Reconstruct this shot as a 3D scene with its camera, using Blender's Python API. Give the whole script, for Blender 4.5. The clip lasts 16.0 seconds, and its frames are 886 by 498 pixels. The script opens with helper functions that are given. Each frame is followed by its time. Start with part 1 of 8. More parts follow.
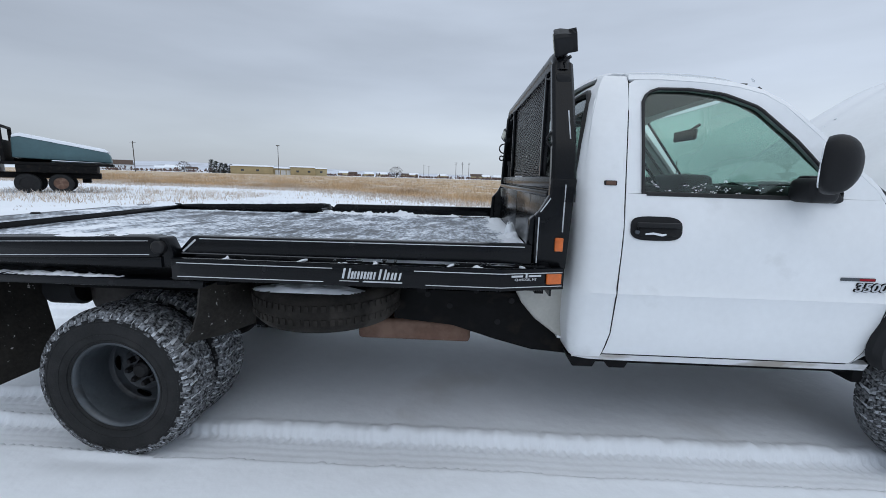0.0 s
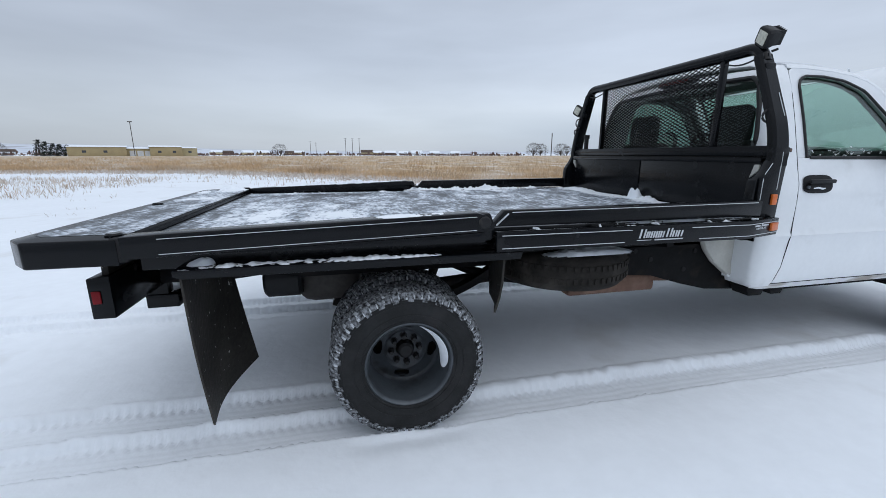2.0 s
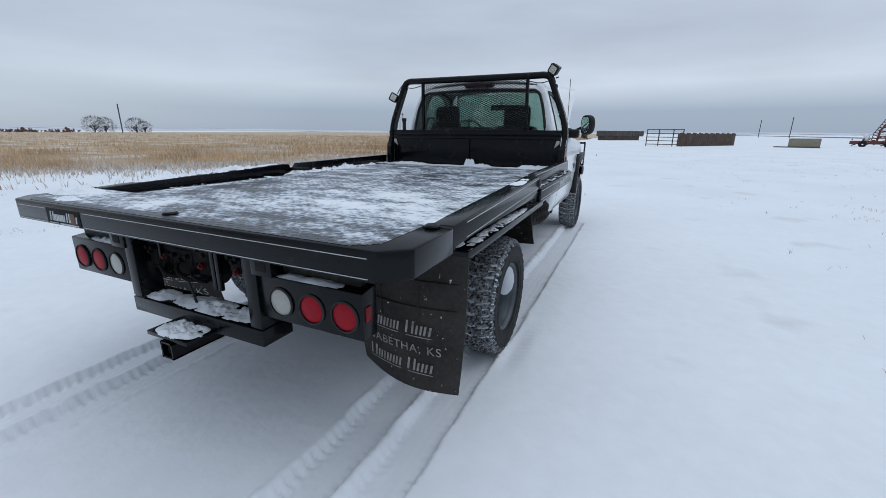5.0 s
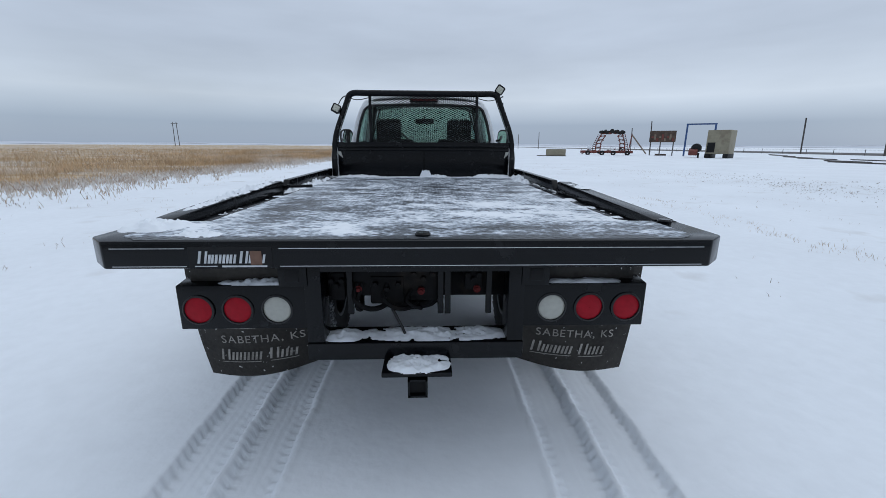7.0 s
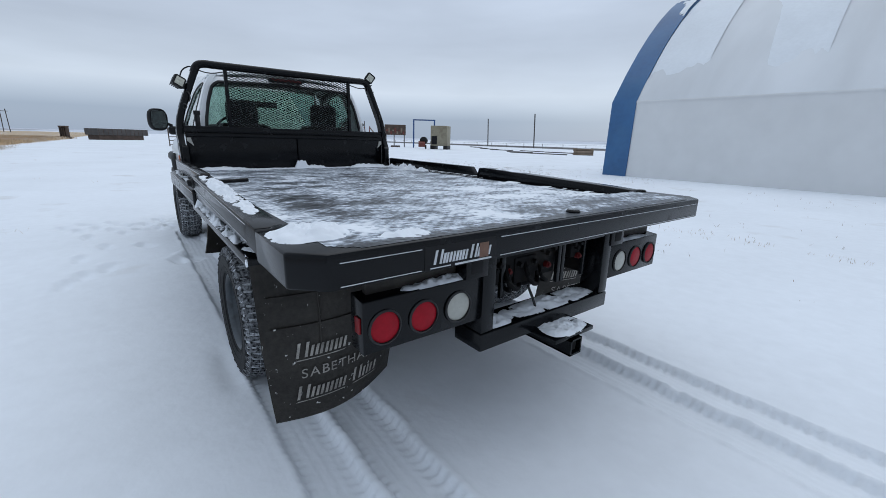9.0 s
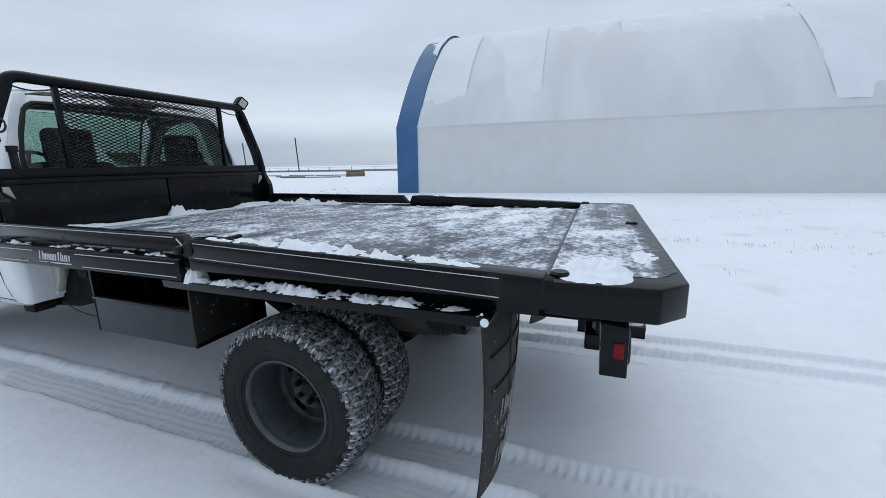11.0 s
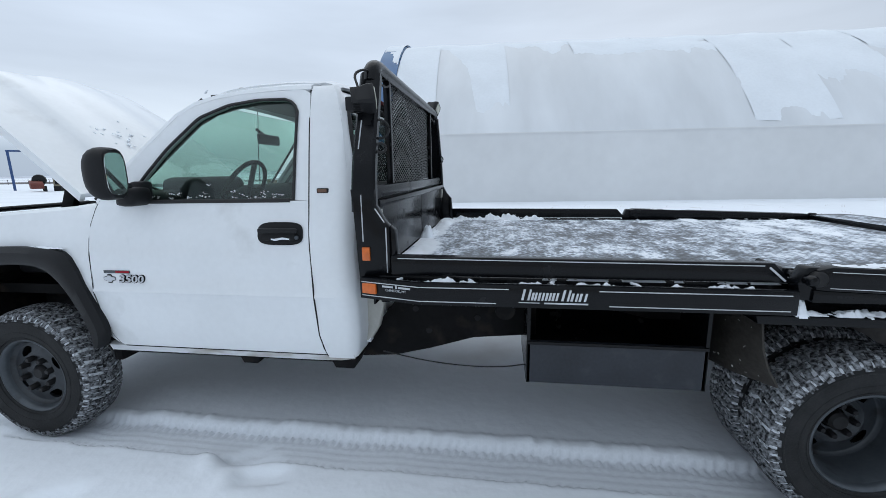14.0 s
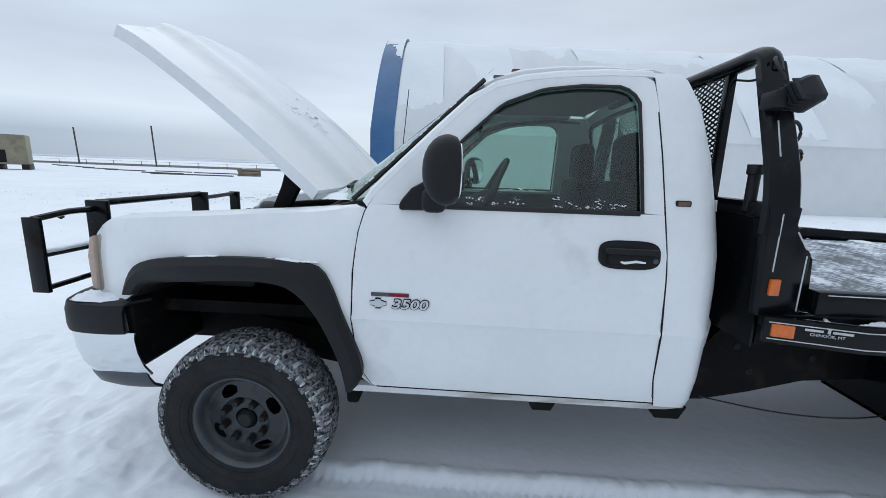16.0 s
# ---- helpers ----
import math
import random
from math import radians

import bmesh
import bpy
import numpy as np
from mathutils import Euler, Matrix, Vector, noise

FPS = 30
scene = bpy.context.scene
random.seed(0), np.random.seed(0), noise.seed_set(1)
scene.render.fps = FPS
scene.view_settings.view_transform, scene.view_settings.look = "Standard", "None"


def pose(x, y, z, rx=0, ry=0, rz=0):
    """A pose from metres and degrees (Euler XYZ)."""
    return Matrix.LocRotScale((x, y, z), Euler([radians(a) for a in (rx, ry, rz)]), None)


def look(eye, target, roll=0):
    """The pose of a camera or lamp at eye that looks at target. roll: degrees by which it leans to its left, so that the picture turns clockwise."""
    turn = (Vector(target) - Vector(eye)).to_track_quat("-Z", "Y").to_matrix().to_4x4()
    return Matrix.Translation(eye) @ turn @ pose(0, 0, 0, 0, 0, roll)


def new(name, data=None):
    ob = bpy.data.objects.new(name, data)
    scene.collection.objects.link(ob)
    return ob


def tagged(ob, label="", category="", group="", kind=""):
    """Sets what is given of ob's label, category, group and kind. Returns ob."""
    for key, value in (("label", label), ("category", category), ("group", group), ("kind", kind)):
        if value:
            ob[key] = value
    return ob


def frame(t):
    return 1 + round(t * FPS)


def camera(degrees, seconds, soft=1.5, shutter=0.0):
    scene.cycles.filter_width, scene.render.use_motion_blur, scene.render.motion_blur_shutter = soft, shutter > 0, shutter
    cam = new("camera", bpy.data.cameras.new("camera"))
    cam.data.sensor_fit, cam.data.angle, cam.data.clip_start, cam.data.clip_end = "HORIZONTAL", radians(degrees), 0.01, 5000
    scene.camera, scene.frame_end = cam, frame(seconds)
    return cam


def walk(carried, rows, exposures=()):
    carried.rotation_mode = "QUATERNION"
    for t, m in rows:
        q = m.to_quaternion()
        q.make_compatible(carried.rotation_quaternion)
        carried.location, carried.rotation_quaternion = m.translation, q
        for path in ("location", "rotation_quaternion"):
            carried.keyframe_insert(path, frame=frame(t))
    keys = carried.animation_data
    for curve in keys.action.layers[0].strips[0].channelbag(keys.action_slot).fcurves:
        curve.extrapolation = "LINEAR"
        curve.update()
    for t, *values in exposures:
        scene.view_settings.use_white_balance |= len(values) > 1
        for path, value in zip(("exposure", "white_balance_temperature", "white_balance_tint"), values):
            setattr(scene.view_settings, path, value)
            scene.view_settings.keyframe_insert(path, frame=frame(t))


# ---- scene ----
cam = camera(94.8, 16.0, soft=0.8)
EXPOSURES = [(0, 0.07, 6500, 9.5), (1.5, 0.11, 6500, 10), (4, -0.10, 6410, 9.3), (7, -0.14, 6345, 9), (9, -0.09, 6345, 9), (11.5, 0.06, 6450, 7.8), (14.5, 0.19, 6470, 7.8), (16, 0.11, 6470, 7.8)]
PATH = [
    (0, (1.625, -2.848, 1.424), (1.56, -0.88, 1.075), 1.6),
    (0.5, (1.119, -2.93, 1.418), (1.128, -0.965, 1.047), 1.8),
    (1, (0.67, -2.91, 1.403), (0.787, -0.954, 1.004), 1.7),
    (1.5, (0.156, -2.919, 1.405), (0.426, -0.983, 0.982), 1.3),
    (2, (-0.253, -2.883, 1.392), (0.186, -0.986, 0.937), 0.1),
    (2.5, (-0.754, -2.764, 1.402), (-0.116, -0.931, 0.92), -0.8),
    (3, (-1.146, -2.658, 1.404), (-0.232, -0.959, 0.881), -1.4),
    (3.5, (-1.56, -2.439, 1.455), (-0.416, -0.909, 0.863), -2.2),
    (4, (-1.885, -2.249, 1.411), (-0.497, -0.941, 0.807), -1.1),
    (6.5, (-2.874, -0.54, 1.417), (-0.938, -0.413, 0.931), 0.1),
    (7, (-2.892, -0.052, 1.406), (-0.955, -0.122, 0.914), 0.3),
    (7.5, (-2.931, 0.386, 1.406), (-1.024, 0.064, 0.896), 0.7),
    (8, (-2.754, 0.751, 1.37), (-0.924, 0.145, 0.838), 1.0),
    (8.5, (-2.636, 1.155, 1.38), (-0.929, 0.261, 0.845), 1.2),
    (9, (-2.437, 1.452, 1.364), (-0.903, 0.277, 0.849), 1.4),
    (11.5, (-0.818, 2.534, 1.436), (-0.274, 0.65, 1.041), -1.2),
    (12, (-0.358, 2.707, 1.447), (0.076, 0.793, 1.065), -0.6),
    (12.5, (0.073, 2.736, 1.438), (0.44, 0.807, 1.061), -0.6),
    (13, (0.541, 2.767, 1.471), (0.846, 0.825, 1.104), -0.8),
    (13.5, (0.974, 2.799, 1.497), (1.249, 0.853, 1.122), -1.5),
    (14, (1.482, 2.771, 1.502), (1.764, 0.827, 1.124), -1.0),
    (14.5, (1.917, 2.806, 1.501), (2.195, 0.862, 1.12), -0.3),
    (15, (2.344, 2.69, 1.506), (2.584, 0.748, 1.094), 0.5),
    (15.5, (2.769, 2.626, 1.492), (2.954, 0.677, 1.087), 1.3),
    (16, (3.178, 2.53, 1.516), (3.28, 0.569, 1.133), 2.0),
]
walk(cam, [(t, look(eye, target, roll)) for t, eye, target, roll in PATH], EXPOSURES)

# ---------------------------------------------------------------- world and light
world = bpy.data.worlds.new("overcast_sky")
scene.world = world
world.use_nodes = True
wt = world.node_tree
wt.nodes.clear()


def wnode(kind):
    return wt.nodes.new(kind)


def wlink(a, b):
    wt.links.new(a, b)


w_out = wnode("ShaderNodeOutputWorld")
w_bg = wnode("ShaderNodeBackground")
w_tc = wnode("ShaderNodeTexCoord")
w_sep = wnode("ShaderNodeSeparateXYZ")
wlink(w_tc.outputs["Generated"], w_sep.inputs[0])
# cloud deck: height gradient, brighter towards the zenith
w_up = wnode("ShaderNodeValToRGB")
els = w_up.color_ramp.elements
els[0].position, els[0].color = 0.0, (0.54, 0.605, 0.70, 1)
els[1].position, els[1].color = 1.0, (0.74, 0.82, 0.93, 1)
e = els.new(0.035)
e.color = (0.55, 0.615, 0.71, 1)
e = els.new(0.10)
e.color = (0.57, 0.632, 0.725, 1)
e = els.new(0.20)
e.color = (0.50, 0.56, 0.66, 1)
e = els.new(0.36)
e.color = (0.51, 0.575, 0.68, 1)
e = els.new(0.6)
e.color = (0.66, 0.735, 0.85, 1)
wlink(w_sep.outputs[2], w_up.inputs[0])
# long flat cloud streaks
w_map = wnode("ShaderNodeMapping")
w_map.inputs["Scale"].default_value = (1.0, 1.0, 5.0)
w_noise = wnode("ShaderNodeTexNoise")
w_noise.inputs["Scale"].default_value = 1.6
w_noise.inputs["Detail"].default_value = 5.0
w_noise.inputs["Roughness"].default_value = 0.5
wlink(w_tc.outputs["Generated"], w_map.inputs[0])
wlink(w_map.outputs[0], w_noise.inputs["Vector"])
w_nr = wnode("ShaderNodeMapRange")
w_nr.inputs[1].default_value, w_nr.inputs[2].default_value = 0.3, 0.7
w_nr.inputs[3].default_value, w_nr.inputs[4].default_value = 0.86, 1.11
wlink(w_noise.outputs[0], w_nr.inputs[0])
w_mul = wnode("ShaderNodeMixRGB")
w_mul.blend_type = "MULTIPLY"
w_mul.inputs[0].default_value = 1.0
wlink(w_up.outputs[0], w_mul.inputs[1])
wlink(w_nr.outputs[0], w_mul.inputs[2])
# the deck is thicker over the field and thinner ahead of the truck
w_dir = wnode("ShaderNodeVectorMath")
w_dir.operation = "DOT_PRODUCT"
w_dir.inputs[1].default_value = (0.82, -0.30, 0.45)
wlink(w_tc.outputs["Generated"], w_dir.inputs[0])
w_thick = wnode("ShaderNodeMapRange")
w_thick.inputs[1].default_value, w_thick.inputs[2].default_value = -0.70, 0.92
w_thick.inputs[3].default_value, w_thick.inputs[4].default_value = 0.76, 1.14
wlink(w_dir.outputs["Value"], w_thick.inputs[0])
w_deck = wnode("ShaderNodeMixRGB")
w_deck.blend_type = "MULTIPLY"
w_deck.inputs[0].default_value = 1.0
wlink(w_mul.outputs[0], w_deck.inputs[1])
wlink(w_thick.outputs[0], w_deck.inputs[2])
# a low blue snow cloud far ahead of the parked truck
w_low = wnode("ShaderNodeMapRange")
w_low.inputs[1].default_value, w_low.inputs[2].default_value = 0.10, 0.045
w_low.inputs[3].default_value, w_low.inputs[4].default_value = 0.0, 1.0
wlink(w_sep.outputs[2], w_low.inputs[0])
w_ahead = wnode("ShaderNodeMapRange")
w_ahead.inputs[1].default_value, w_ahead.inputs[2].default_value = 0.15, 0.75
wlink(w_sep.outputs[0], w_ahead.inputs[0])
w_f = wnode("ShaderNodeMath")
w_f.operation = "MULTIPLY"
wlink(w_low.outputs[0], w_f.inputs[0])
wlink(w_ahead.outputs[0], w_f.inputs[1])
w_f2 = wnode("ShaderNodeMath")
w_f2.operation = "MULTIPLY"
w_f2.inputs[1].default_value = 0.85
wlink(w_f.outputs[0], w_f2.inputs[0])
w_mix = wnode("ShaderNodeMixRGB")
wlink(w_f2.outputs[0], w_mix.inputs[0])
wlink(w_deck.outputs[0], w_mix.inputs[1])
w_mix.inputs[2].default_value = (0.30, 0.373, 0.495, 1)
# a little of the clear sky's colour over it all
w_sky = wnode("ShaderNodeTexSky")
w_sky.sky_type, w_sky.sun_disc = "NISHITA", False
w_sky.sun_elevation, w_sky.sun_rotation = radians(38), radians(200)
w_skys = wnode("ShaderNodeMixRGB")
w_skys.blend_type = "ADD"
w_skys.inputs[0].default_value = 0.012
wlink(w_mix.outputs[0], w_skys.inputs[1])
wlink(w_sky.outputs[0], w_skys.inputs[2])
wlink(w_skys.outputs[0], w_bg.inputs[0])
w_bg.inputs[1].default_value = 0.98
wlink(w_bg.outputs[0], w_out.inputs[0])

sun = new("sun", bpy.data.lights.new("sun", "SUN"))
sun.data.energy, sun.data.angle, sun.data.color = 0.4, radians(60), (1.0, 0.97, 0.93)
sun.matrix_world = look((0, 0, 0), (-0.25, 0.35, -1))


# ---------------------------------------------------------------- materials
def material(name, colour, rough=0.6, metal=0.0, vary=0.12, scale=6.0, fine=60.0, bump=0.0, bump_scale=80.0, spec=0.5, second=None, second_at=0.6, second_soft=0.08, second_scale=5.0, second_rough=None, coat=0.0, detail=6.0, stretch=(1, 1, 1), coords="Object"):
    """A surface with two scales of variation, and a second tone (dirt, frost, snow) in noise-shaped patches."""
    m = bpy.data.materials.new(name)
    m.use_nodes = True
    t = m.node_tree
    b = t.nodes["Principled BSDF"]
    b.inputs["Roughness"].default_value, b.inputs["Metallic"].default_value = rough, metal
    b.inputs["Coat Weight"].default_value, b.inputs["Specular IOR Level"].default_value = coat, spec
    tc = t.nodes.new("ShaderNodeTexCoord")
    mp = t.nodes.new("ShaderNodeMapping")
    mp.inputs["Scale"].default_value = stretch
    t.links.new(tc.outputs[coords], mp.inputs[0])

    def noise_node(s, d):
        n = t.nodes.new("ShaderNodeTexNoise")
        n.inputs["Scale"].default_value, n.inputs["Detail"].default_value = s, d
        t.links.new(mp.outputs[0], n.inputs["Vector"])
        return n

    def ranged(source, a, b2, lo, hi):
        r = t.nodes.new("ShaderNodeMapRange")
        for i, v in enumerate((a, b2, lo, hi)):
            r.inputs[i + 1].default_value = v
        t.links.new(source, r.inputs[0])
        return r.outputs[0]

    big, small = noise_node(scale, 4), noise_node(fine, 3)
    add = t.nodes.new("ShaderNodeMath")
    add.operation = "ADD"
    t.links.new(ranged(big.outputs[0], 0.3, 0.7, 1 - vary, 1 + vary), add.inputs[0])
    t.links.new(ranged(small.outputs[0], 0.3, 0.7, -vary * 0.5, vary * 0.5), add.inputs[1])
    mul = t.nodes.new("ShaderNodeMixRGB")
    mul.blend_type = "MULTIPLY"
    mul.inputs[0].default_value = 1.0
    mul.inputs[1].default_value = (*colour, 1)
    t.links.new(add.outputs[0], mul.inputs[2])
    last = mul.outputs[0]
    if second:
        n = noise_node(second_scale, detail)
        f = ranged(n.outputs[0], second_at - second_soft, second_at + second_soft, 0, 1)
        mix = t.nodes.new("ShaderNodeMixRGB")
        t.links.new(f, mix.inputs[0])
        t.links.new(last, mix.inputs[1])
        mix.inputs[2].default_value = (*second, 1)
        last = mix.outputs[0]
        if second_rough is not None:
            t.links.new(ranged(f, 0, 1, rough, second_rough), b.inputs["Roughness"])
    t.links.new(last, b.inputs["Base Color"])
    if bump:
        bn = noise_node(bump_scale, 5)
        bp = t.nodes.new("ShaderNodeBump")
        bp.inputs["Strength"].default_value, bp.inputs["Distance"].default_value = bump, 0.02
        t.links.new(bn.outputs[0], bp.inputs["Height"])
        t.links.new(bp.outputs[0], b.inputs["Normal"])
    return m


SNOWC = (0.835, 0.873, 0.918)
M = {}
M["snow"] = material("snow", SNOWC, 0.85, vary=0.035, scale=1.2, fine=25, bump=0.25, bump_scale=18)
M["snow_field"] = material("ground_snow", SNOWC, 0.85, vary=0.04, scale=0.35, fine=9, bump=0.3, bump_scale=12, second=(0.67, 0.68, 0.69), second_at=0.70, second_soft=0.08, second_scale=0.9)
M["roof_snow"] = material("thin_roof_snow", (0.785, 0.825, 0.865), 0.85, vary=0.04, scale=0.6, fine=9, bump=0.2, bump_scale=10)
M["white"] = material("white_paint", (0.79, 0.815, 0.835), 0.28, vary=0.03, scale=2.5, fine=30, coat=0.5, second=(0.55, 0.56, 0.56), second_at=0.72, second_soft=0.1, second_scale=3.0, second_rough=0.5)
M["dirty_white"] = material("dirty_white_paint", (0.70, 0.72, 0.74), 0.35, vary=0.05, scale=3, fine=40, coat=0.3, second=(0.36, 0.33, 0.29), second_at=0.60, second_soft=0.10, second_scale=7, second_rough=0.7, stretch=(0.6, 1, 2))
M["black"] = material("black_powder_coat", (0.0032, 0.0038, 0.0050), 0.21, vary=0.25, scale=5, fine=90, second=(0.014, 0.0145, 0.016), second_at=0.68, second_soft=0.08, second_scale=9, second_rough=0.45, spec=0.21)
M["chassis"] = material("dark_chassis", (0.005, 0.005, 0.0055), 0.65, spec=0.12, vary=0.4, scale=6, fine=40, second=(0.020, 0.016, 0.013), second_at=0.62, second_scale=8)


def frosted_plate(name):
    """Black tread plate under blown snow: the mesh says where the snow lies, raised diamonds and grain break its edge."""
    m = bpy.data.materials.new(name)
    m.use_nodes = True
    t = m.node_tree
    b = t.nodes["Principled BSDF"]
    tc = t.nodes.new("ShaderNodeTexCoord")
    waves = []
    for turn in (45, -45):
        mp = t.nodes.new("ShaderNodeMapping")
        mp.inputs["Rotation"].default_value = (0, 0, radians(turn))
        t.links.new(tc.outputs["Object"], mp.inputs[0])
        w = t.nodes.new("ShaderNodeTexWave")
        w.inputs["Scale"].default_value, w.inputs["Distortion"].default_value = 8.5, 0.4
        t.links.new(mp.outputs[0], w.inputs["Vector"])
        waves.append(w)

    def calc(op, a, b2):
        n = t.nodes.new("ShaderNodeMath")
        n.operation = op
        for i, v in enumerate((a, b2)):
            if isinstance(v, float):
                n.inputs[i].default_value = v
            else:
                t.links.new(v, n.inputs[i])
        return n.outputs[0]

    def ranged(source, a, b2, lo, hi):
        r = t.nodes.new("ShaderNodeMapRange")
        for i, v in enumerate((a, b2, lo, hi)):
            r.inputs[i + 1].default_value = v
        t.links.new(source, r.inputs[0])
        return r.outputs[0]

    def grain(scale, detail, stretch):
        mp = t.nodes.new("ShaderNodeMapping")
        mp.inputs["Scale"].default_value = stretch
        t.links.new(tc.outputs["Object"], mp.inputs[0])
        n = t.nodes.new("ShaderNodeTexNoise")
        n.inputs["Scale"].default_value, n.inputs["Detail"].default_value, n.inputs["Roughness"].default_value = scale, detail, 0.62
        t.links.new(mp.outputs[0], n.inputs["Vector"])
        return n.outputs[0]

    diamond = calc("MULTIPLY", waves[0].outputs["Fac"], waves[1].outputs["Fac"])
    cover = t.nodes.new("ShaderNodeAttribute")
    cover.attribute_name = "cover"
    streak = grain(15.0, 7.0, (1.5, 0.9, 1.0))
    total = calc("ADD", cover.outputs["Fac"], ranged(streak, 0.32, 0.68, -0.30, 0.30))
    total = calc("ADD", total, ranged(grain(38.0, 5.0, (1.5, 1.0, 1.0)), 0.38, 0.62, -0.22, 0.16))
    total = calc("SUBTRACT", total, ranged(diamond, 0.25, 0.8, 0.0, 0.17))
    lie = ranged(total, 0.0, 1.1, 0.0, 1.0)
    mix = t.nodes.new("ShaderNodeValToRGB")
    ramp = mix.color_ramp.elements
    ramp[0].position, ramp[0].color = 0.06, (0.013, 0.0155, 0.020, 1)
    ramp[1].position, ramp[1].color = 0.88, (0.76, 0.80, 0.85, 1)
    for at, grey in ((0.28, 0.065), (0.48, 0.21), (0.66, 0.50)):
        ramp.new(at).color = (grey * 0.88, grey * 0.985, grey * 1.13, 1)
    t.links.new(lie, mix.inputs[0])
    t.links.new(mix.outputs[0], b.inputs["Base Color"])
    t.links.new(ranged(lie, 0, 1, 0.30, 0.62), b.inputs["Roughness"])
    b.inputs["Specular IOR Level"].default_value = 0.42
    bp = t.nodes.new("ShaderNodeBump")
    bp.inputs["Strength"].default_value, bp.inputs["Distance"].default_value = 0.55, 0.005
    t.links.new(calc("ADD", diamond, calc("MULTIPLY", lie, 0.8)), bp.inputs["Height"])
    t.links.new(bp.outputs[0], b.inputs["Normal"])
    return m


M["deck"] = frosted_plate("frosted_tread_plate")
M["rubber"] = material("tyre_rubber", (0.014, 0.0147, 0.0155), 0.75, spec=0.3, vary=0.3, scale=10, fine=80, bump=0.15, bump_scale=120, second=(0.022, 0.022, 0.023), second_at=0.60, second_scale=7)
M["tread"] = material("snow_flecked_tread", (0.013, 0.0135, 0.0145), 0.8, spec=0.25, vary=0.35, scale=12, fine=90, bump=0.4, bump_scale=70, second=(0.30, 0.315, 0.335), second_at=0.52, second_soft=0.14, second_scale=65, second_rough=0.9)
M["worn_rubber"] = material("worn_dusty_rubber", (0.020, 0.018, 0.016), 0.8, spec=0.15, vary=0.3, scale=10, fine=80, second=(0.05, 0.045, 0.04), second_at=0.58, second_scale=6)
M["groove"] = material("snow_filled_groove", (0.016, 0.0165, 0.018), 0.85, vary=0.3, scale=12, fine=90, bump=0.4, bump_scale=60, second=(0.60, 0.63, 0.665), second_at=0.42, second_soft=0.10, second_scale=45)
M["rim"] = material("grey_steel_rim", (0.072, 0.083, 0.094), 0.38, metal=0.4, vary=0.15, scale=9, fine=60, second=(0.04, 0.042, 0.045), second_at=0.66, second_scale=10)
# black tray front; the snow's reflection is put into its lighter blue-grey base
M["tray"] = material("worn_snow_lit_tray", (0.024, 0.028, 0.036), 0.42, spec=0.35, vary=0.25, scale=4, fine=70, second=(0.05, 0.053, 0.06), second_at=0.66, second_scale=8)
M["rim_dark"] = material("dark_wheel_disc", (0.042, 0.048, 0.055), 0.45, metal=0.2, vary=0.2, scale=9, fine=60, second=(0.014, 0.014, 0.015), second_at=0.6, second_scale=10)
M["hub"] = material("dark_hub", (0.010, 0.010, 0.011), 0.55, spec=0.3, vary=0.3, scale=20, fine=100, second=(0.03, 0.027, 0.024), second_at=0.66, second_scale=20)
M["plastic"] = material("black_plastic", (0.011, 0.0115, 0.013), 0.5, spec=0.25, vary=0.15, scale=8, fine=120, bump=0.08, bump_scale=300)
M["trim"] = material("black_rubber_trim", (0.010, 0.010, 0.011), 0.6, vary=0.1)
M["gap"] = material("panel_gap", (0.006, 0.006, 0.007), 0.9, vary=0.1)
M["flap"] = material("worn_rubber_flap", (0.031, 0.028, 0.0245), 0.6, spec=0.25, vary=0.4, scale=4, fine=50, bump=0.2, bump_scale=40, second=(0.62, 0.62, 0.61), second_at=0.70, second_soft=0.02, second_scale=44)
M["chrome"] = material("chrome", (0.72, 0.74, 0.77), 0.16, metal=1.0, vary=0.03)
M["silver"] = material("silver_badge", (0.55, 0.57, 0.60), 0.3, metal=0.8, vary=0.05)
M["stripe"] = material("white_pinstripe", (0.52, 0.54, 0.56), 0.5, vary=0.15, scale=15)
M["red"] = material("red_lens", (0.31, 0.006, 0.016), 0.4, spec=0.15, vary=0.1, scale=30)
M["side_red"] = material("dark_red_lens", (0.20, 0.006, 0.010), 0.35, spec=0.2, vary=0.15, scale=40)
M["dull_red"] = material("dull_red_cap", (0.085, 0.007, 0.007), 0.6, spec=0.2, vary=0.2, scale=40)
M["pink_lens"] = material("faded_turn_lens", (0.46, 0.34, 0.28), 0.3, vary=0.08, scale=20, coat=0.3)
M["clear_lens"] = material("clear_lens", (0.37, 0.37, 0.33), 0.3, vary=0.06, scale=30, coat=0.4)
M["amber"] = material("amber_lens", (0.62, 0.13, 0.015), 0.3, vary=0.1, scale=30, coat=0.3)
M["rust"] = material("rusted_heat_shield", (0.15, 0.085, 0.06), 0.75, metal=0.2, vary=0.25, scale=7, fine=60, second=(0.24, 0.15, 0.11), second_at=0.58, second_scale=6)
M["primer"] = material("faded_inner_panel", (0.44, 0.435, 0.40), 0.6, vary=0.1)
M["seat"] = material("dark_seat_cloth", (0.018, 0.018, 0.020), 0.85, vary=0.2, bump=0.1, bump_scale=300)
M["dash"] = material("dark_dashboard", (0.022, 0.023, 0.025), 0.7, vary=0.1)
M["cab_trim"] = material("grey_cab_trim", (0.13, 0.13, 0.125), 0.8, vary=0.1)
M["lettering"] = material("worn_white_lettering", (0.30, 0.285, 0.26), 0.7, vary=0.35, scale=20, fine=120)
M["tin_lens"] = material("work_light_lens", (0.50, 0.50, 0.42), 0.2, vary=0.15, scale=60, coat=0.4)


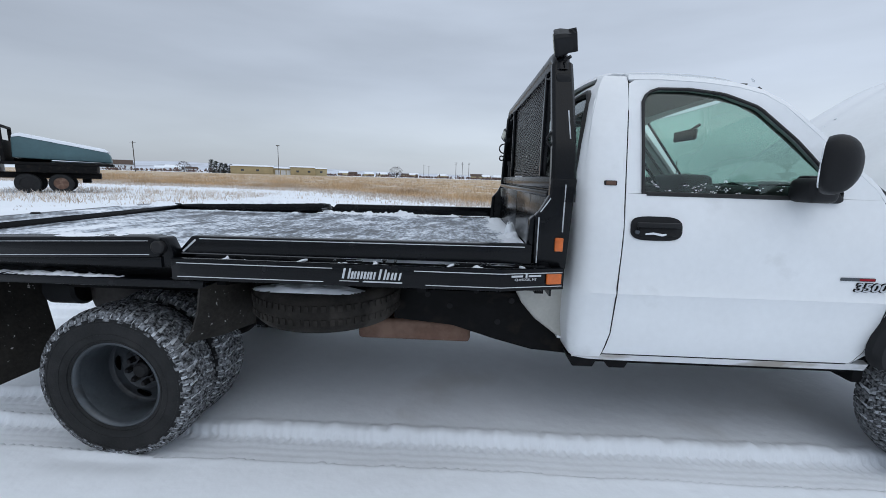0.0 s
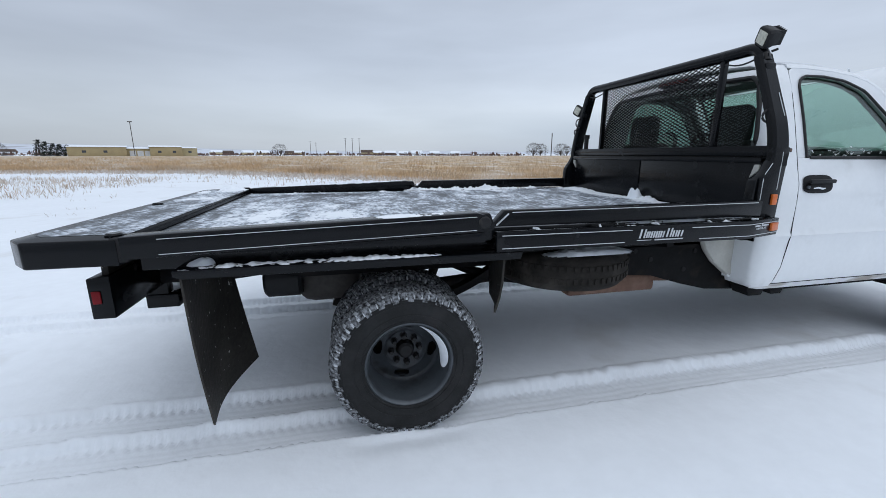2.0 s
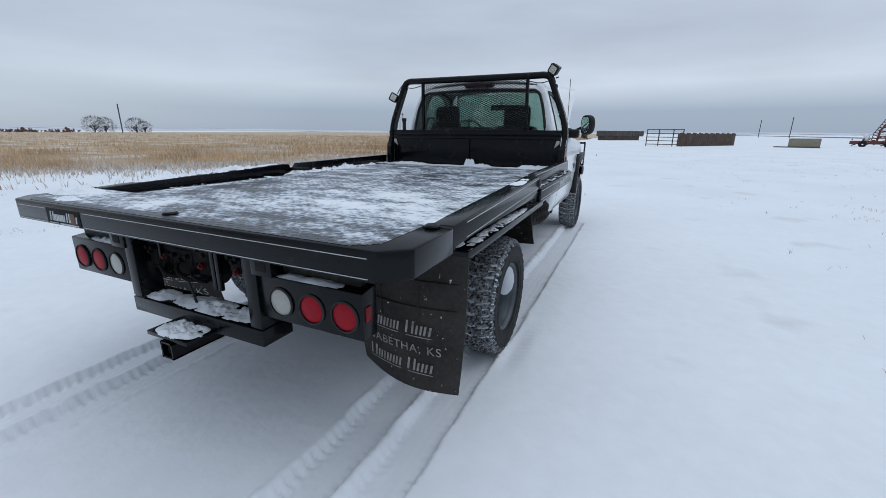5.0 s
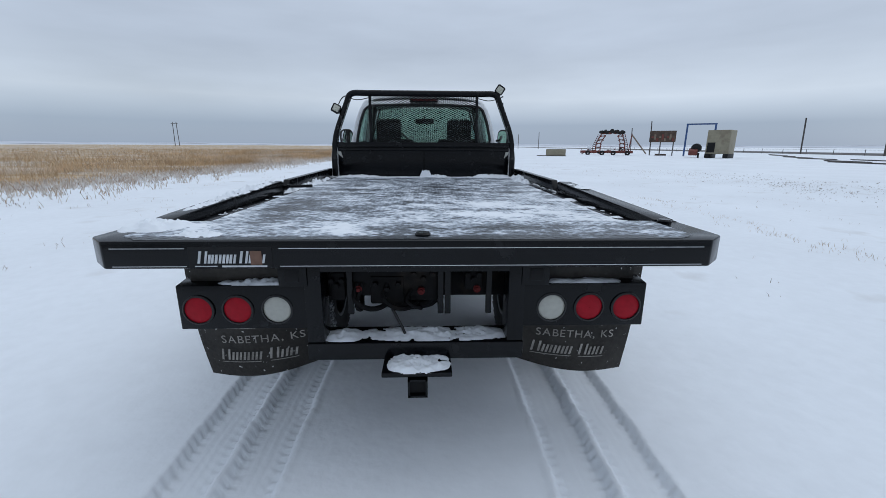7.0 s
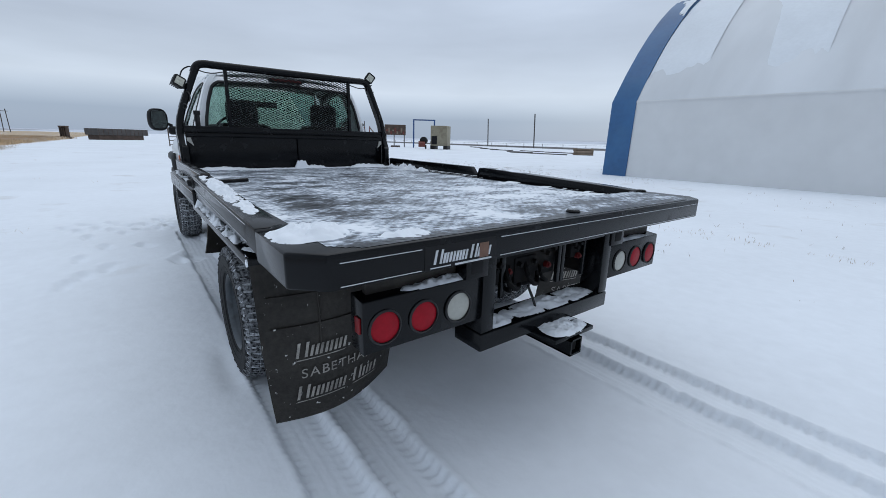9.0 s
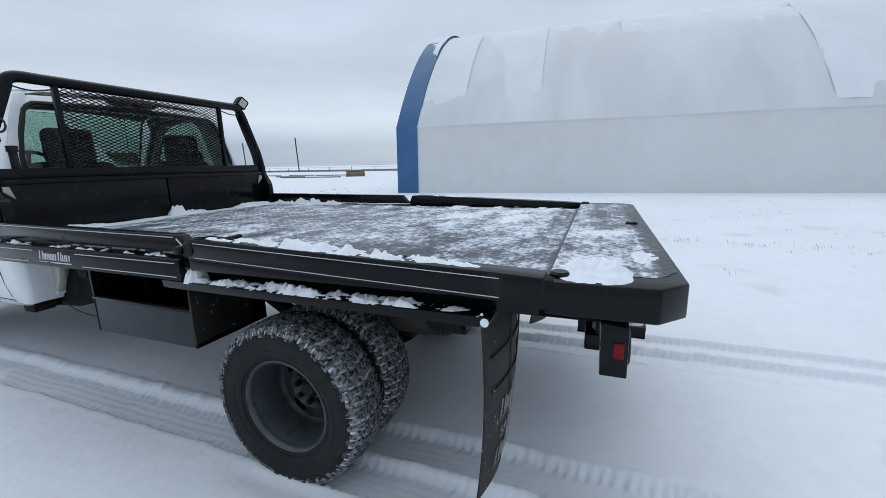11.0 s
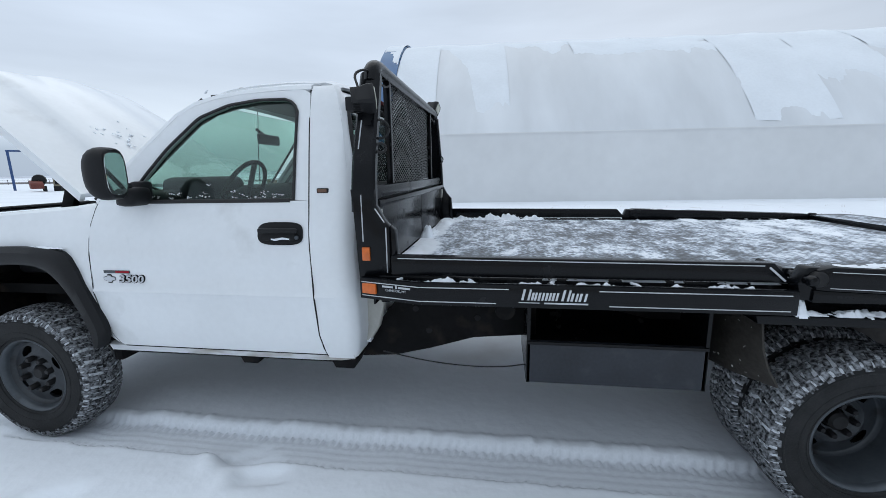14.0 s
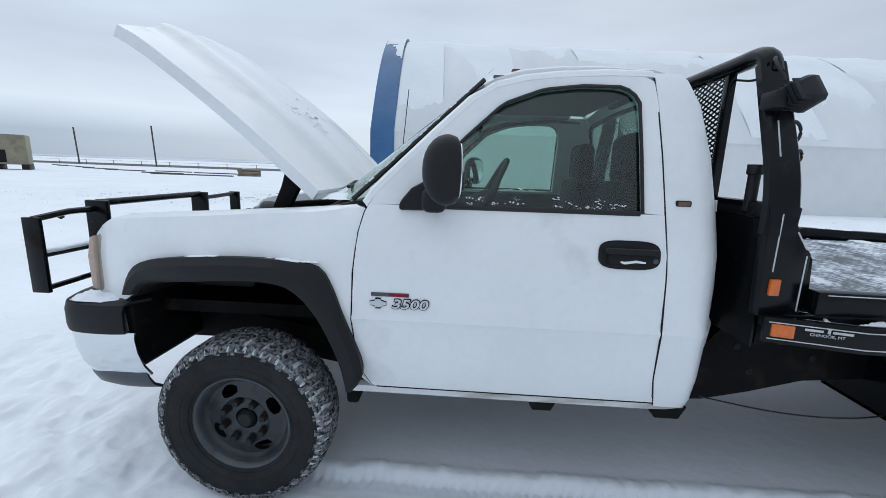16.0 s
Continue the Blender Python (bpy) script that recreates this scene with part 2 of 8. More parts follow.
def glass(name, tint, rough=0.0):
    m = bpy.data.materials.new(name)
    m.use_nodes = True
    b = m.node_tree.nodes["Principled BSDF"]
    b.inputs["Base Color"].default_value = (*tint, 1)
    b.inputs["Roughness"].default_value = rough
    b.inputs["Transmission Weight"].default_value = 1.0
    b.inputs["IOR"].default_value = 1.45
    return m


M["dark_glass"] = glass("dark_rear_glass", (0.42, 0.53, 0.49))
M["glass"] = glass("green_tinted_glass", (0.58, 0.755, 0.685))
M["mirror"] = material("mirror_glass", (0.75, 0.77, 0.78), 0.02, metal=1.0, vary=0.0)


# ---------------------------------------------------------------- mesh helpers
SHIFT = [Matrix.Identity(4)]


def part(name, bm, mat, parent=None, label="", smooth=True):
    """One mesh object; SHIFT holds the place of the assembly that is being built."""
    me = bpy.data.meshes.new(name)
    bm.transform(SHIFT[0])
    bmesh.ops.recalc_face_normals(bm, faces=bm.faces)
    bm.to_mesh(me)
    bm.free()
    me.materials.append(mat)
    if smooth:
        me.shade_smooth()
        me.set_sharp_from_angle(angle=radians(38))
    ob = new(name, me)
    ob.parent = parent
    if label:
        ob["label"] = label
    return ob


def thing(name, label, category, at=(0, 0, 0), group="", kind=""):
    ob = new(name)
    ob.location = at
    ob.empty_display_size = 0.2
    return tagged(ob, label, category, group, kind)


def bevelled(bm, w, segs=2):
    if w:
        edges = [e for e in bm.edges if len(e.link_faces) == 2 and e.calc_face_angle(0) > 0.5]
        bmesh.ops.bevel(bm, geom=edges, offset=w, segments=segs, affect="EDGES", profile=0.5, clamp_overlap=True)
    return bm


def box(a, b, bevel=0.0, m=None, segs=2, into=None):
    bm = bmesh.new()
    bmesh.ops.create_cube(bm, size=1)
    for v in bm.verts:
        v.co = [min(a[i], b[i]) if v.co[i] < 0 else max(a[i], b[i]) for i in range(3)]
    bevelled(bm, bevel, segs)
    if m is not None:
        bm.transform(m)
    return joined(into, bm)


def joined(into, bm):
    """Adds bm to another bmesh, where one is given."""
    if into is None:
        return bm
    me = bpy.data.meshes.new("tmp")
    bm.to_mesh(me)
    bm.free()
    into.from_mesh(me)
    bpy.data.meshes.remove(me)
    return into


def prism(outline, axis, lo, hi, bevel=0.0, into=None, segs=2):
    """A flat outline, pushed out along an axis: x takes (y, z), y takes (x, z), z takes (x, y)."""
    bm = bmesh.new()

    def at(p, h):
        return {"x": (h, p[0], p[1]), "y": (p[0], h, p[1]), "z": (p[0], p[1], h)}[axis]

    low, top = [bm.verts.new(at(p, lo)) for p in outline], [bm.verts.new(at(p, hi)) for p in outline]
    bm.faces.new(low)
    bm.faces.new(top)
    for i in range(len(outline)):
        j = (i + 1) % len(outline)
        bm.faces.new((low[i], low[j], top[j], top[i]))
    bmesh.ops.recalc_face_normals(bm, faces=bm.faces)
    bevelled(bm, bevel, segs)
    return joined(into, bm)


def tube(points, r, segs=10, closed=False, into=None, flat=1.0):
    """A round bar along points; flat squeezes it across."""
    bm = bmesh.new()
    pts = [Vector(p) for p in points]
    n = len(pts)
    rings = []
    up = Vector((0, 0, 1))
    for i, p in enumerate(pts):
        a = pts[i - 1] if i or closed else p
        b = pts[(i + 1) % n] if i < n - 1 or closed else p
        d = (b - a).normalized()
        side = d.cross(up)
        if side.length < 1e-3:
            side = d.cross(Vector((0, 1, 0)))
        side.normalize()
        top = side.cross(d)
        rings.append([bm.verts.new(p + r * (flat * math.cos(2 * math.pi * k / segs) * side + math.sin(2 * math.pi * k / segs) * top)) for k in range(segs)])
    for i in range(n if closed else n - 1):
        a, b = rings[i], rings[(i + 1) % n]
        for k in range(segs):
            bm.faces.new((a[k], a[(k + 1) % segs], b[(k + 1) % segs], b[k]))
    if not closed:
        bm.faces.new(rings[0])
        bm.faces.new(rings[-1])
    return joined(into, bm)


def lathe(profile, segs=48, skip=None, m=None, into=None, closed=False):
    """Turns (radius, y) points round the y axis. skip(ring, segment) leaves faces out."""
    bm = bmesh.new()
    rings = [[bm.verts.new((r * math.cos(2 * math.pi * k / segs), y, r * math.sin(2 * math.pi * k / segs))) for k in range(segs)] for r, y in profile]
    n = len(profile)
    for i in range(n if closed else n - 1):
        a, b = rings[i], rings[(i + 1) % n]
        for k in range(segs):
            if skip and skip(i, k):
                continue
            bm.faces.new((a[k], a[(k + 1) % segs], b[(k + 1) % segs], b[k]))
    bmesh.ops.recalc_face_normals(bm, faces=bm.faces)
    if m is not None:
        bm.transform(m)
    return joined(into, bm)


def disc(r, y0, y1, segs=24, m=None, bevel=0.0, into=None):
    """A short cylinder on the y axis."""
    return lathe([(0.0005, y0), (r - bevel, y0), (r, y0 + math.copysign(bevel, y1 - y0)), (r, y1 - math.copysign(bevel, y1 - y0)), (r - bevel, y1), (0.0005, y1)], segs, None, m, into)


def sheet(rows, thick=0.0, into=None):
    """A surface through rows of points, given thickness inwards."""
    bm = bmesh.new()
    vs = [[bm.verts.new(p) for p in row] for row in rows]
    for a, b in zip(vs, vs[1:]):
        for i in range(len(a) - 1):
            bm.faces.new((a[i], a[i + 1], b[i + 1], b[i]))
    if thick:
        bmesh.ops.recalc_face_normals(bm, faces=bm.faces)
        bmesh.ops.solidify(bm, geom=bm.faces[:], thickness=thick)
    return joined(into, bm)


def mirrored(bm):
    bm.transform(Matrix.Diagonal((1, -1, 1, 1)))
    bmesh.ops.reverse_faces(bm, faces=bm.faces)
    return bm


def lerp_table(table, v):
    if v <= table[0][0]:
        return table[0][1]
    for (a, p), (b, q) in zip(table, table[1:]):
        if v <= b:
            return p + (q - p) * (v - a) / (b - a)
    return table[-1][1]


def resampled(points, n):
    """n points evenly along an open line."""
    pts = [Vector(p) for p in points]
    run = [0.0]
    for a, b in zip(pts, pts[1:]):
        run.append(run[-1] + (b - a).length)
    out = []
    for i in range(n):
        s = run[-1] * i / (n - 1)
        k = max(j for j in range(len(run)) if run[j] <= s + 1e-9)
        k = min(k, len(pts) - 2)
        out.append(pts[k].lerp(pts[k + 1], (s - run[k]) / max(run[k + 1] - run[k], 1e-9)))
    return out


def rounded(points, steps=3):
    """Softens the corners of an open line by cutting them (keeps its ends)."""
    pts = [Vector(p) for p in points]
    for _ in range(steps):
        out = [pts[0]]
        for a, b in zip(pts, pts[1:]):
            out += [a.lerp(b, 0.25), a.lerp(b, 0.75)]
        pts = out + [pts[-1]]
    return pts


def lump(name, centre, size, seed, parent=None, mat=None, label="", cells=(22, 14), rough=0.5, keep=0.12, slope=0.0):
    """A drift of snow with a ragged edge, lying on z = centre.z."""
    bm = bmesh.new()
    nx, ny = cells
    grid = {}
    for i in range(nx + 1):
        for j in range(ny + 1):
            u, v = 2 * i / nx - 1, 2 * j / ny - 1
            p = Vector((centre[0] + u * size[0], centre[1] + v * size[1], 0))
            n = noise.fractal(Vector((p.x * 9 + seed, p.y * 9, seed)), 1.0, 2.0, 4)
            n2 = noise.fractal(Vector((p.x * 38 + seed, p.y * 38, seed + 3.0)), 0.9, 2.0, 3)
            h = (1 - (abs(u) ** 3 + abs(v) ** 3)) * (0.75 + rough * n + 0.55 * rough * n2) - keep
            grid[i, j] = (p, h)
    verts = {}
    for i in range(nx):
        for j in range(ny):
            q = [(i, j), (i + 1, j), (i + 1, j + 1), (i, j + 1)]
            if max(grid[k][1] for k in q) > 0:
                f = []
                for k in q:
                    if k not in verts:
                        p, h = grid[k]
                        verts[k] = bm.verts.new((p.x, p.y, centre[2] + slope * (p.x - centre[0]) + size[2] * max(h, -0.10)))
                    f.append(verts[k])
                bm.faces.new(f)
    return part(name, bm, mat or M["snow"], parent, label)


# ---------------------------------------------------------------- the truck: body
truck = thing("flatbed_truck", "white regular-cab pickup truck with black flatbed and open hood", "truck")
SIDES = ((1, "left"), (-1, "right"))


def lift(z):
    """The greenhouse stands a little taller than the lower body's table."""
    f = min(1.0, max(0.0, (z - 1.42) / 0.45))
    return z + 0.016 * f * f * (3 - 2 * f)


def lifted(table, k):
    """k: which column of the table is the height."""
    return [tuple(lift(v) if i == k else v for i, v in enumerate(p)) for p in table]


def flip(bm, s):
    return bm if s > 0 else mirrored(bm)


BODY_Y = [(0.54, 0.905), (0.60, 0.93), (0.70, 0.948), (0.88, 0.963), (0.905, 0.972), (0.93, 0.963), (1.10, 0.962), (1.22, 0.950), (1.30, 0.925), (1.345, 0.912), (1.40, 0.897), (1.60, 0.838), (1.80, 0.768), (1.90, 0.720), (1.93, 0.685), (1.97, 0.65)]
BODY_Y = lifted(BODY_Y, 0)


def skin(x, z, out=0.0):
    """A point on the body's side; the nose narrows a little."""
    y = lerp_table(BODY_Y, z)
    if x > 4.2:
        y -= 0.115 * (x - 4.2) ** 2 / 0.3
    if x < 2.26:
        y -= 0.9 * (2.26 - x) ** 2 / 0.12
    return (x, y + out, z)


DOOR_F = [(0.575, 3.535), (0.60, 3.555), (0.65, 3.585), (0.75, 3.612), (0.90, 3.628), (1.10, 3.622), (1.26, 3.605), (1.34, 3.585), (1.37, 3.57)]
DOOR_R = [(0.575, 2.355), (0.62, 2.368), (0.70, 2.382), (0.90, 2.386), (1.15, 2.393), (1.31, 2.400), (1.60, 2.415), (1.90, 2.435)]
BELT = 1.371
CAB_BACK = [(0.575, 2.22), (0.62, 2.195), (0.75, 2.19), (1.30, 2.19), (1.45, 2.205), (1.72, 2.245), (1.85, 2.28), (1.93, 2.33)]
WINDOW = [(2.487, BELT + 0.003), (2.492, 1.60), (2.497, 1.79), (2.52, 1.835), (2.57, 1.855), (2.72, 1.856), (2.88, 1.836), (3.04, 1.775), (3.20, 1.63), (3.31, 1.505), (3.40, 1.385), (3.38, BELT + 0.002)]
# roof edge and windscreen pillar, seen from the side
ROOF_EDGE = [(2.435, 1.915), (2.60, 1.918), (2.80, 1.907), (2.95, 1.888), (3.07, 1.855), (3.16, 1.80), (3.283, 1.685), (3.428, 1.545), (3.543, 1.43), (3.575, 1.375)]
DOOR_R, CAB_BACK, WINDOW, ROOF_EDGE = lifted(DOOR_R, 0), lifted(CAB_BACK, 0), lifted(WINDOW, 1), lifted(ROOF_EDGE, 1)

for s, side in SIDES:
    # lower door
    zs = [0.585, 0.60, 0.65, 0.70, 0.78, 0.88, 0.905, 0.93, 1.02, 1.12, 1.22, 1.27, 1.30, 1.33, BELT]
    rows = []
    for z in zs:
        a, b = lerp_table(DOOR_R, z) + 0.003, lerp_table(DOOR_F, z) - 0.003
        rows.append([skin(a + (b - a) * i / 14, z) for i in range(15)])
    door = part("door", flip(sheet(rows, 0.025), s), M["white"], truck, "white door with a snow-dusted window")
    # window frame: ring between the glass and the door's outer edge
    outer = [(lerp_table(DOOR_R, BELT) + 0.004, BELT), (2.414, lift(1.60)), (2.427, lift(1.80)), (2.437, lift(1.895))] + [(x, z - 0.014) for x, z in ROOF_EDGE[1:-1]] + [(3.565, BELT)]
    n = 44
    inn, out = resampled([(x, z, 0) for x, z in WINDOW], n), resampled([(x, z, 0) for x, z in outer], n)
    rows = [[skin(*(out[k].lerp(inn[k], f)).to_2d(), -0.012 * f) for k in range(n)] for f in (0, 0.35, 0.7, 1)]
    part("window_frame", flip(sheet(rows, 0.03), s), M["white"], door)
    # rubber seal and glass
    seal = [skin(p.x, p.y, -0.006) for p in resampled([(x, z, 0) for x, z in WINDOW + WINDOW[:1]], 70)]
    part("window_seal", flip(tube(seal, 0.0075, 6), s), M["trim"], door, "black rubber window seal")
    grid = []
    for i in range(12):
        f = i / 11
        z = BELT + (lift(1.862) - BELT) * f
        front = lerp_table(lifted([(BELT, 3.40), (1.385, 3.40), (1.505, 3.31), (1.63, 3.20), (1.775, 3.04), (1.836, 2.88), (1.862, 2.74)], 0), z)
        grid.append([skin(2.49 + (front - 2.49) * k / 10, z, -0.022) for k in range(11)])
    pane = part("window_pane", flip(sheet(grid, 0.004), s), M["glass"], door, "green-tinted side window glass")
    pane.visible_shadow = False
    part("belt_moulding", flip(tube([skin(2.50, BELT + 0.002, 0.003), skin(2.9, BELT + 0.001, 0.003), skin(3.38, BELT - 0.001, 0.003)], 0.010, 8, flat=0.6), s), M["trim"], door)
    # door handle: black bezel, dark cup, pull bar
    hx, hz = 2.54, 1.216
    bez = [skin(hx + 0.118 * math.copysign(abs(math.cos(a)) ** 0.55, math.cos(a)), hz + 0.055 * math.copysign(abs(math.sin(a)) ** 0.6, math.sin(a)), 0.005) for a in [2 * math.pi * (q + 0.5) / 28 for q in range(28)]]
    bm = bmesh.new()
    bm.faces.new([bm.verts.new(p) for p in bez])
    bmesh.ops.solidify(bm, geom=bm.faces[:], thickness=0.012)
    part("handle_bezel", flip(bevelled(bm, 0.003), s), M["plastic"], door, "black plastic handle surround")
    part("handle_cup", flip(box((hx - 0.085, 0.948, hz - 0.032), (hx + 0.085, 0.9745, hz + 0.012), 0.006), s), M["gap"], door)
    part("handle_pull", flip(box((hx - 0.1, 0.97, hz + 0.006), (hx + 0.1, 0.988, hz + 0.03), 0.008), s), M["plastic"], door, "black pull handle")
    part("door_lock", flip(disc(0.010, 0.962, 0.9765, 14, pose(hx - 0.092, 0, hz - 0.016), 0.002), s), M["rim"], door, "round grey lock")
    part("handle_snow", flip(tube([(hx - 0.058, 0.968, hz - 0.024), (hx - 0.02, 0.971, hz - 0.020), (hx + 0.02, 0.970, hz - 0.026), (hx + 0.05, 0.967, hz - 0.022)], 0.007, 7), s), M["snow"], door, "snow caught in the handle cup")
    # badge on the door's front edge: plain bars, and the model number
    bx = 3.46
    part("badge_bar", flip(box((bx - 0.070, 0.962, 1.004), (bx + 0.085, 0.968, 1.020), 0.003), s), M["rim"], door, "grey badge bar with a red end")
    part("badge_end", flip(box((bx - 0.067 if s > 0 else bx + 0.012, 0.966, 1.007), (bx + 0.012 if s > 0 else bx + 0.08, 0.9695, 1.017), 0.001), s), M["red"], door)
    part("emblem_edge", flip(prism([((bx + u) if s > 0 else (2 * bx - u - 0.005), 0.975 + w * 1.35) for u, w in ((0.022, 0.006), (0.042, 0.010), (0.046, 0.017), (0.066, 0.017), (0.070, 0.010), (0.09, 0.006), (0.09, -0.006), (0.070, -0.010), (0.066, -0.017), (0.046, -0.017), (0.042, -0.010), (0.022, -0.006))], "y", 0.960, 0.9665), s), M["gap"], door)
    part("badge_emblem", flip(prism([((bx + u) if s > 0 else (2 * bx - u - 0.005), 0.975 + w) for u, w in ((0.022, 0.006), (0.042, 0.010), (0.046, 0.017), (0.066, 0.017), (0.070, 0.010), (0.09, 0.006), (0.09, -0.006), (0.070, -0.010), (0.066, -0.017), (0.046, -0.017), (0.042, -0.010), (0.022, -0.006))], "y", 0.962, 0.969), s), M["silver"], door)
    for nm, grow, off, mt in (("number_edge", 0.0026, 0.9655, "gap"), ("model_number", 0.0, 0.9675, "silver")):
        txt = bpy.data.curves.new("digits", "FONT")
        txt.body, txt.size, txt.extrude, txt.align_x = "3500", 0.060, 0.003, "CENTER"
        txt.shear, txt.offset = 0.2, grow + 0.0008
        tob = bpy.data.objects.new("digits", txt)
        me = bpy.data.meshes.new_from_object(tob)
        bpy.data.objects.remove(tob)
        me.name = nm
        me.transform(Matrix.Diagonal((1.22, 0.92, 1, 1)))
        me.transform(pose(bx - 0.072 if s > 0 else bx + 0.068, s * off, 0.957, 90, 0, 180 if s > 0 else 0))
        me.materials.append(M[mt])
        num = new(nm, me)
        num.parent = door
        if not grow:
            num["label"] = "silver model number on the door"
    # cab corner behind the door, wrapping round to the back
    zs2 = [0.565, 0.60, 0.70, 0.88, 0.905, 0.93, 1.10, 1.22, 1.30, 1.345, 1.388, 1.392, 1.60, 1.80, 1.90, 1.934]
    rows = []
    for z in zs2:
        a, b = lerp_table(CAB_BACK, z), lerp_table(DOOR_R, z) - 0.003
        row = [skin(b + (a - b) * i / 6, z) for i in range(7)]
        y = row[-1][1]
        ret = 0.2 if z < 1.39 else 0.05
        row += [(a - 0.010, y - 0.02, z), (a - 0.012, y - ret * 0.6, z), (a - 0.012, y - ret, z)]
        rows.append(row)
    part("cab_corner", flip(sheet(rows, 0.02), s), M["white"], truck)
    gap = [skin(lerp_table(DOOR_R, z), z, -0.002) for z in (0.575, 0.62, 0.7, 0.9, 1.15, 1.31, 1.45, 1.6, 1.75, 1.91)]
    part("door_gap", flip(tube(gap, 0.0040 if s > 0 else 0.0030, 5), s), M["gap"], truck)
    gap = [skin(lerp_table(DOOR_F, z), z, -0.002) for z in (0.575, 0.60, 0.65, 0.75, 0.9, 1.1, 1.26, 1.34, 1.37)]
    part("door_gap", flip(tube(gap, 0.0019, 5), s), M["gap"], truck)
    # marker plate on the corner
    mk = part("corner_marker", flip(box((2.305, 0.880, 1.405), (2.365, 0.899, 1.429), 0.006, Matrix.Identity(4)), s), M["hub"], truck, "small dark marker plate with a tan face")
    part("marker_face", flip(box((2.312, 0.896, 1.409), (2.358, 0.902, 1.425), 0.002), s), M["rust"], mk)
    # rocker and pinch seam
    part("rocker_panel", flip(sheet([[skin(x, z) for x in (2.22, 2.4, 2.8, 3.2, 3.56, 3.64)] for z in (0.545, 0.56, 0.582)], 0.03), s), M["dirty_white"], truck, "white rocker panel with dirty lower seam")
    part("rocker_gap", flip(tube([skin(2.36, 0.584, -0.001), skin(2.9, 0.584, -0.001), skin(3.53, 0.584, -0.001)], 0.004, 5), s), M["gap"], truck)
    part("inner_rocker", flip(box((2.25, 0.55, 0.50), (3.66, 0.85, 0.56), 0.02), s), M["chassis"], truck)
    for x in ((2.74, 2.88) if s > 0 else (2.38, 2.52), (2.2, 2.36)):
        part("cab_mount", flip(prism([(x[0], 0.56), (x[1], 0.56), (x[1] - 0.03, 0.50), (x[0] + 0.03, 0.50)], "y", 0.78, 0.9, 0.006), s), M["chassis"], truck)
    # roof rail and windscreen pillar
    rows = []
    for x, z in ROOF_EDGE:
        y = lerp_table(BODY_Y, z - 0.02)
        if z > 1.862:
            rows.append([(x, y + 0.0, z - 0.016), (x, y - 0.012, z + 0.006), (x, y - 0.06, z + 0.022), (x, y - 0.13, z + 0.03)])
        else:
            rows.append([(x, y, z - 0.016), (x + 0.012, y - 0.006, z), (x + 0.024, y - 0.025, z + 0.004), (x + 0.022, y - 0.055, z + 0.0)])
    part("windscreen_pillar", flip(sheet(rows, 0.02), s), M["white"], truck)
    # front fender: columns from the wheel arch up to its top edge
    FTOP = [(3.62, 1.352), (3.79, 1.330), (4.15, 1.303), (4.46, 1.280), (4.68, 1.258), (4.79, 1.232), (4.845, 1.175)]
    ARCH = [(3.62, 0.60), (3.66, 0.67), (3.72, 0.82), (3.80, 0.96), (3.92, 1.045), (4.10, 1.075), (4.30, 1.065), (4.47, 1.035), (4.56, 1.00), (4.61, 0.95), (4.645, 0.90), (4.86, 0.895)]
    cols = []
    for i in range(31):
        x = 3.626 + (4.843 - 3.626) * i / 30
        zb, zt = lerp_table(ARCH, x), lerp_table(FTOP, x)
        if x < 3.66:
            zb = max(lerp_table([(3.62, 0.57), (3.66, 0.64)], x), 0.57)
        col = []
        for j in range(10):
            z = zb + (zt - zb) * j / 9
            xf = lerp_table(DOOR_F, z) + 0.003 if i == 0 else x
            p = skin(xf, min(z, 1.22))
            col.append((p[0], p[1] - max(0, z - 1.20) * 0.35, z))
        y = col[-1][1]
        col += [(x, y - 0.02, zt + 0.012), (x, y - 0.07, zt + 0.016), (x, y - 0.15, zt + 0.01), (x, y - 0.17, zt - 0.05)]
        cols.append(col)
    fender = part("front_fender", flip(sheet(cols, 0.015), s), M["white"], truck, "white front fender")
    # wheel-arch flare
    fo = [(4.592, .894), (4.56, .97), (4.52, 1.03), (4.45, 1.066), (4.30, 1.092), (4.133, 1.102), (3.95, 1.100), (3.80, 1.085), (3.755, 1.06), (3.72, 0.99), (3.68, .889), (3.63, .77), (3.586, .661), (3.60, .60), (3.633, .564)]
    fi = [(4.533, .898), (4.515, .92), (4.492, .948), (4.40, .972), (4.302, .985), (4.2, 1.0), (4.092, 1.007), (3.97, 1.002), (3.90, .985), (3.83, .93), (3.773, .859), (3.72, .76), (3.681, .668), (3.67, .62), (3.66, .57)]
    n = 40
    A, B = resampled(rounded([(x, z, 0) for x, z in fo], 2), n), resampled(rounded([(x, z, 0) for x, z in fi], 2), n)

    def pull(p):
        return (3.16 + 0.968 * (p.x - 3.16) + 0.26 * max(0, p.x - 4.15), 1.48 + 0.968 * (p.y - 1.48) + 0.029 * min(1, max(0, (p.y - 0.60) / 0.35)))

    rows = []
    for k in range(n):
        (ax, az), (bx2, bz) = pull(A[k]), pull(B[k])
        nose = 0.115 * max(0, ax - 4.2) ** 2 / 0.3
        rows.append([(ax, 0.952 - nose, az), (ax, 0.985 - nose, az), (ax * 0.7 + bx2 * 0.3, 1.01 - nose, az * 0.7 + bz * 0.3), (ax * 0.2 + bx2 * 0.8, 1.012 - nose, az * 0.2 + bz * 0.8), (bx2, 1.0 - nose, bz), (bx2, 0.90 - nose, bz)])
    part("arch_flare", flip(sheet(rows, 0.012), s), M["plastic"], fender, "black plastic wheel-arch flare")
    rows = []
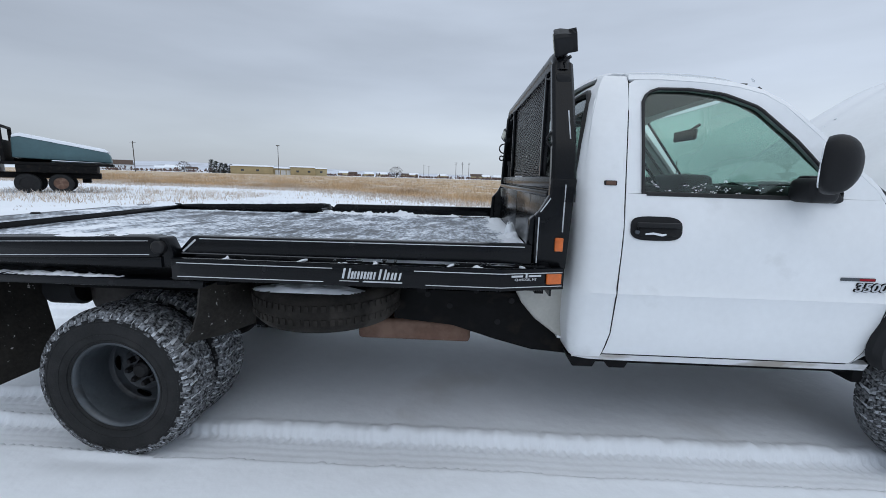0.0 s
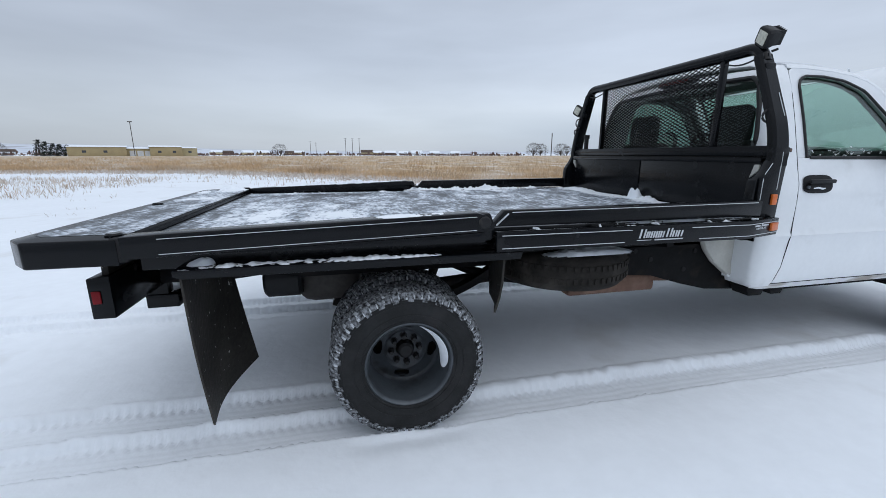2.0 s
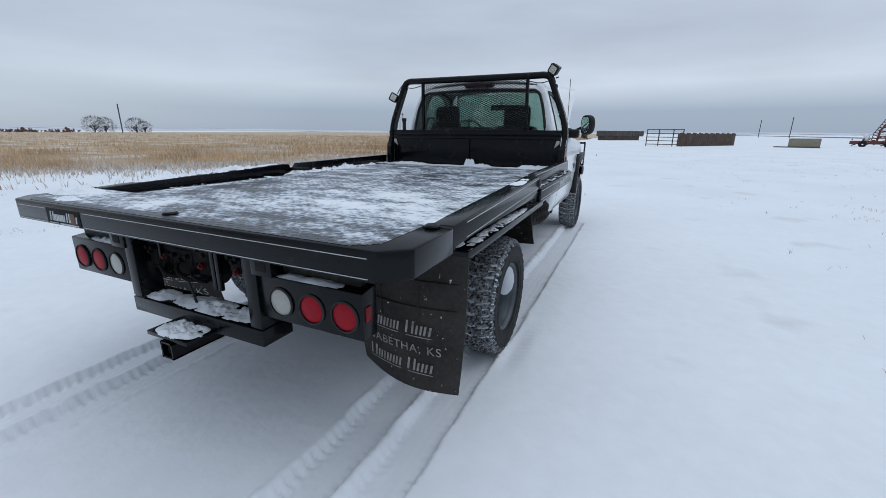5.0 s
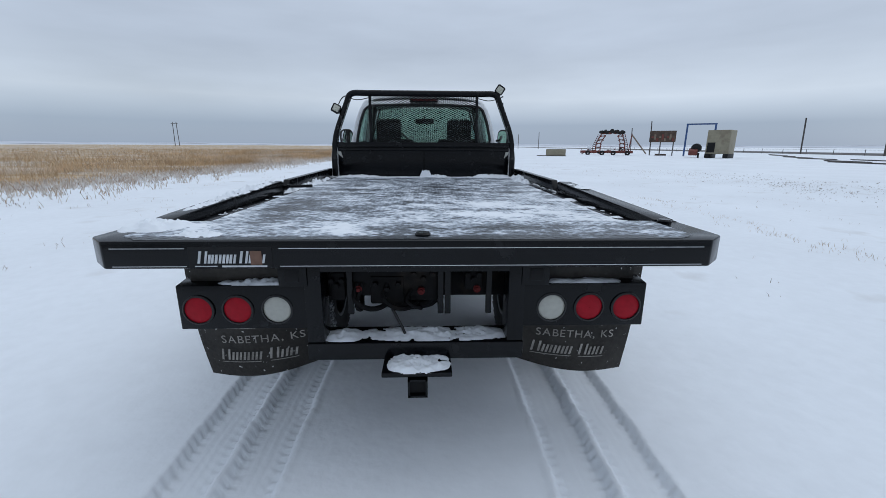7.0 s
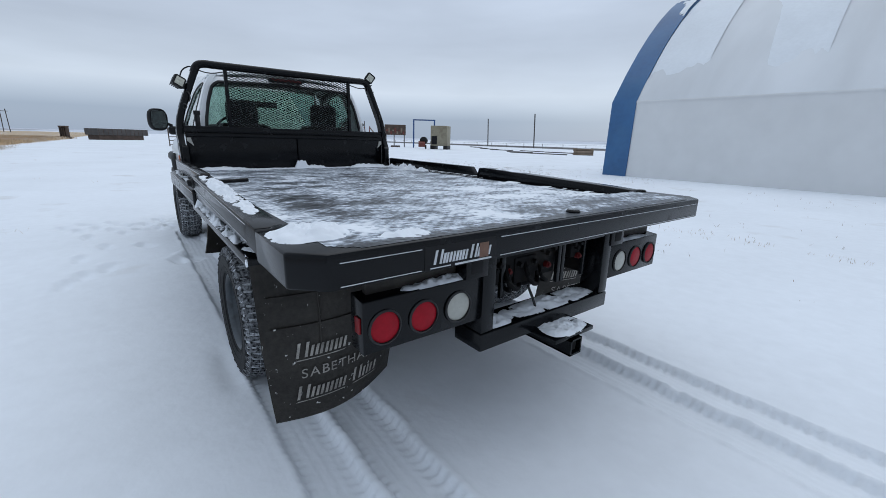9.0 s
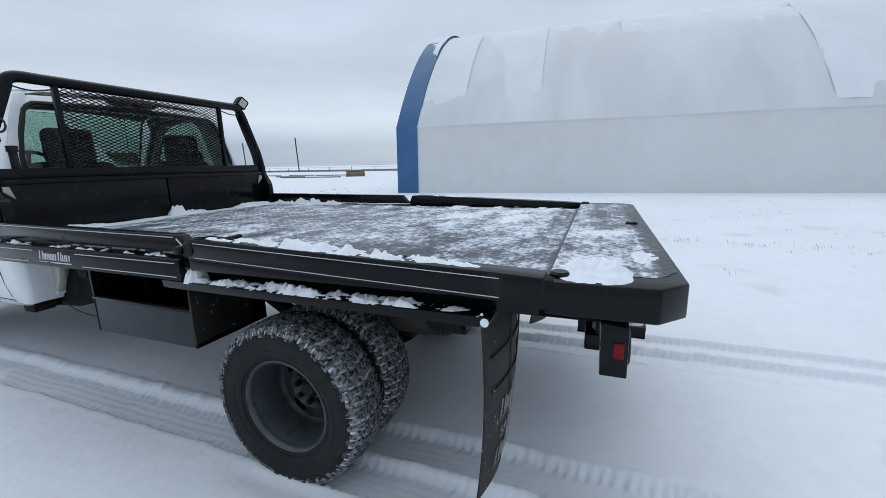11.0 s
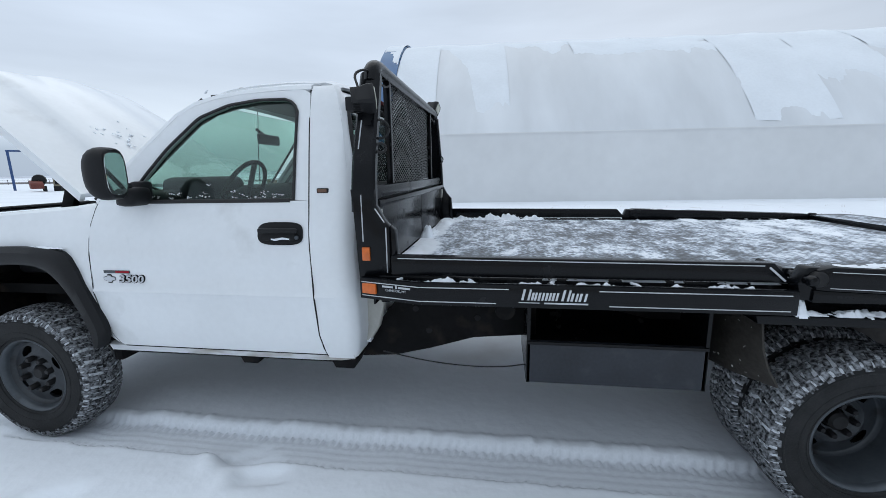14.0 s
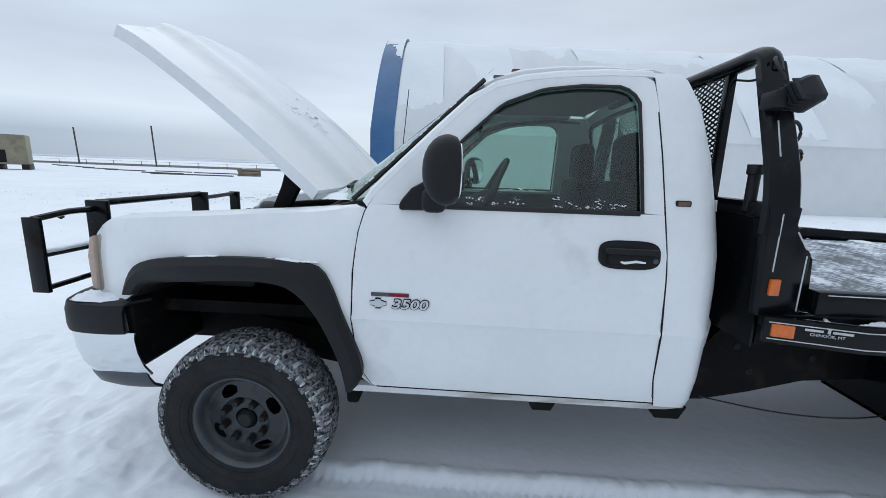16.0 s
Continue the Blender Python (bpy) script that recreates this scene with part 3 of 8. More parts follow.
    for k in range(n):
        x, z = pull(B[k])
        rows.append([(x, 0.93, z), (x * 0.98 + 4.1 * 0.02, 0.75, z - 0.01), (x * 0.96 + 4.1 * 0.04, 0.45, z - 0.02)])
    part("wheel_liner", flip(sheet(rows, 0.01), s), M["chassis"], fender, "black wheel-well liner")
    part("wheel_well_wall", flip(box((3.64, 0.42, 0.50), (4.56, 0.45, 1.02), 0.01), s), M["chassis"], fender)
    part("splash_shield", flip(box((3.62, 0.5, 0.46), (3.68, 0.88, 0.9), 0.02), s), M["chassis"], fender)
    # headlamp with amber side lens
    part("headlamp", flip(prism([(4.74, 0.905), (4.88, 0.905), (4.875, 1.09), (4.83, 1.185), (4.74, 1.20)], "y", 0.55, 0.815, 0.02), s), M["clear_lens"], truck, "headlamp with amber corner")
    part("turn_signal", flip(prism([(4.835, 0.93), (4.860, 0.93), (4.864, 1.08), (4.846, 1.165), (4.828, 1.175)], "y", 0.74, 0.836, 0.006), s), M["pink_lens"], truck, "faded pale turn signal")
    # front bumper corner: bent shells with rolled edges
    def shell(outline, levels):
        """levels: (z, how far the skin stands in)."""
        pts = rounded([(x, y, 0) for x, y in outline], 2)
        return sheet([[(p.x - d * 0.6, p.y - d, z) for p in pts] for z, d in levels], 0.012)

    part("bumper_cap", flip(shell([(4.632, 0.950), (4.70, 0.962), (4.81, 0.960), (4.89, 0.945), (4.945, 0.90), (4.98, 0.80), (4.99, 0.60)], ((0.905, 0.10), (0.905, 0.03), (0.893, 0.008), (0.86, 0.0), (0.79, 0.0), (0.765, 0.004))), s), M["plastic"], truck, "black bumper cap dusted with snow")
    part("bumper_corner", flip(shell([(4.60, 0.938), (4.70, 0.950), (4.81, 0.948), (4.885, 0.932), (4.935, 0.888), (4.968, 0.79), (4.978, 0.60)], ((0.768, 0.004), (0.74, 0.0), (0.67, 0.006), (0.60, 0.022), (0.55, 0.045))), s), M["chrome"], truck, "chrome bumper corner")
    part("valance", flip(shell([(4.59, 0.902), (4.70, 0.915), (4.80, 0.908), (4.87, 0.885), (4.915, 0.84), (4.94, 0.74), (4.948, 0.60)], ((0.568, 0.0), (0.535, 0.004), (0.495, 0.02), (0.468, 0.05))), s), M["rim"], truck, "grey lower bumper valance")
    part("front_liner", flip(prism([(4.606, 0.60), (4.64, 0.57), (4.66, 0.90), (4.62, 0.93)], "y", 0.45, 0.905, 0.008), s), M["chassis"], fender)
    # dark filler plate added behind the bumper against its lit inner faces
    part("bumper_filler", flip(box((4.66, 0.42, 0.60), (4.70, 0.66, 0.885), 0.004), s), M["chassis"], truck)
    # door mirror
    mx = 3.275 if s > 0 else 3.195
    hm, hy = (mx - 0.028, 1.125) if s > 0 else (mx, 1.150)
    arm = part("mirror_arm", flip(box((mx - (0.025 if s > 0 else 0.06), 0.89, 1.355), (mx + 0.07, 1.035, 1.448 if s > 0 else 1.462), 0.03, segs=3), s), M["plastic"], truck, "black mirror arm")
    bm = bmesh.new()
    bmesh.ops.create_uvsphere(bm, u_segments=24, v_segments=14, radius=1)
    for v in bm.verts:
        x, y, z = v.co
        f = max(abs(y), abs(z)) and (abs(y) ** 3 + abs(z) ** 3) ** (1 / 3) / max(1e-6, math.hypot(y, z))
        k = 1 / max(f, 1e-6) if f else 1
        k = min(k, 1.25)
        v.co = (hm + 0.085 * max(x, -0.34 - 0.36 * y), hy + 0.096 * y * k, 1.513 + 0.118 * z * k)
    fold = Matrix.Identity(4) if s > 0 else pose(mx, 1.0, 0, 0, 0, 30) @ pose(-mx, -1.0, 0)
    bm.transform(fold)
    head = part("mirror_head", flip(bm, s), M["plastic"], arm, "black ribbed door mirror")
    part("mirror_stem", flip(tube([(mx + 0.01, 0.99, 1.45), (mx + 0.01, 1.04, 1.475), (mx + 0.01, 1.09, 1.49)], 0.016, 8), s), M["plastic"], arm)
    part("mirror_sail", flip(prism([(mx + 0.0, 1.355), (mx + 0.17, 1.352), (mx + 0.165, 1.385), (mx + 0.12, 1.44), (mx + 0.06, 1.475), (mx + 0.0, 1.475)], "y", 0.86, 0.935, 0.014), s), M["plastic"], arm)
    gm = prism([(0.074 * math.copysign(abs(math.cos(a)) ** 0.55, math.cos(a)), 1.513 + 0.094 * math.copysign(abs(math.sin(a)) ** 0.55, math.sin(a))) for a in [2 * math.pi * q / 28 for q in range(28)]], "x", -0.0325, -0.0275)
    gm.transform(fold @ pose(hm, hy, 0, 0, 0, 17.6))
    part("mirror_glass", flip(gm, s), M["mirror"], arm, "mirror glass facing back")

# roof skin, rear wall with window, windscreen, cowl
rows = []
for x, z in ((2.33, 1.939), (2.345, 1.959), (2.40, 1.979), (2.435, 1.981), (2.60, 1.989), (2.80, 1.984), (2.95, 1.966), (3.07, 1.931), (3.12, 1.902)):
    edge = lerp_table([(2.33, 0.64), (2.435, 0.60), (2.8, 0.60), (3.12, 0.62)], x)
    rows.append([(x + 0.06 * (1 - (y / 8) ** 2) * (x > 3.0), edge * y / 8, z - (0.0 if abs(y) < 8 else 0.012) + 0.042 * (1 - (y / 8) ** 2)) for y in range(-8, 9)])
part("roof_panel", sheet(rows, 0.02), M["white"], truck, "white cab roof with a skin of snow")
bm = bmesh.new()
back = lambda z: lerp_table(CAB_BACK, z) - 0.012  # noqa: E731
zo = [0.60, 0.75, 1.0, 1.30, 1.41]
sheet([[(back(z), y, z) for y in (-0.78, -0.5, -0.2, 0.2, 0.5, 0.78)] for z in zo], 0.02, bm)
# the wall round the rear window
WIN_B = [(0.80, 1.43), (0.79, 1.52), (0.76, 1.66), (0.71, 1.80), (0.66, 1.845), (0.30, 1.862), (0, 1.865)]
WIN_B = lifted(WIN_B, 1)
OUT_B = [(0.86, 1.40), (0.855, 1.52), (0.82, 1.66), (0.765, 1.82), (0.70, 1.895), (0.30, 1.925), (0, 1.928)]
OUT_B = lifted(OUT_B, 1)
for sg in (1, -1):
    a, b = resampled([(y, z, 0) for y, z in OUT_B], 20), resampled([(y, z, 0) for y, z in WIN_B], 20)
    sheet([[(back(p.y) + (0.006 if f else 0.02), sg * p.x, p.y) for p in (a[k].lerp(b[k], f) for k in range(20))] for f in (0, 0.5, 1)], 0.0, bm)
sheet([[(back(z), y, z) for y in (-0.86, -0.4, 0, 0.4, 0.86)] for z in (1.39, 1.435)], 0.0, bm)
part("cab_rear_wall", bm, M["white"], truck)
rows = []
for i in range(9):
    z = 1.43 + (lift(1.868) - 1.43) * i / 8
    w = lerp_table(lifted([(1.43, 0.80), (1.52, 0.79), (1.66, 0.76), (1.80, 0.71), (1.845, 0.66), (1.868, 0.4)], 0), z)
    rows.append([(back(z) + 0.012, w * k / 6, z) for k in range(-6, 7)])
pane = part("rear_window", sheet(rows, 0.004), M["dark_glass"], truck, "green-tinted rear window in a black seal")
pane.visible_shadow = False
ring = [(y, z) for y, z in WIN_B] + [(-y, z) for y, z in WIN_B[::-1]]
part("rear_window_seal", tube([(back(p.y) + 0.004, p.x, p.y) for p in resampled([(y, z, 0) for y, z in ring + ring[:1]], 90)], 0.016, 6), M["trim"], truck)
brake = part("brake_light", box((2.245, -0.17, 1.912), (2.33, 0.17, 1.947), 0.01), M["hub"], truck, "high brake light, dark lens")
part("brake_lens", box((2.239, -0.15, 1.917), (2.247, 0.15, 1.941), 0.003), M["dull_red"], brake)
rows = []
for i in range(9):
    f = i / 8
    x, z = 3.68 - 0.53 * f, 1.385 + 0.53 * f
    w = 0.845 - 0.23 * f
    rows.append([(x - 0.03 + 0.17 * (1 - abs(k / 10) ** 4) * (1 - 0.6 * f), w * k / 10, z - 0.005) for k in range(-10, 11)])
for edge in (0, -1):
    part("windscreen_seal", tube([row[edge] for row in rows], 0.011, 7), M["trim"], truck, "black windscreen seal flecked with snow")
    bm = bmesh.new()
    for row in rows[1:]:
        for _ in range(4):
            q = Vector(row[edge]) + Vector((random.Random(len(bm.verts)).uniform(-0.03, 0.03), 0, 0))
            q.z -= (q.x - row[edge][0]) * 1.0 - 0.012
            bmesh.ops.create_icosphere(bm, subdivisions=1, radius=1, matrix=pose(*q, 0, 45, 0) @ Matrix.Diagonal((0.012, 0.008, 0.004, 1)))
    tagged(part("snow_dusting", bm, M["snow"], truck, "snow flecks along the windscreen's edge"), kind="stuff")
pane = part("windscreen", sheet(rows, 0.005), M["glass"], truck, "windscreen with snow along its edges")
pane.visible_shadow = False
part("cowl", sheet([[(3.60 + dx + 0.12 * (1 - (k / 6) ** 2), 0.86 * k / 6, z) for k in range(-6, 7)] for dx, z in ((-0.04, 1.385), (0.04, 1.375), (0.14, 1.345), (0.2, 1.31))], 0.02), M["plastic"], truck, "black cowl panel with drifted snow")
for y0 in (-0.35, 0.25):
    part("wiper", tube([(3.80, y0, 1.405), (3.74, y0 + 0.15, 1.43), (3.71, y0 + 0.45, 1.425)], 0.008, 6), M["trim"], truck)
part("roof_marker_lamp", box((2.95, -0.022, 2.0), (2.99, 0.022, 2.014), 0.006), M["rust"], truck, "small amber roof marker lamp")
for s, side in SIDES:
    part("roof_marker_lamp", box((2.95, s * 0.46 - 0.02, 1.976), (2.99, s * 0.46 + 0.02, 1.992), 0.006), M["rust"], truck, "small amber roof marker lamp")

# open hood
hood_m = pose(3.820, 0, 1.408, 0, -38.4, 0)
rows = []
for i in range(15):
    u = 1.085 * i / 14
    w = 0.775 - 0.03 * (u / 1.13) ** 2
    sag = 0.02 * math.sin(math.pi * min(1, u / 1.085)) - 0.015 * max(0, (u - 0.92) / 0.165) ** 2
    row = []
    for k in range(-24, 25):
        v = k / 24
        z = 0.10 * (1 - v * v) * (0.5 + 0.5 * math.sin(math.pi * (0.1 + 0.8 * u / 1.085))) + 0.04 * min(1, max(0, (0.72 - abs(v)) / 0.1)) - 0.012 * math.exp(-((abs(v) - 0.30) / 0.12) ** 2) + sag
        row.append((u + 0.10 * (1 - v * v) * (u / 1.13) - 0.06 * (1 - v * v) * (1 - u / 1.13), w * v, z))
    row = [(row[0][0], row[0][1] + 0.012, row[0][2] - 0.054)] + row + [(row[-1][0], row[-1][1] - 0.012, row[-1][2] - 0.054)]
    rows.append(row)
bm = sheet(rows, 0.03)
bm.transform(hood_m)
hood = part("hood", bm, M["white"], truck, "white hood standing open, dusted with snow")
for s, side in SIDES:
    part("hood_hinge", prism([(4.10, 1.24), (4.03, 1.24), (3.92, 1.45), (3.95, 1.51), (4.0, 1.49), (4.02, 1.42)], "y", s * 0.66, s * 0.70, 0.004), M["chassis"], truck, "black hood hinge")
    part("fender_rail", prism([(3.75, 1.26), (4.66, 1.19), (4.68, 1.215), (3.78, 1.298)], "y", s * 0.62, s * 0.79, 0.006), M["chassis"], truck)
# engine bay
part("engine_bay_floor", box((3.72, -0.72, 0.80), (4.70, 0.72, 0.86)), M["chassis"], truck)
part("engine", box((3.85, -0.36, 0.84), (4.55, 0.36, 1.16), 0.05), M["chassis"], truck, "dark engine under the open hood")
part("air_box", box((4.2, 0.36, 0.9), (4.55, 0.64, 1.19), 0.03), M["plastic"], truck)
part("battery", box((4.25, -0.64, 0.9), (4.52, -0.4, 1.17), 0.02), M["plastic"], truck)
part("intake_pipe", tube(rounded([(4.1, 0.42, 1.15), (4.2, 0.2, 1.24), (4.45, 0.0, 1.25), (4.6, -0.3, 1.2)], 2), 0.04, 10), M["plastic"], truck)
part("radiator_support", box((4.62, -0.78, 0.86), (4.70, 0.78, 1.2), 0.02), M["plastic"], truck)
part("firewall", box((3.64, -0.8, 0.6), (3.70, 0.8, 1.33)), M["chassis"], truck)
part("grille", box((4.82, -0.56, 0.89), (4.88, 0.56, 1.17), 0.02), M["plastic"], truck, "black grille")
part("bumper_centre", box((4.86, -0.6, 0.60), (4.98, 0.6, 0.885), 0.03), M["chrome"], truck, "chrome front bumper")
# grille guard: two uprights, top bar, wings round the lamps
SHIFT[0] = pose(0.03, 0, 0.03)
guard = part("grille_guard", prism([(0.415, 0.55), (0.445, 0.55), (0.445, 1.26), (0.415, 1.26)], "x", 5.08, 5.20, 0.006), M["black"], truck, "black steel grille guard with snow on its bars")
part("guard_upright", prism([(-0.445, 0.55), (-0.415, 0.55), (-0.415, 1.26), (-0.445, 1.26)], "x", 5.08, 5.20, 0.006), M["black"], guard)
for z in (0.75, 1.0, 1.245):
    part("guard_bar", tube([(5.14, -0.43, z), (5.14, 0.43, z)], 0.02, 10), M["black"], guard)
for s, side in SIDES:
    part("guard_mount", box((4.90, s * 0.40, 0.58), (5.10, s * 0.46, 0.70), 0.01), M["black"], guard)
    wy = 0.775 if s > 0 else 0.90
    part("wing_post", flip(box((5.10, wy - 0.01, 0.845), (5.185, wy + 0.01, 1.205 if s > 0 else 1.24), 0.004), s), M["black"], guard)
    part("wing_bar", flip(tube([(5.14, 0.43, 1.215), (5.14, 0.60, 1.215), (5.14, wy, 1.195 if s > 0 else 1.225)], 0.016, 8), s), M["black"], guard)
    part("wing_bar", flip(tube([(5.14, 0.43, 1.02), (5.14, wy, 1.02)], 0.012, 8), s), M["black"], guard)
    part("wing_bar", flip(tube([(5.14, 0.43, 0.87), (5.14, wy, 0.86)], 0.014, 8), s), M["black"], guard)
    part("wing_snow", flip(box((5.12, 0.46, 1.03), (5.165, 0.76, 1.045), 0.006), s), M["snow"], guard, "snow on the guard bar")
SHIFT[0] = Matrix.Identity(4)
# flecks of blown snow on the hood and the door glass
rs = random.Random(21)
bm = bmesh.new()
for k in range(20):
    u, v = rs.gauss(0.40, 0.09), rs.gauss(0.30, 0.13)
    r = rs.uniform(0.003, 0.008)
    z = 0.10 * (1 - v * v) * (0.5 + 0.5 * math.sin(math.pi * (0.1 + 0.8 * u / 1.085))) + 0.04 + 0.02 * math.sin(math.pi * u / 1.085)
    bmesh.ops.create_icosphere(bm, subdivisions=1, radius=1, matrix=hood_m @ pose(u, 0.75 * v, z, 0, 0, rs.uniform(0, 180)) @ Matrix.Diagonal((r * 1.2, r * 2.2, r * 0.7, 1)))
tagged(part("snow_dusting", bm, M["snow"], hood, "crumbs of snow on the hood"), kind="stuff")
for s, side in SIDES:
    bm = bmesh.new()
    for k in range(26):
        x = rs.choice((rs.gauss(2.78, 0.14), rs.uniform(2.52, 3.3)))
        z = BELT + 0.012 + abs(rs.gauss(0, 0.02))
        if not 2.51 < x < 3.36 or z > 1.6:
            continue
        p = skin(x, z, -0.020)
        for _ in range(5):
            r = rs.uniform(0.0008, 0.0026)
            bmesh.ops.create_icosphere(bm, subdivisions=1, radius=1, matrix=pose(p[0] + rs.gauss(0, 0.010), s * p[1], p[2] + rs.gauss(0, 0.004)) @ Matrix.Diagonal((r * 2.2, r * 0.5, r, 1)))
    tagged(part("snow_dusting", bm, M["snow"], truck, "snow flecks stuck low on a side window"), kind="stuff")
# whip antenna
part("antenna", tube([(3.72, -0.80, 1.31), (3.70, -0.80, 1.7), (3.66, -0.80, 2.12)], 0.0035, 6), M["hub"], truck, "thin whip antenna")

# cab interior
part("cab_floor", box((2.24, -0.86, 0.60), (3.66, 0.86, 0.66)), M["dash"], truck)
part("inner_rear_trim", box((2.21, -0.80, 0.64), (2.25, 0.80, 1.40), 0.005), M["dash"], truck)
for s, side in SIDES:
    part("door_trim", flip(box((2.42, 0.83, 0.66), (3.5, 0.865, 1.345), 0.01), s), M["dash"], truck)
    part("seat_base", box((2.50, s * 0.42 - 0.27, 0.68), (3.02, s * 0.42 + 0.27, 0.98), 0.06, segs=3), M["seat"], truck, "dark cloth seat")
    part("seat_back", box((2.38, s * 0.42 - 0.26, 0.9), (2.54, s * 0.42 + 0.26, 1.49), 0.06, pose(2.46, 0, 0.95, 0, -9, 0) @ pose(-2.46, 0, -0.95), segs=3), M["seat"], truck, "dark seat back")
    part("headrest", box((2.33, s * 0.435 - 0.155, 1.46), (2.44, s * 0.435 + 0.155, 1.72), 0.06, segs=4), M["seat"], truck, "dark headrest")
    part("pillar_trim", flip(sheet([[(x - 0.04, lerp_table(BODY_Y, z) - 0.05, z - 0.03), (x - 0.06, lerp_table(BODY_Y, z) - 0.09, z - 0.04)] for x, z in ROOF_EDGE[:-1]], 0.02), s), M["cab_trim"], truck)
part("centre_seat", box((2.46, -0.16, 0.68), (2.95, 0.16, 1.12), 0.05, segs=3), M["seat"], truck)
part("dashboard", box((3.29, -0.80, 0.95), (3.56, 0.80, 1.42), 0.07, segs=3), M["dash"], truck, "dark dashboard")
part("instrument_hood", box((3.21, 0.16, 1.28), (3.45, 0.64, 1.49), 0.05, segs=3), M["dash"], truck)
wm = pose(3.07, 0.40, 1.405, 0, 62, 0)
wheel_ring = [wm @ Vector((0.19 * math.cos(a), 0.19 * math.sin(a), 0)) for a in [2 * math.pi * k / 36 for k in range(36)]]
steer = part("steering_wheel", tube(wheel_ring, 0.014, 8, True), M["trim"], truck, "black steering wheel")
bm = tube([wm @ Vector((-0.18, 0, 0)), wm @ Vector((0, 0, -0.03)), wm @ Vector((0.18, 0, 0))], 0.016, 6)
tube([wm @ Vector((0, 0, -0.02)), wm @ Vector((0, -0.18, 0))], 0.016, 6, into=bm)
part("wheel_spokes", bm, M["trim"], steer)
part("steering_column", tube([wm @ Vector((0, 0, -0.02)), (3.36, 0.40, 1.25)], 0.04, 10), M["dash"], steer)
part("rear_view_mirror", box((3.10, -0.13, 1.70), (3.125, 0.13, 1.77), 0.012), M["trim"], truck, "black rear-view mirror")
part("mirror_stalk", tube([(3.12, 0, 1.75), (3.2, 0, 1.81)], 0.01, 6), M["trim"], truck)
part("headliner", box((2.36, -0.60, 1.925), (3.08, 0.60, 1.935)), M["cab_trim"], truck)


# ---------------------------------------------------------------- the truck: wheels
R_TYRE, R_RIM, TW = 0.386, 0.214, 0.235
LOW = (0.334, 0.346)


def tyre_profile():
    h = TW / 2
    return [(0.205, -h * 0.72), (0.225, -h * 0.86), (0.25, -h * 0.97), (0.30, -h), (0.335, -h * 0.965), (0.356, -h * 0.88), (0.370, -h * 0.74), (0.376, -h * 0.4), (0.377, 0), (0.376, h * 0.4), (0.370, h * 0.74), (0.356, h * 0.88), (0.335, h * 0.965), (0.3295, h * 0.985), (0.328, h * 1.005), (0.322, h * 1.005), (0.3205, h * 0.99), (0.30, h), (0.272, h * 0.985), (0.2705, h * 1.0), (0.2665, h * 1.0), (0.265, h * 0.98), (0.25, h * 0.97), (0.238, h * 0.93), (0.2365, h * 0.95), (0.2325, h * 0.94), (0.231, h * 0.89), (0.225, h * 0.86), (0.205, h * 0.72)]


def tread_bm(seed):
    """All-terrain lugs: two shoulder rows and two staggered middle rows."""
    rnd = random.Random(seed)
    bm = bmesh.new()
    n = 62
    h = TW / 2
    for row, (y0, y1, off, length, r0, r1) in enumerate(((h * 0.47, h * 0.85, 0, 0.86, 0.368, R_TYRE), (-h * 0.85, -h * 0.47, 0.5, 0.86, 0.368, R_TYRE), (h * 0.15, h * 0.43, 0.3, 0.83, 0.374, R_TYRE + 0.002), (-h * 0.43, -h * 0.15, 0.8, 0.83, 0.374, R_TYRE + 0.002), (-h * 0.11, h * 0.11, 0.1, 0.84, 0.374, R_TYRE + 0.002))):
        for k in range(n):
            a0 = 2 * math.pi * (k + off) / n
            a0 += rnd.uniform(-0.006, 0.006)
            a1 = a0 + 2 * math.pi / n * (length + rnd.uniform(-0.12, 0.10))
            twist = (0.045 if k % 2 else 0.015) * (1 if row % 2 else -1)
            ring = []
            for y, tw in ((y0, 0), (y1, twist)):
                for a, r in ((a0, r0), (a0 + 0.012, r1 - (0.011 if abs(y) > h * 0.8 else 0)), (a1 - 0.012, r1 - (0.011 if abs(y) > h * 0.8 else 0)), (a1, r0)):
                    ring.append(bm.verts.new((r * math.cos(a + tw), y, r * math.sin(a + tw))))
            p, q = ring[:4], ring[4:]
            for i in range(3):
                bm.faces.new((p[i], p[i + 1], q[i + 1], q[i]))
            bm.faces.new(p)
            bm.faces.new(q)
            # shoulder lug runs a little down the side wall
            if row < 2:
                yo = y1 if row == 0 else y0
                sgn = 1 if row == 0 else -1
                v = [bm.verts.new((r * math.cos(a), yo + sgn * dy, r * math.sin(a))) for a, r, dy in ((a0 + 0.02 * (k % 2), LOW[k % 2], 0.0180), (a1 - 0.02 * (k % 2), LOW[k % 2], 0.0180), (a1 - 0.01, 0.374, -0.001), (a0 + 0.01, 0.374, -0.001))]
                w = [bm.verts.new((r * math.cos(a), yo + sgn * dy, r * math.sin(a))) for a, r, dy in ((a0, LOW[k % 2] - 0.003, 0.009), (a1, LOW[k % 2] - 0.003, 0.009), (a1 + 0.004, 0.366, -0.010), (a0 - 0.004, 0.366, -0.010))]
                bm.faces.new(v)
                for i in range(4):
                    bm.faces.new((v[i], v[(i + 1) % 4], w[(i + 1) % 4], w[i]))
    return bm


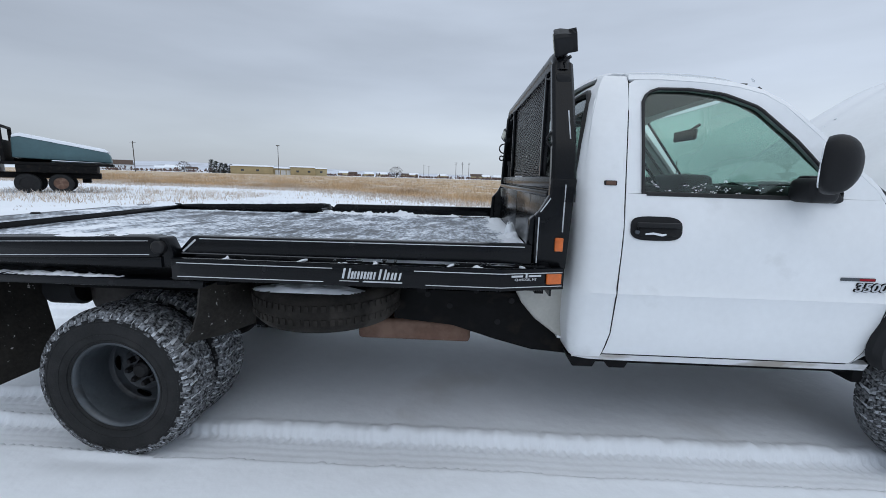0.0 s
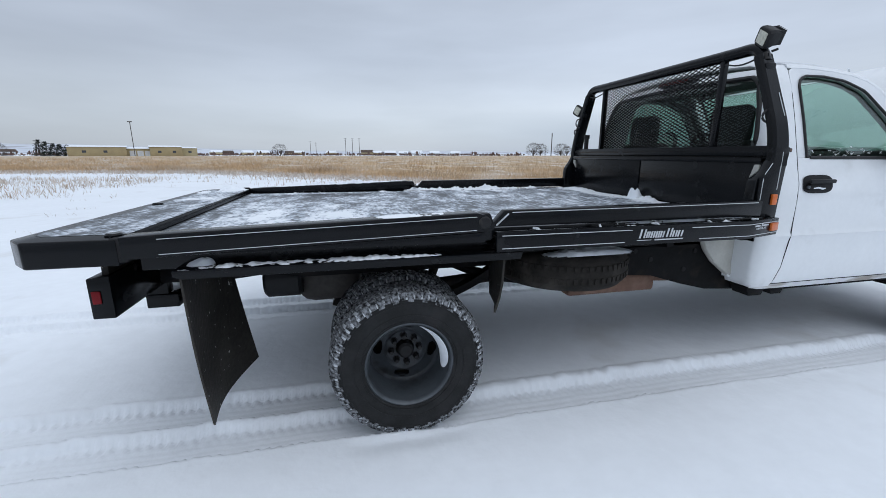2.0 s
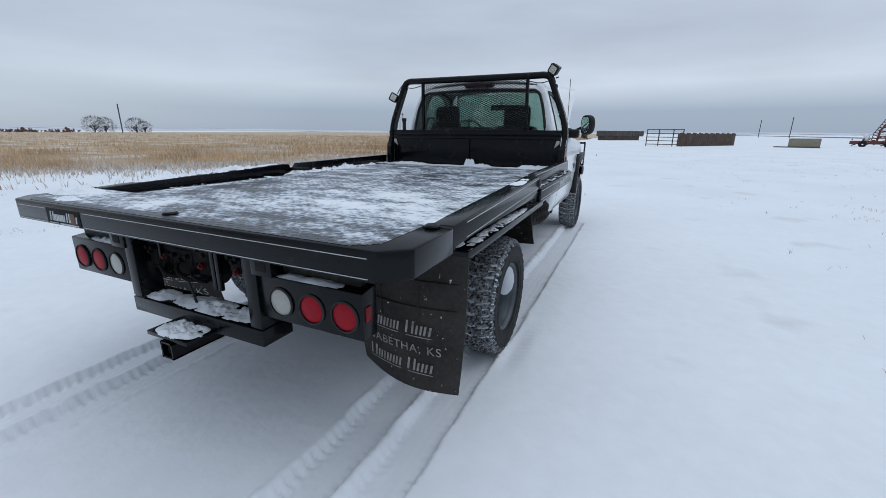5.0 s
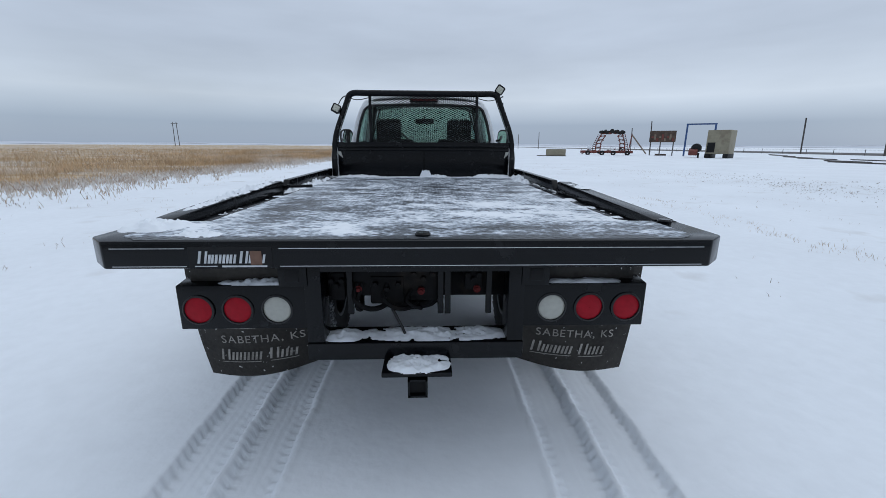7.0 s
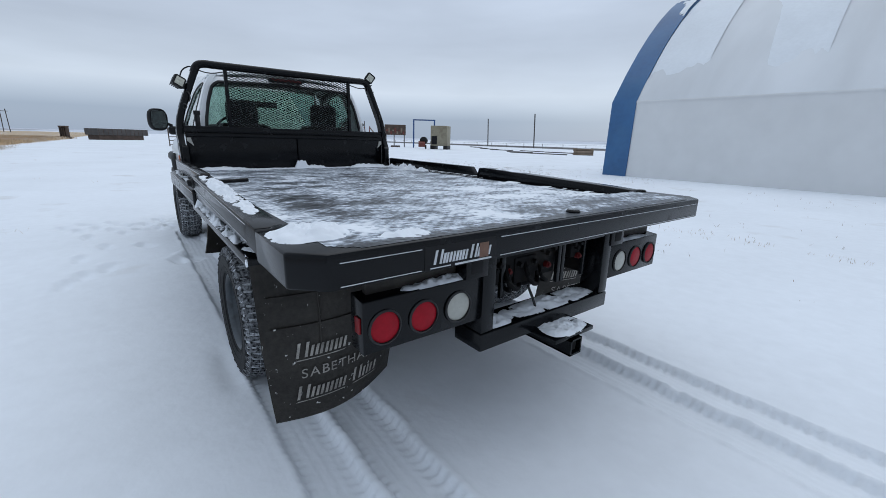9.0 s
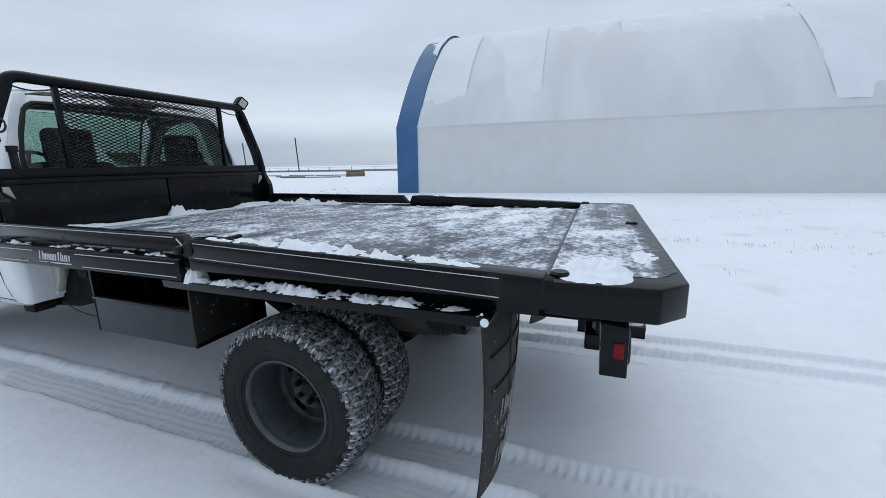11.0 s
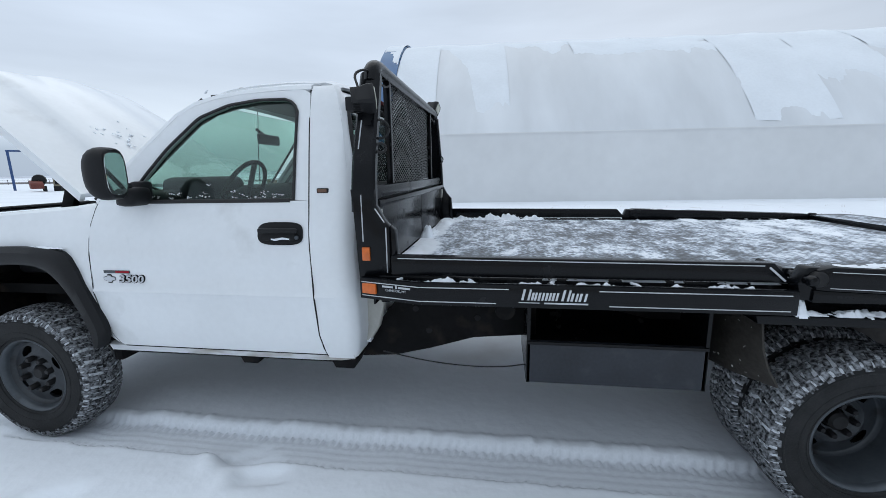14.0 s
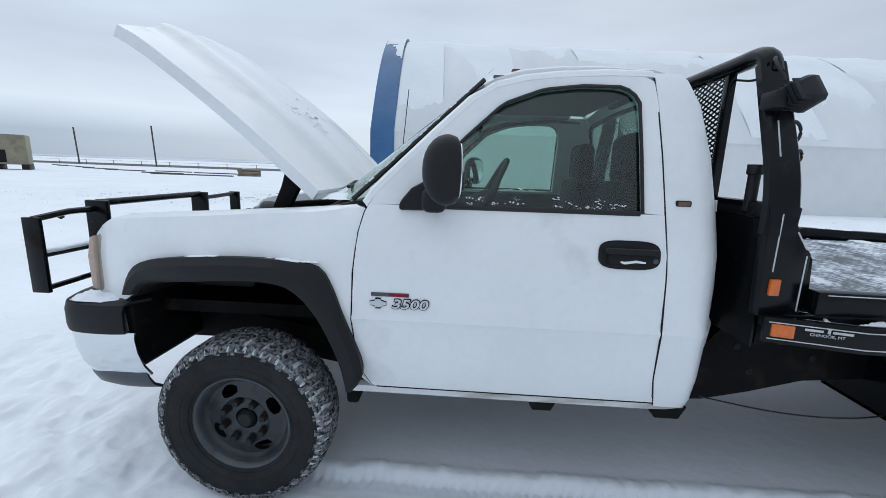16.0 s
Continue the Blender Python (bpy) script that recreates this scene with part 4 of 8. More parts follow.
def add_wheel(x, y, s, dish, seed, spin, outer=True):
    """A wheel whose outside faces +y (s = 1) or -y. dish: metres from the rim's lip in to the disc (minus: disc stands out)."""
    m = pose(x, y, 0.385 + (0.008 if x > 2 else 0), 0, spin, 0) @ Matrix.Diagonal((1, s, 1, 1))
    h = TW / 2
    lip = h * 0.80
    d = lip - dish
    segs = 160

    face = d + 0.022 if dish > 0 else d + 0.014
    prof = [(0.216, lip - 0.004), (0.220, lip + 0.004), (0.214, lip + 0.007), (0.205, lip), (0.199, lip - 0.02), (0.195, min(lip - 0.03, d + 0.03)), (0.189, d + 0.012), (0.180, d + 0.004)]
    first = len(prof)
    prof += [(0.174 - 0.003 * q, d + 0.004 + (face - d - 0.004) * (q / 18) ** 1.3) for q in range(19)]
    prof += [(0.112, face + 0.004), (0.098, d + 0.012), (0.094, d + 0.010), (0.05, d + 0.010), (0.046, d - 0.02)]

    def skip(i, k):
        """Four oval hand holes."""
        if not first <= i < first + 18:
            return False
        r = prof[i][0] - 0.0015
        a = ((k + 0.5) % (segs / 4) - segs / 8) * 2 * math.pi / segs
        return ((r - 0.148) / 0.025) ** 2 + (a * r / 0.043) ** 2 < 1

    bm = lathe(prof[5:], segs, lambda i, k: skip(i + 5, k))
    bm.transform(m)
    disc_bm = bm
    bm = lathe(prof[:6], segs)
    # barrel behind
    lathe([(0.214, lip), (0.196, lip - 0.03), (0.192, -lip), (0.214, -lip - 0.005)], segs, None, None, bm)
    bmesh.ops.recalc_face_normals(bm, faces=bm.faces)
    bm.transform(m)
    wheel = part("wheel", bm, M["rim"], truck, "grey painted steel rim")
    part("wheel_disc", disc_bm, M["rim_dark"], wheel, "dark dished wheel disc with oval hand holes")
    bm = lathe(tyre_profile(), 64)
    bm.transform(m)
    tyre = part("tyre", bm, M["rubber"], wheel, "black all-terrain tyre, snow packed in its tread")
    bm = tread_bm(seed)
    bm.transform(m)
    part("tread", bm, M["tread"], wheel, "snow-packed tread lugs", smooth=False)
    bm = lathe([(0.345, -h * 0.945), (0.358, -h * 0.885), (0.3715, -h * 0.75), (0.3785, -h * 0.45), (0.3785, 0), (0.3785, h * 0.45), (0.3715, h * 0.75), (0.358, h * 0.885), (0.345, h * 0.945)], 64)
    bm.transform(m)
    part("tread_groove", bm, M["groove"], wheel)
    if outer:
        hub_y = d + 0.012
        stick = 0.045 if x < 2 else 0.020
        ring, big, cap = (0.074, 1.0, 1.0) if x < 2 else (0.094, 1.1, 0.95)
        bm = lathe([(0.0005, hub_y + stick * cap), (0.030 * cap, hub_y + stick * cap), (0.042 * cap, hub_y + stick * cap - 0.012), (0.046 * cap, hub_y - 0.01)], 28)
        bm.transform(m)
        part("hub", bm, M["hub"], wheel, "dark greasy hub")
        for k in range(8):
            a = 2 * math.pi * (k + 0.3) / 8
            bm = lathe([(0.0005, hub_y + 0.038 * big), (0.011 * big, hub_y + 0.038 * big), (0.0155 * big, hub_y + 0.028 * big), (0.0155 * big, hub_y), (0.020 * big, hub_y - 0.002)], 6 if x < 2 else 12, None, pose(ring * math.cos(a), 0, ring * math.sin(a)))
            bm.transform(m)
            part("lug_nut", bm, M["hub"], wheel)
        bm = disc(0.185, d - 0.075, d - 0.06, 32)
        bm.transform(m)
        part("brake_drum", bm, M["chassis"], wheel, "dark brake drum behind the wheel disc")
    return wheel


for s, side in SIDES:
    w = add_wheel(0.0, s * 0.985, s, 0.200, 3 + s, 98 if s > 0 else 53)
    if s < 0:
        # crescent of snow stuck inside the dish
        rows = []
        for k in range(49):
            u = k / 24 - 1
            wide = math.sqrt(max(0.0, 1 - abs(u) ** 3)) * (1 + 0.12 * noise.noise(Vector((u * 4, 0, 2))))
            a = radians(32 + 54 * u)
            row = []
            for q in range(9):
                v = min(1.0, max(0.0, 0.5 + (q / 8 - 0.5) * wide))
                rad = 0.197 - 0.022 * v ** 1.6 - 0.025 * max(0.0, 1 - u * u) * math.sin(math.pi * q / 8) ** 0.8 - 0.001
                row.append((rad * math.cos(a), 0.086 - 0.135 * v, rad * math.sin(a)))
            rows.append(row)
        bm = sheet(rows)
        bm.transform(pose(0, s * 0.985, 0.385) @ Matrix.Diagonal((1, s, 1, 1)))
        part("rim_snow", bm, M["snow"], w, "crescent of snow stuck in the rim")
    add_wheel(0.0, s * 0.695, s, 0.02, 8 + s, 77, outer=False)
    add_wheel(4.115, s * 0.885, s, 0.055, 13 + s, -16 if s > 0 else 20)
    # dark plate added beside the rail to stand for the wheel well's shade
    part("wheel_well_shade", box((-0.5, s * 0.42, 0.86), (0.5, s * 0.56, 0.9)), M["chassis"], truck)
part("rear_axle", tube([(0, -0.86, 0.385), (0, -0.2, 0.385), (0, 0.2, 0.385), (0, 0.86, 0.385)], 0.06, 14), M["chassis"], truck, "dark rear axle")
bm = bmesh.new()
bmesh.ops.create_uvsphere(bm, u_segments=18, v_segments=10, radius=0.17, matrix=pose(0, 0, 0.39))
part("differential", bm, M["chassis"], truck)
part("front_axle", tube([(4.1, -0.8, 0.385), (4.1, 0.8, 0.385)], 0.05, 10), M["chassis"], truck)

# ---------------------------------------------------------------- the truck: chassis under the bed
for s, side in SIDES:
    rail = [(-1.286, 0.70), (-0.9, 0.70), (-0.5, 0.74), (0.5, 0.74), (1.2, 0.68), (1.75, 0.60), (2.2, 0.48), (2.6, 0.44), (3.8, 0.44), (4.5, 0.56), (4.9, 0.56), (4.9, 0.70), (4.4, 0.72), (3.7, 0.60), (2.6, 0.60), (2.2, 0.66), (1.7, 0.86), (1.2, 0.90), (0.6, 0.93), (-0.6, 0.93), (-1.286, 0.90)]
    part("frame_rail", prism(rail, "y", s * 0.40, s * 0.47, 0.006), M["chassis"], truck, "black steel frame rail")
    # web plate and cab mount behind the cab
    web = [(1.30, 0.90), (1.30, 0.66), (1.62, 0.63), (1.85, 0.56), (2.05, 0.51), (2.32, 0.49), (2.32, 0.66), (2.12, 0.72), (1.98, 0.90)]
    plate = part("side_web_plate", prism(web, "y", s * 0.72, s * 0.735, 0.003), M["chassis"], truck, "black side plate with round holes")
    for hx, hz in ((1.48, 0.80), (1.60, 0.74), (1.86, 0.66), (1.74, 0.83), (1.93, 0.78)):
        part("plate_hole", disc(0.016, s * 0.7355, s * 0.739, 12, pose(hx, 0, hz)), M["gap"], plate)
    part("leaf_spring", sheet([[(x, s * y, 0.50 + 0.20 * (x / 0.6) ** 2) for y in (0.48, 0.55)] for x in [0.6 * k / 10 for k in range(-6, 11)]], 0.045), M["chassis"], truck)
    part("shock_absorber", tube([(0.12, s * 0.52, 0.40), (0.30, s * 0.50, 0.86)], 0.028, 10), M["chassis"], truck)
    part("brake_hose", tube(rounded([(-0.2, s * 0.3, 0.45), (-0.1, s * 0.2, 0.6), (0.2, s * 0.35, 0.75), (0.5, s * 0.4, 0.7)], 2), 0.008, 6), M["trim"], truck)
for x in (-1.1, -0.55, 0.62, 1.4, 2.1):
    part("cross_member", box((x - 0.04, -0.42, 0.74), (x + 0.04, 0.42, 0.86), 0.01), M["chassis"], truck)
M["tank"] = material("dusty_steel_tank", (0.048, 0.043, 0.040), 0.6, spec=0.3, vary=0.3, scale=5, fine=40)
part("fuel_tank", box((-0.56, -0.62, 0.565), (-0.20, 0.62, 0.87), 0.09, segs=3), M["tank"], truck, "dusty rear fuel tank")
for s, side in SIDES:
    part("side_canister", flip(lathe([(0.0005, 0), (0.085, 0), (0.10, 0.015), (0.10, 0.175), (0.085, 0.19), (0.0005, 0.19)], 28, None, pose(-0.71, 0.62, 0.735, 0, 0, -90)), s), M["plastic"], truck, "black canister ahead of the mud flap")
    part("canister_strap", flip(box((-0.64, 0.56, 0.73), (-0.61, 0.58, 0.92), 0.002), s), M["chassis"], truck)
part("gearbox", box((2.3, -0.22, 0.46), (3.4, 0.22, 0.75), 0.08, segs=3), M["chassis"], truck)
part("drive_shaft", tube([(0.15, 0, 0.42), (2.3, 0, 0.58)], 0.045, 12), M["chassis"], truck)
part("heat_shield", box((1.08, -0.66, 0.50), (1.72, -0.42, 0.625), 0.025, segs=3), M["rust"], truck, "rust-brown exhaust silencer shield")
part("exhaust_pipe", tube(rounded([(1.7, -0.52, 0.56), (2.3, -0.5, 0.52), (3.2, -0.45, 0.5)], 2), 0.035, 10), M["rust"], truck)
part("tail_pipe", tube(rounded([(1.08, -0.52, 0.57), (0.6, -0.5, 0.62), (0.3, -0.40, 0.74), (0.1, -0.36, 0.78)], 2), 0.03, 10), M["chassis"], truck)
part("loose_wire", tube(rounded([(2.1, 0.8, 0.56), (1.8, 0.85, 0.53), (1.5, 0.85, 0.52), (1.3, 0.85, 0.56)], 2), 0.0035, 5), M["trim"], truck)
for s, side in SIDES:
    # pale inner corner of the cab that shows below the bed's front
    part("cab_inner_corner", flip(prism([(2.17, 0.61), (2.21, 0.59), (2.21, 1.30), (2.17, 1.30), (2.15, 0.95), (2.10, 0.94), (2.08, 0.90), (2.09, 0.80), (2.12, 0.69)] if s > 0 else [(2.17, 0.61), (2.21, 0.59), (2.21, 1.30), (2.17, 1.30), (2.15, 0.95), (1.96, 0.94), (1.93, 0.87), (1.98, 0.78), (2.05, 0.70)], "y", 0.73, 0.785, 0.02), s), M["primer"], truck, "pale unpainted inner cab corner")

# ---------------------------------------------------------------- the truck: flatbed
Z_DECK = 1.046
deck = part("deck", prism([(-1.10, -1.06), (-1.10, 1.06), (2.06, 1.06), (2.06, -1.06)], "z", 0.985, Z_DECK - 0.002, 0.004), M["black"], truck, "black tread-plate deck under wind-blown snow")
tail = [(-1.105, -1.17), (-1.105, 1.17), (-1.406, 1.17), (-1.485, 1.085), (-1.485, -1.085), (-1.406, -1.17)]
tailp = part("tail_section", prism(tail, "z", 0.978, 1.080, 0.008), M["black"], truck, "black tail section with angled corners")
for y0, y1 in ((1.055, 0.80), (0.475, -1.055)):
    for z in (1.053, 0.988):
        part("pinstripe", box((-1.487, y0, z - 0.0011), (-1.484, y1, z + 0.0011)), M["stripe"], tailp)


def bar_logo(x0, x1, z0, z1, flip_x=False, rows=1):
    """Slanted plain bars in place of a maker's two words, on the plane y = 0, thickness 2 mm."""
    bm = bmesh.new()
    w = x1 - x0
    for a, b, tall in ((0.0, 0.125, 1.0), (0.145, 0.225, 0.72), (0.245, 0.335, 0.72), (0.355, 0.44, 0.72), (0.455, 0.545, 0.72), (0.60, 0.715, 1.0), (0.735, 0.835, 0.72), (0.855, 0.965, 0.72)):
        top = z0 + (z1 - z0) * tall
        sl = 0.22 * (top - z0)
        for p, q in ((a, a + 0.036), (b - 0.032, b)):
            prism([(x0 + w * p, z0), (x0 + w * q, z0), (x0 + w * q + sl, top), (x0 + w * p + sl, top)], "y", 0, 0.002, into=bm)
    prism([(x0 - 0.01, z0 - 0.012), (x0 + w * 0.28, z0 - 0.012), (x0 + w * 0.28, z0 - 0.009), (x0 - 0.01, z0 - 0.009)], "y", 0, 0.002, into=bm)
    prism([(x0 + w * 0.35, z0 - 0.014), (x1, z0 - 0.014), (x1, z0 - 0.008), (x0 + w * 0.35, z0 - 0.008)], "y", 0, 0.002, into=bm)
    return bm


def lettered(words, size, depth=0.001):
    c = bpy.data.curves.new("words", "FONT")
    c.body, c.size, c.extrude, c.align_x = words, size, depth, "CENTER"
    o = bpy.data.objects.new("words", c)
    me = bpy.data.meshes.new_from_object(o)
    bpy.data.objects.remove(o)
    bm = bmesh.new()
    bm.from_mesh(me)
    bpy.data.meshes.remove(me)
    return bm


# maker's plate at the back
plate = part("maker_plate", box((-1.487, 0.50, 0.985), (-1.483, 0.79, 1.058), 0.001), M["gap"], tailp, "worn black maker's plate with pale blocks")
bm = bar_logo(-0.125, 0.115, 1.000, 1.044)
bm.transform(pose(-1.489, 0.635, 0, 0, 0, -90))
tagged(part("plate_mark", bm, M["stripe"], plate), kind="stuff")
part("plate_rust", box((-1.4905, 0.535, 0.995), (-1.4885, 0.575, 1.045), 0.001), M["rust"], plate)
# the knob of the tie-down in the middle of the tail, and two at the ends
for x, y in ((-1.406, -0.03), (-1.14, 1.1), (-1.14, -1.1)):
    part("tie_down_knob", lathe([(0.0005, 0.012), (0.024, 0.012), (0.03, 0.006), (0.03, 0)], 18, None, pose(x, y, 1.082, 90)), M["black"], tailp)

for s, side in SIDES:
    # rear arm along the deck, with its pinstripes and hinge knob
    arm = part("bale_arm", flip(prism([(-1.10, 0.998), (-1.10, 1.086), (-0.95, 1.094), (0.30, 1.136), (0.345, 1.125), (0.345, 1.050), (0.30, 1.046)], "y", 1.075, 1.167, 0.006), s), M["black"], truck, "black hydraulic bale arm with white pinstripes")
    part("pinstripe", flip(prism([(-0.97, 1.0740), (0.30, 1.1170), (0.30, 1.1195), (-0.97, 1.0765)], "y", 1.1665, 1.169), s), M["stripe"], arm)
    part("pinstripe", flip(prism([(-0.97, 1.0140), (0.30, 1.0570), (0.30, 1.0595), (-0.97, 1.0165)], "y", 1.1665, 1.169), s), M["stripe"], arm)
    part("arm_flange", flip(prism([(-0.80, 1.004), (0.345, 1.000), (0.345, 1.048), (0.30, 1.044), (-0.80, 1.009)], "y", 1.085, 1.160, 0.004), s), M["black"], arm)
    part("hinge_lug", flip(prism([(0.30, 1.0), (0.385, 1.005), (0.395, 1.07), (0.37, 1.132), (0.31, 1.132)], "y", 1.085, 1.15, 0.01), s), M["black"], arm)
    part("hinge_pin", flip(disc(0.030, 1.13, 1.174, 18, pose(0.338, 0, 1.090), 0.006), s), M["hub"], arm)
    if s > 0:
        bolt = part("latch_bar", tube([(0.37, 1.165, 1.088), (0.37, 0.96, 1.091), (0.372, 0.862, 1.094)], 0.012, 10), M["black"], arm, "black latch bar reaching over the deck")
        part("latch_knob", lathe([(0.0005, 0.018), (0.016, 0.016), (0.021, 0.006), (0.021, -0.006), (0.012, -0.012)], 14, None, pose(0.37, 1.178, 1.088)), M["black"], bolt)
        part("latch_lug", prism([(0.345, 1.046), (0.395, 1.046), (0.388, 1.105), (0.352, 1.105)], "y", 1.035, 1.055, 0.004), M["black"], bolt)
    part("arm_end", flip(box((-1.13, 1.10, 0.99), (-1.075, 1.166, 1.082), 0.004), s), M["gap"], arm)
    # front inner rail and outer rub rail with rungs between
    rail = part("inner_side_rail", flip(prism([(0.385, 1.060), (0.455, 1.136), (1.95, 1.146), (1.95, 1.060)], "y", 1.06, 1.11, 0.004), s), M["black"], truck, "black inner side rail with a white stripe")
    part("pinstripe", flip(prism([(0.49, 1.124), (1.92, 1.134), (1.92, 1.1375), (0.49, 1.1275)], "y", 1.1095, 1.112), s), M["stripe"], rail)
    part("pinstripe", flip(prism([(0.41, 1.070), (0.415, 1.064), (0.475, 1.118), (0.470, 1.123)], "y", 1.1095, 1.112), s), M["stripe"], rail)
    rub = part("rub_rail", flip(prism([(0.395, 1.142), (0.395, 1.172), (1.82, 1.172), (2.10, 1.098), (2.092, 1.068), (1.82, 1.142)], "z", 0.951, 1.046, 0.004), s), M["black"], truck, "black outer rub rail with plain pale lettering blocks")
    for z0, x0, x1 in ((1.026, 0.42, 1.10), (0.966, 0.42, 1.06), (1.026, 1.45, 1.82), (0.966, 1.50, 1.82)):
        part("pinstripe", flip(box((x0, 1.1715, z0), (x1, 1.174, z0 + 0.0035)), s), M["stripe"], rub)
    for z0 in (1.026, 0.966):
        part("pinstripe", flip(prism([(1.82, 1.1715), (2.09, 1.1003), (2.09, 1.1028), (1.82, 1.174)], "z", z0, z0 + 0.0035), s), M["stripe"], rub)
    bm = bar_logo(1.14 if s < 0 else -1.40, 1.40 if s < 0 else -1.14, 0.985, 1.030)
    if s > 0:
        bm.transform(pose(0, 1.172, 0, 0, 0, 180))
        bm.transform(pose(0, 0.002, 0))
    else:
        bm.transform(pose(0, -1.174, 0))
    tagged(part("rail_mark", bm, M["stripe"], rub, "white slanted blocks of a maker's mark"), kind="stuff")
    lm = pose(1.93, s * 1.1435, 0, 0, 0, s * -14.8)
    bm = bmesh.new()
    for a, b, za, zb in ((-0.075, -0.018, 1.012, 1.020), (-0.012, -0.004, 1.010, 1.026), (-0.018, 0.002, 1.026, 1.030), (0.008, 0.06, 1.012, 1.020)):
        box((a, 0.0, za), (b, 0.002, zb), into=bm)
    w = lettered("CHINOOK, MT", 0.015, 0.0008)
    w.transform(pose(-0.005, 0.001, 0.996, 90, 0, 180))
    joined(bm, w)
    if s < 0:
        bm.transform(pose(0, 0, 0, 0, 0, 180))
        bm.transform(pose(-0.01, 0, 0))
    bm.transform(lm)
    part("dealer_mark", bm, M["stripe"], rub, "small white dealer lettering")
    part("side_marker", flip(box((-0.034, -0.008, 0.978), (0.034, 0.010, 1.023), 0.003, pose(2.05, 1.1115, 0, 0, 0, -14.8)), s), M["amber"], rub, "orange side marker lamp")
    for k, x in enumerate((0.62, 0.95, 1.28, 1.60, 1.92)):
        part("rung", flip(box((x - 0.012, 1.108, 1.0), (x + 0.012, 1.145 - 0.26 * max(0, x - 1.82), 1.042), 0.002), s), M["black"], rub)
        part("rung_snow", flip(tube([(x + 0.03 * ((k % 2) - 0.5), 1.10, 1.046), (x, 1.125, 1.046), (x - 0.01, 1.150 - 0.26 * max(0, x - 1.82), 1.042)], 0.006, 5), s), M["snow"], rub, "snow on a rung")
    part("rail_shelf", flip(box((0.40, 1.09, 1.008), (1.90, 1.144, 1.016)), s), M["chassis"], rub)
    # deck's side beam and skirt ledge over the wheels
    part("side_beam", flip(box((-1.08, 1.0, 0.93), (2.02, 1.068, 1.048), 0.004), s), M["black"], truck)
    ledge = part("wheel_ledge", flip(prism([(-0.94, 0.945), (-0.94, 0.920), (-0.90, 0.908), (0.52, 0.912), (0.53, 0.947)], "y", 0.78, 1.165, 0.004), s), M["black"], truck, "black ledge over the rear wheels, crusted with snow")
    if s > 0:
        # solid white disc stands for the bright ground that shows through the hole
        part("bolt_hole_disc", disc(0.014, 1.165, 1.169, 16, pose(-0.925, 0, 0.927)), M["snow"], ledge, "white disc for the bright snow seen through a bolt hole")
    part("inner_sill", flip(prism([(-0.85, 0.82), (-0.5, 0.765), (0.75, 0.765), (1.0, 0.82), (1.98, 0.82), (1.98, 0.945), (-0.85, 0.945)], "y", 0.70, 0.735, 0.004), s), M["chassis"], truck)
    for x in (-0.62, 0.50, 1.45):
        part("outrigger", flip(prism([(0.48, 0.80), (1.02, 0.89), (1.02, 0.945), (0.48, 0.945)], "x", x, x + 0.04), s), M["chassis"], truck)
    # splash bracket ahead of the rear wheels
    part("splash_bracket", flip(sheet([[(0.47, 1.10, 0.905), (0.50, 0.95, 0.905), (0.53, 0.66, 0.905)], [(0.458, 1.112, 0.78), (0.502, 0.96, 0.775), (0.536, 0.70, 0.77)], [(0.44, 1.125, 0.71), (0.495, 0.965, 0.69), (0.535, 0.72, 0.68)], [(0.41, 1.145, 0.645), (0.478, 0.97, 0.62), (0.53, 0.74, 0.60)]], 0.010), s), M["flap"], truck, "bent rubber splash flap")
    # mud flap behind the wheels
    def flap_edge(f):
        return lerp_table([(0, 1.160), (0.5, 1.146), (0.78, 1.128), (1, 1.110)], f)

    def flap_drop(g):
        return 0.685 + 0.028 * g + 0.02 * math.sin(math.pi * g)

    def flap_at(g, f):
        """g across (0 inside), f down; the flap bows backwards."""
        x = -0.918 + 0.031 * f - (0.02 * math.sin(math.pi * f) if s > 0 else 0.005 * math.sin(math.pi * f)) - (0.055 + 0.012 * (s > 0)) * math.sin(math.pi * g) * (0.6 + 0.4 * f) + (0.09 if s > 0 else 0.075) * (1 - g) * f
        return x, 0.538 + (flap_edge(f) - 0.538) * g, 0.928 - flap_drop(g) * f

    flapo = part("mud_flap", flip(sheet([[flap_at(k / 12, i / 12) for k in range(13)] for i in range(13)], 0.008), s), M["flap"], truck, "worn black rubber mud flap with pale lettering")

    for g0, f0, g1, f1 in ((0.30, 0.05, 0.30, 0.50), (0.64, 0.05, 0.64, 0.50), (0.08, 0.20, 0.94, 0.20), (0.08, 0.38, 0.94, 0.38)):
        rib = [Vector(flap_at(g0 + (g1 - g0) * q / 8, f0 + (f1 - f0) * q / 8)) for q in range(9)]
        part("flap_rib", flip(tube([p + Vector((-0.005, 0, 0)) for p in rib], 0.0035, 5), s), M["flap"], flapo)

    def on_flap(bm, out):
        """Lays flat lettering (drawn on y, z) on the bowed rubber."""
        for v in bm.verts:
            g, f = 0.5, 0.5
            for _ in range(4):
                f = (0.928 - v.co.z) / flap_drop(g)
                g = (abs(v.co.y) - 0.538) / (flap_edge(f) - 0.538)
            v.co.x = flap_at(g, f)[0] - out + 0.4 * (v.co.x - fx)
        return bm

    fx = -1.0
    # the town's letters as they stand; the maker's lines as plain bars
    x = 0.19
    for ch in "SABETHA, KS":
        if ch == " ":
            x -= 0.025
            continue
        bm = lettered(ch, 0.062)
        wd = max(v.co.x for v in bm.verts) - min(v.co.x for v in bm.verts)
        bm.transform(pose(fx, s * 0.82 + x - wd / 2, 0.418, 90, 0, -90))
        part("letter", on_flap(bm, 0.0075), M["lettering"], flapo)
        x -= wd + 0.009
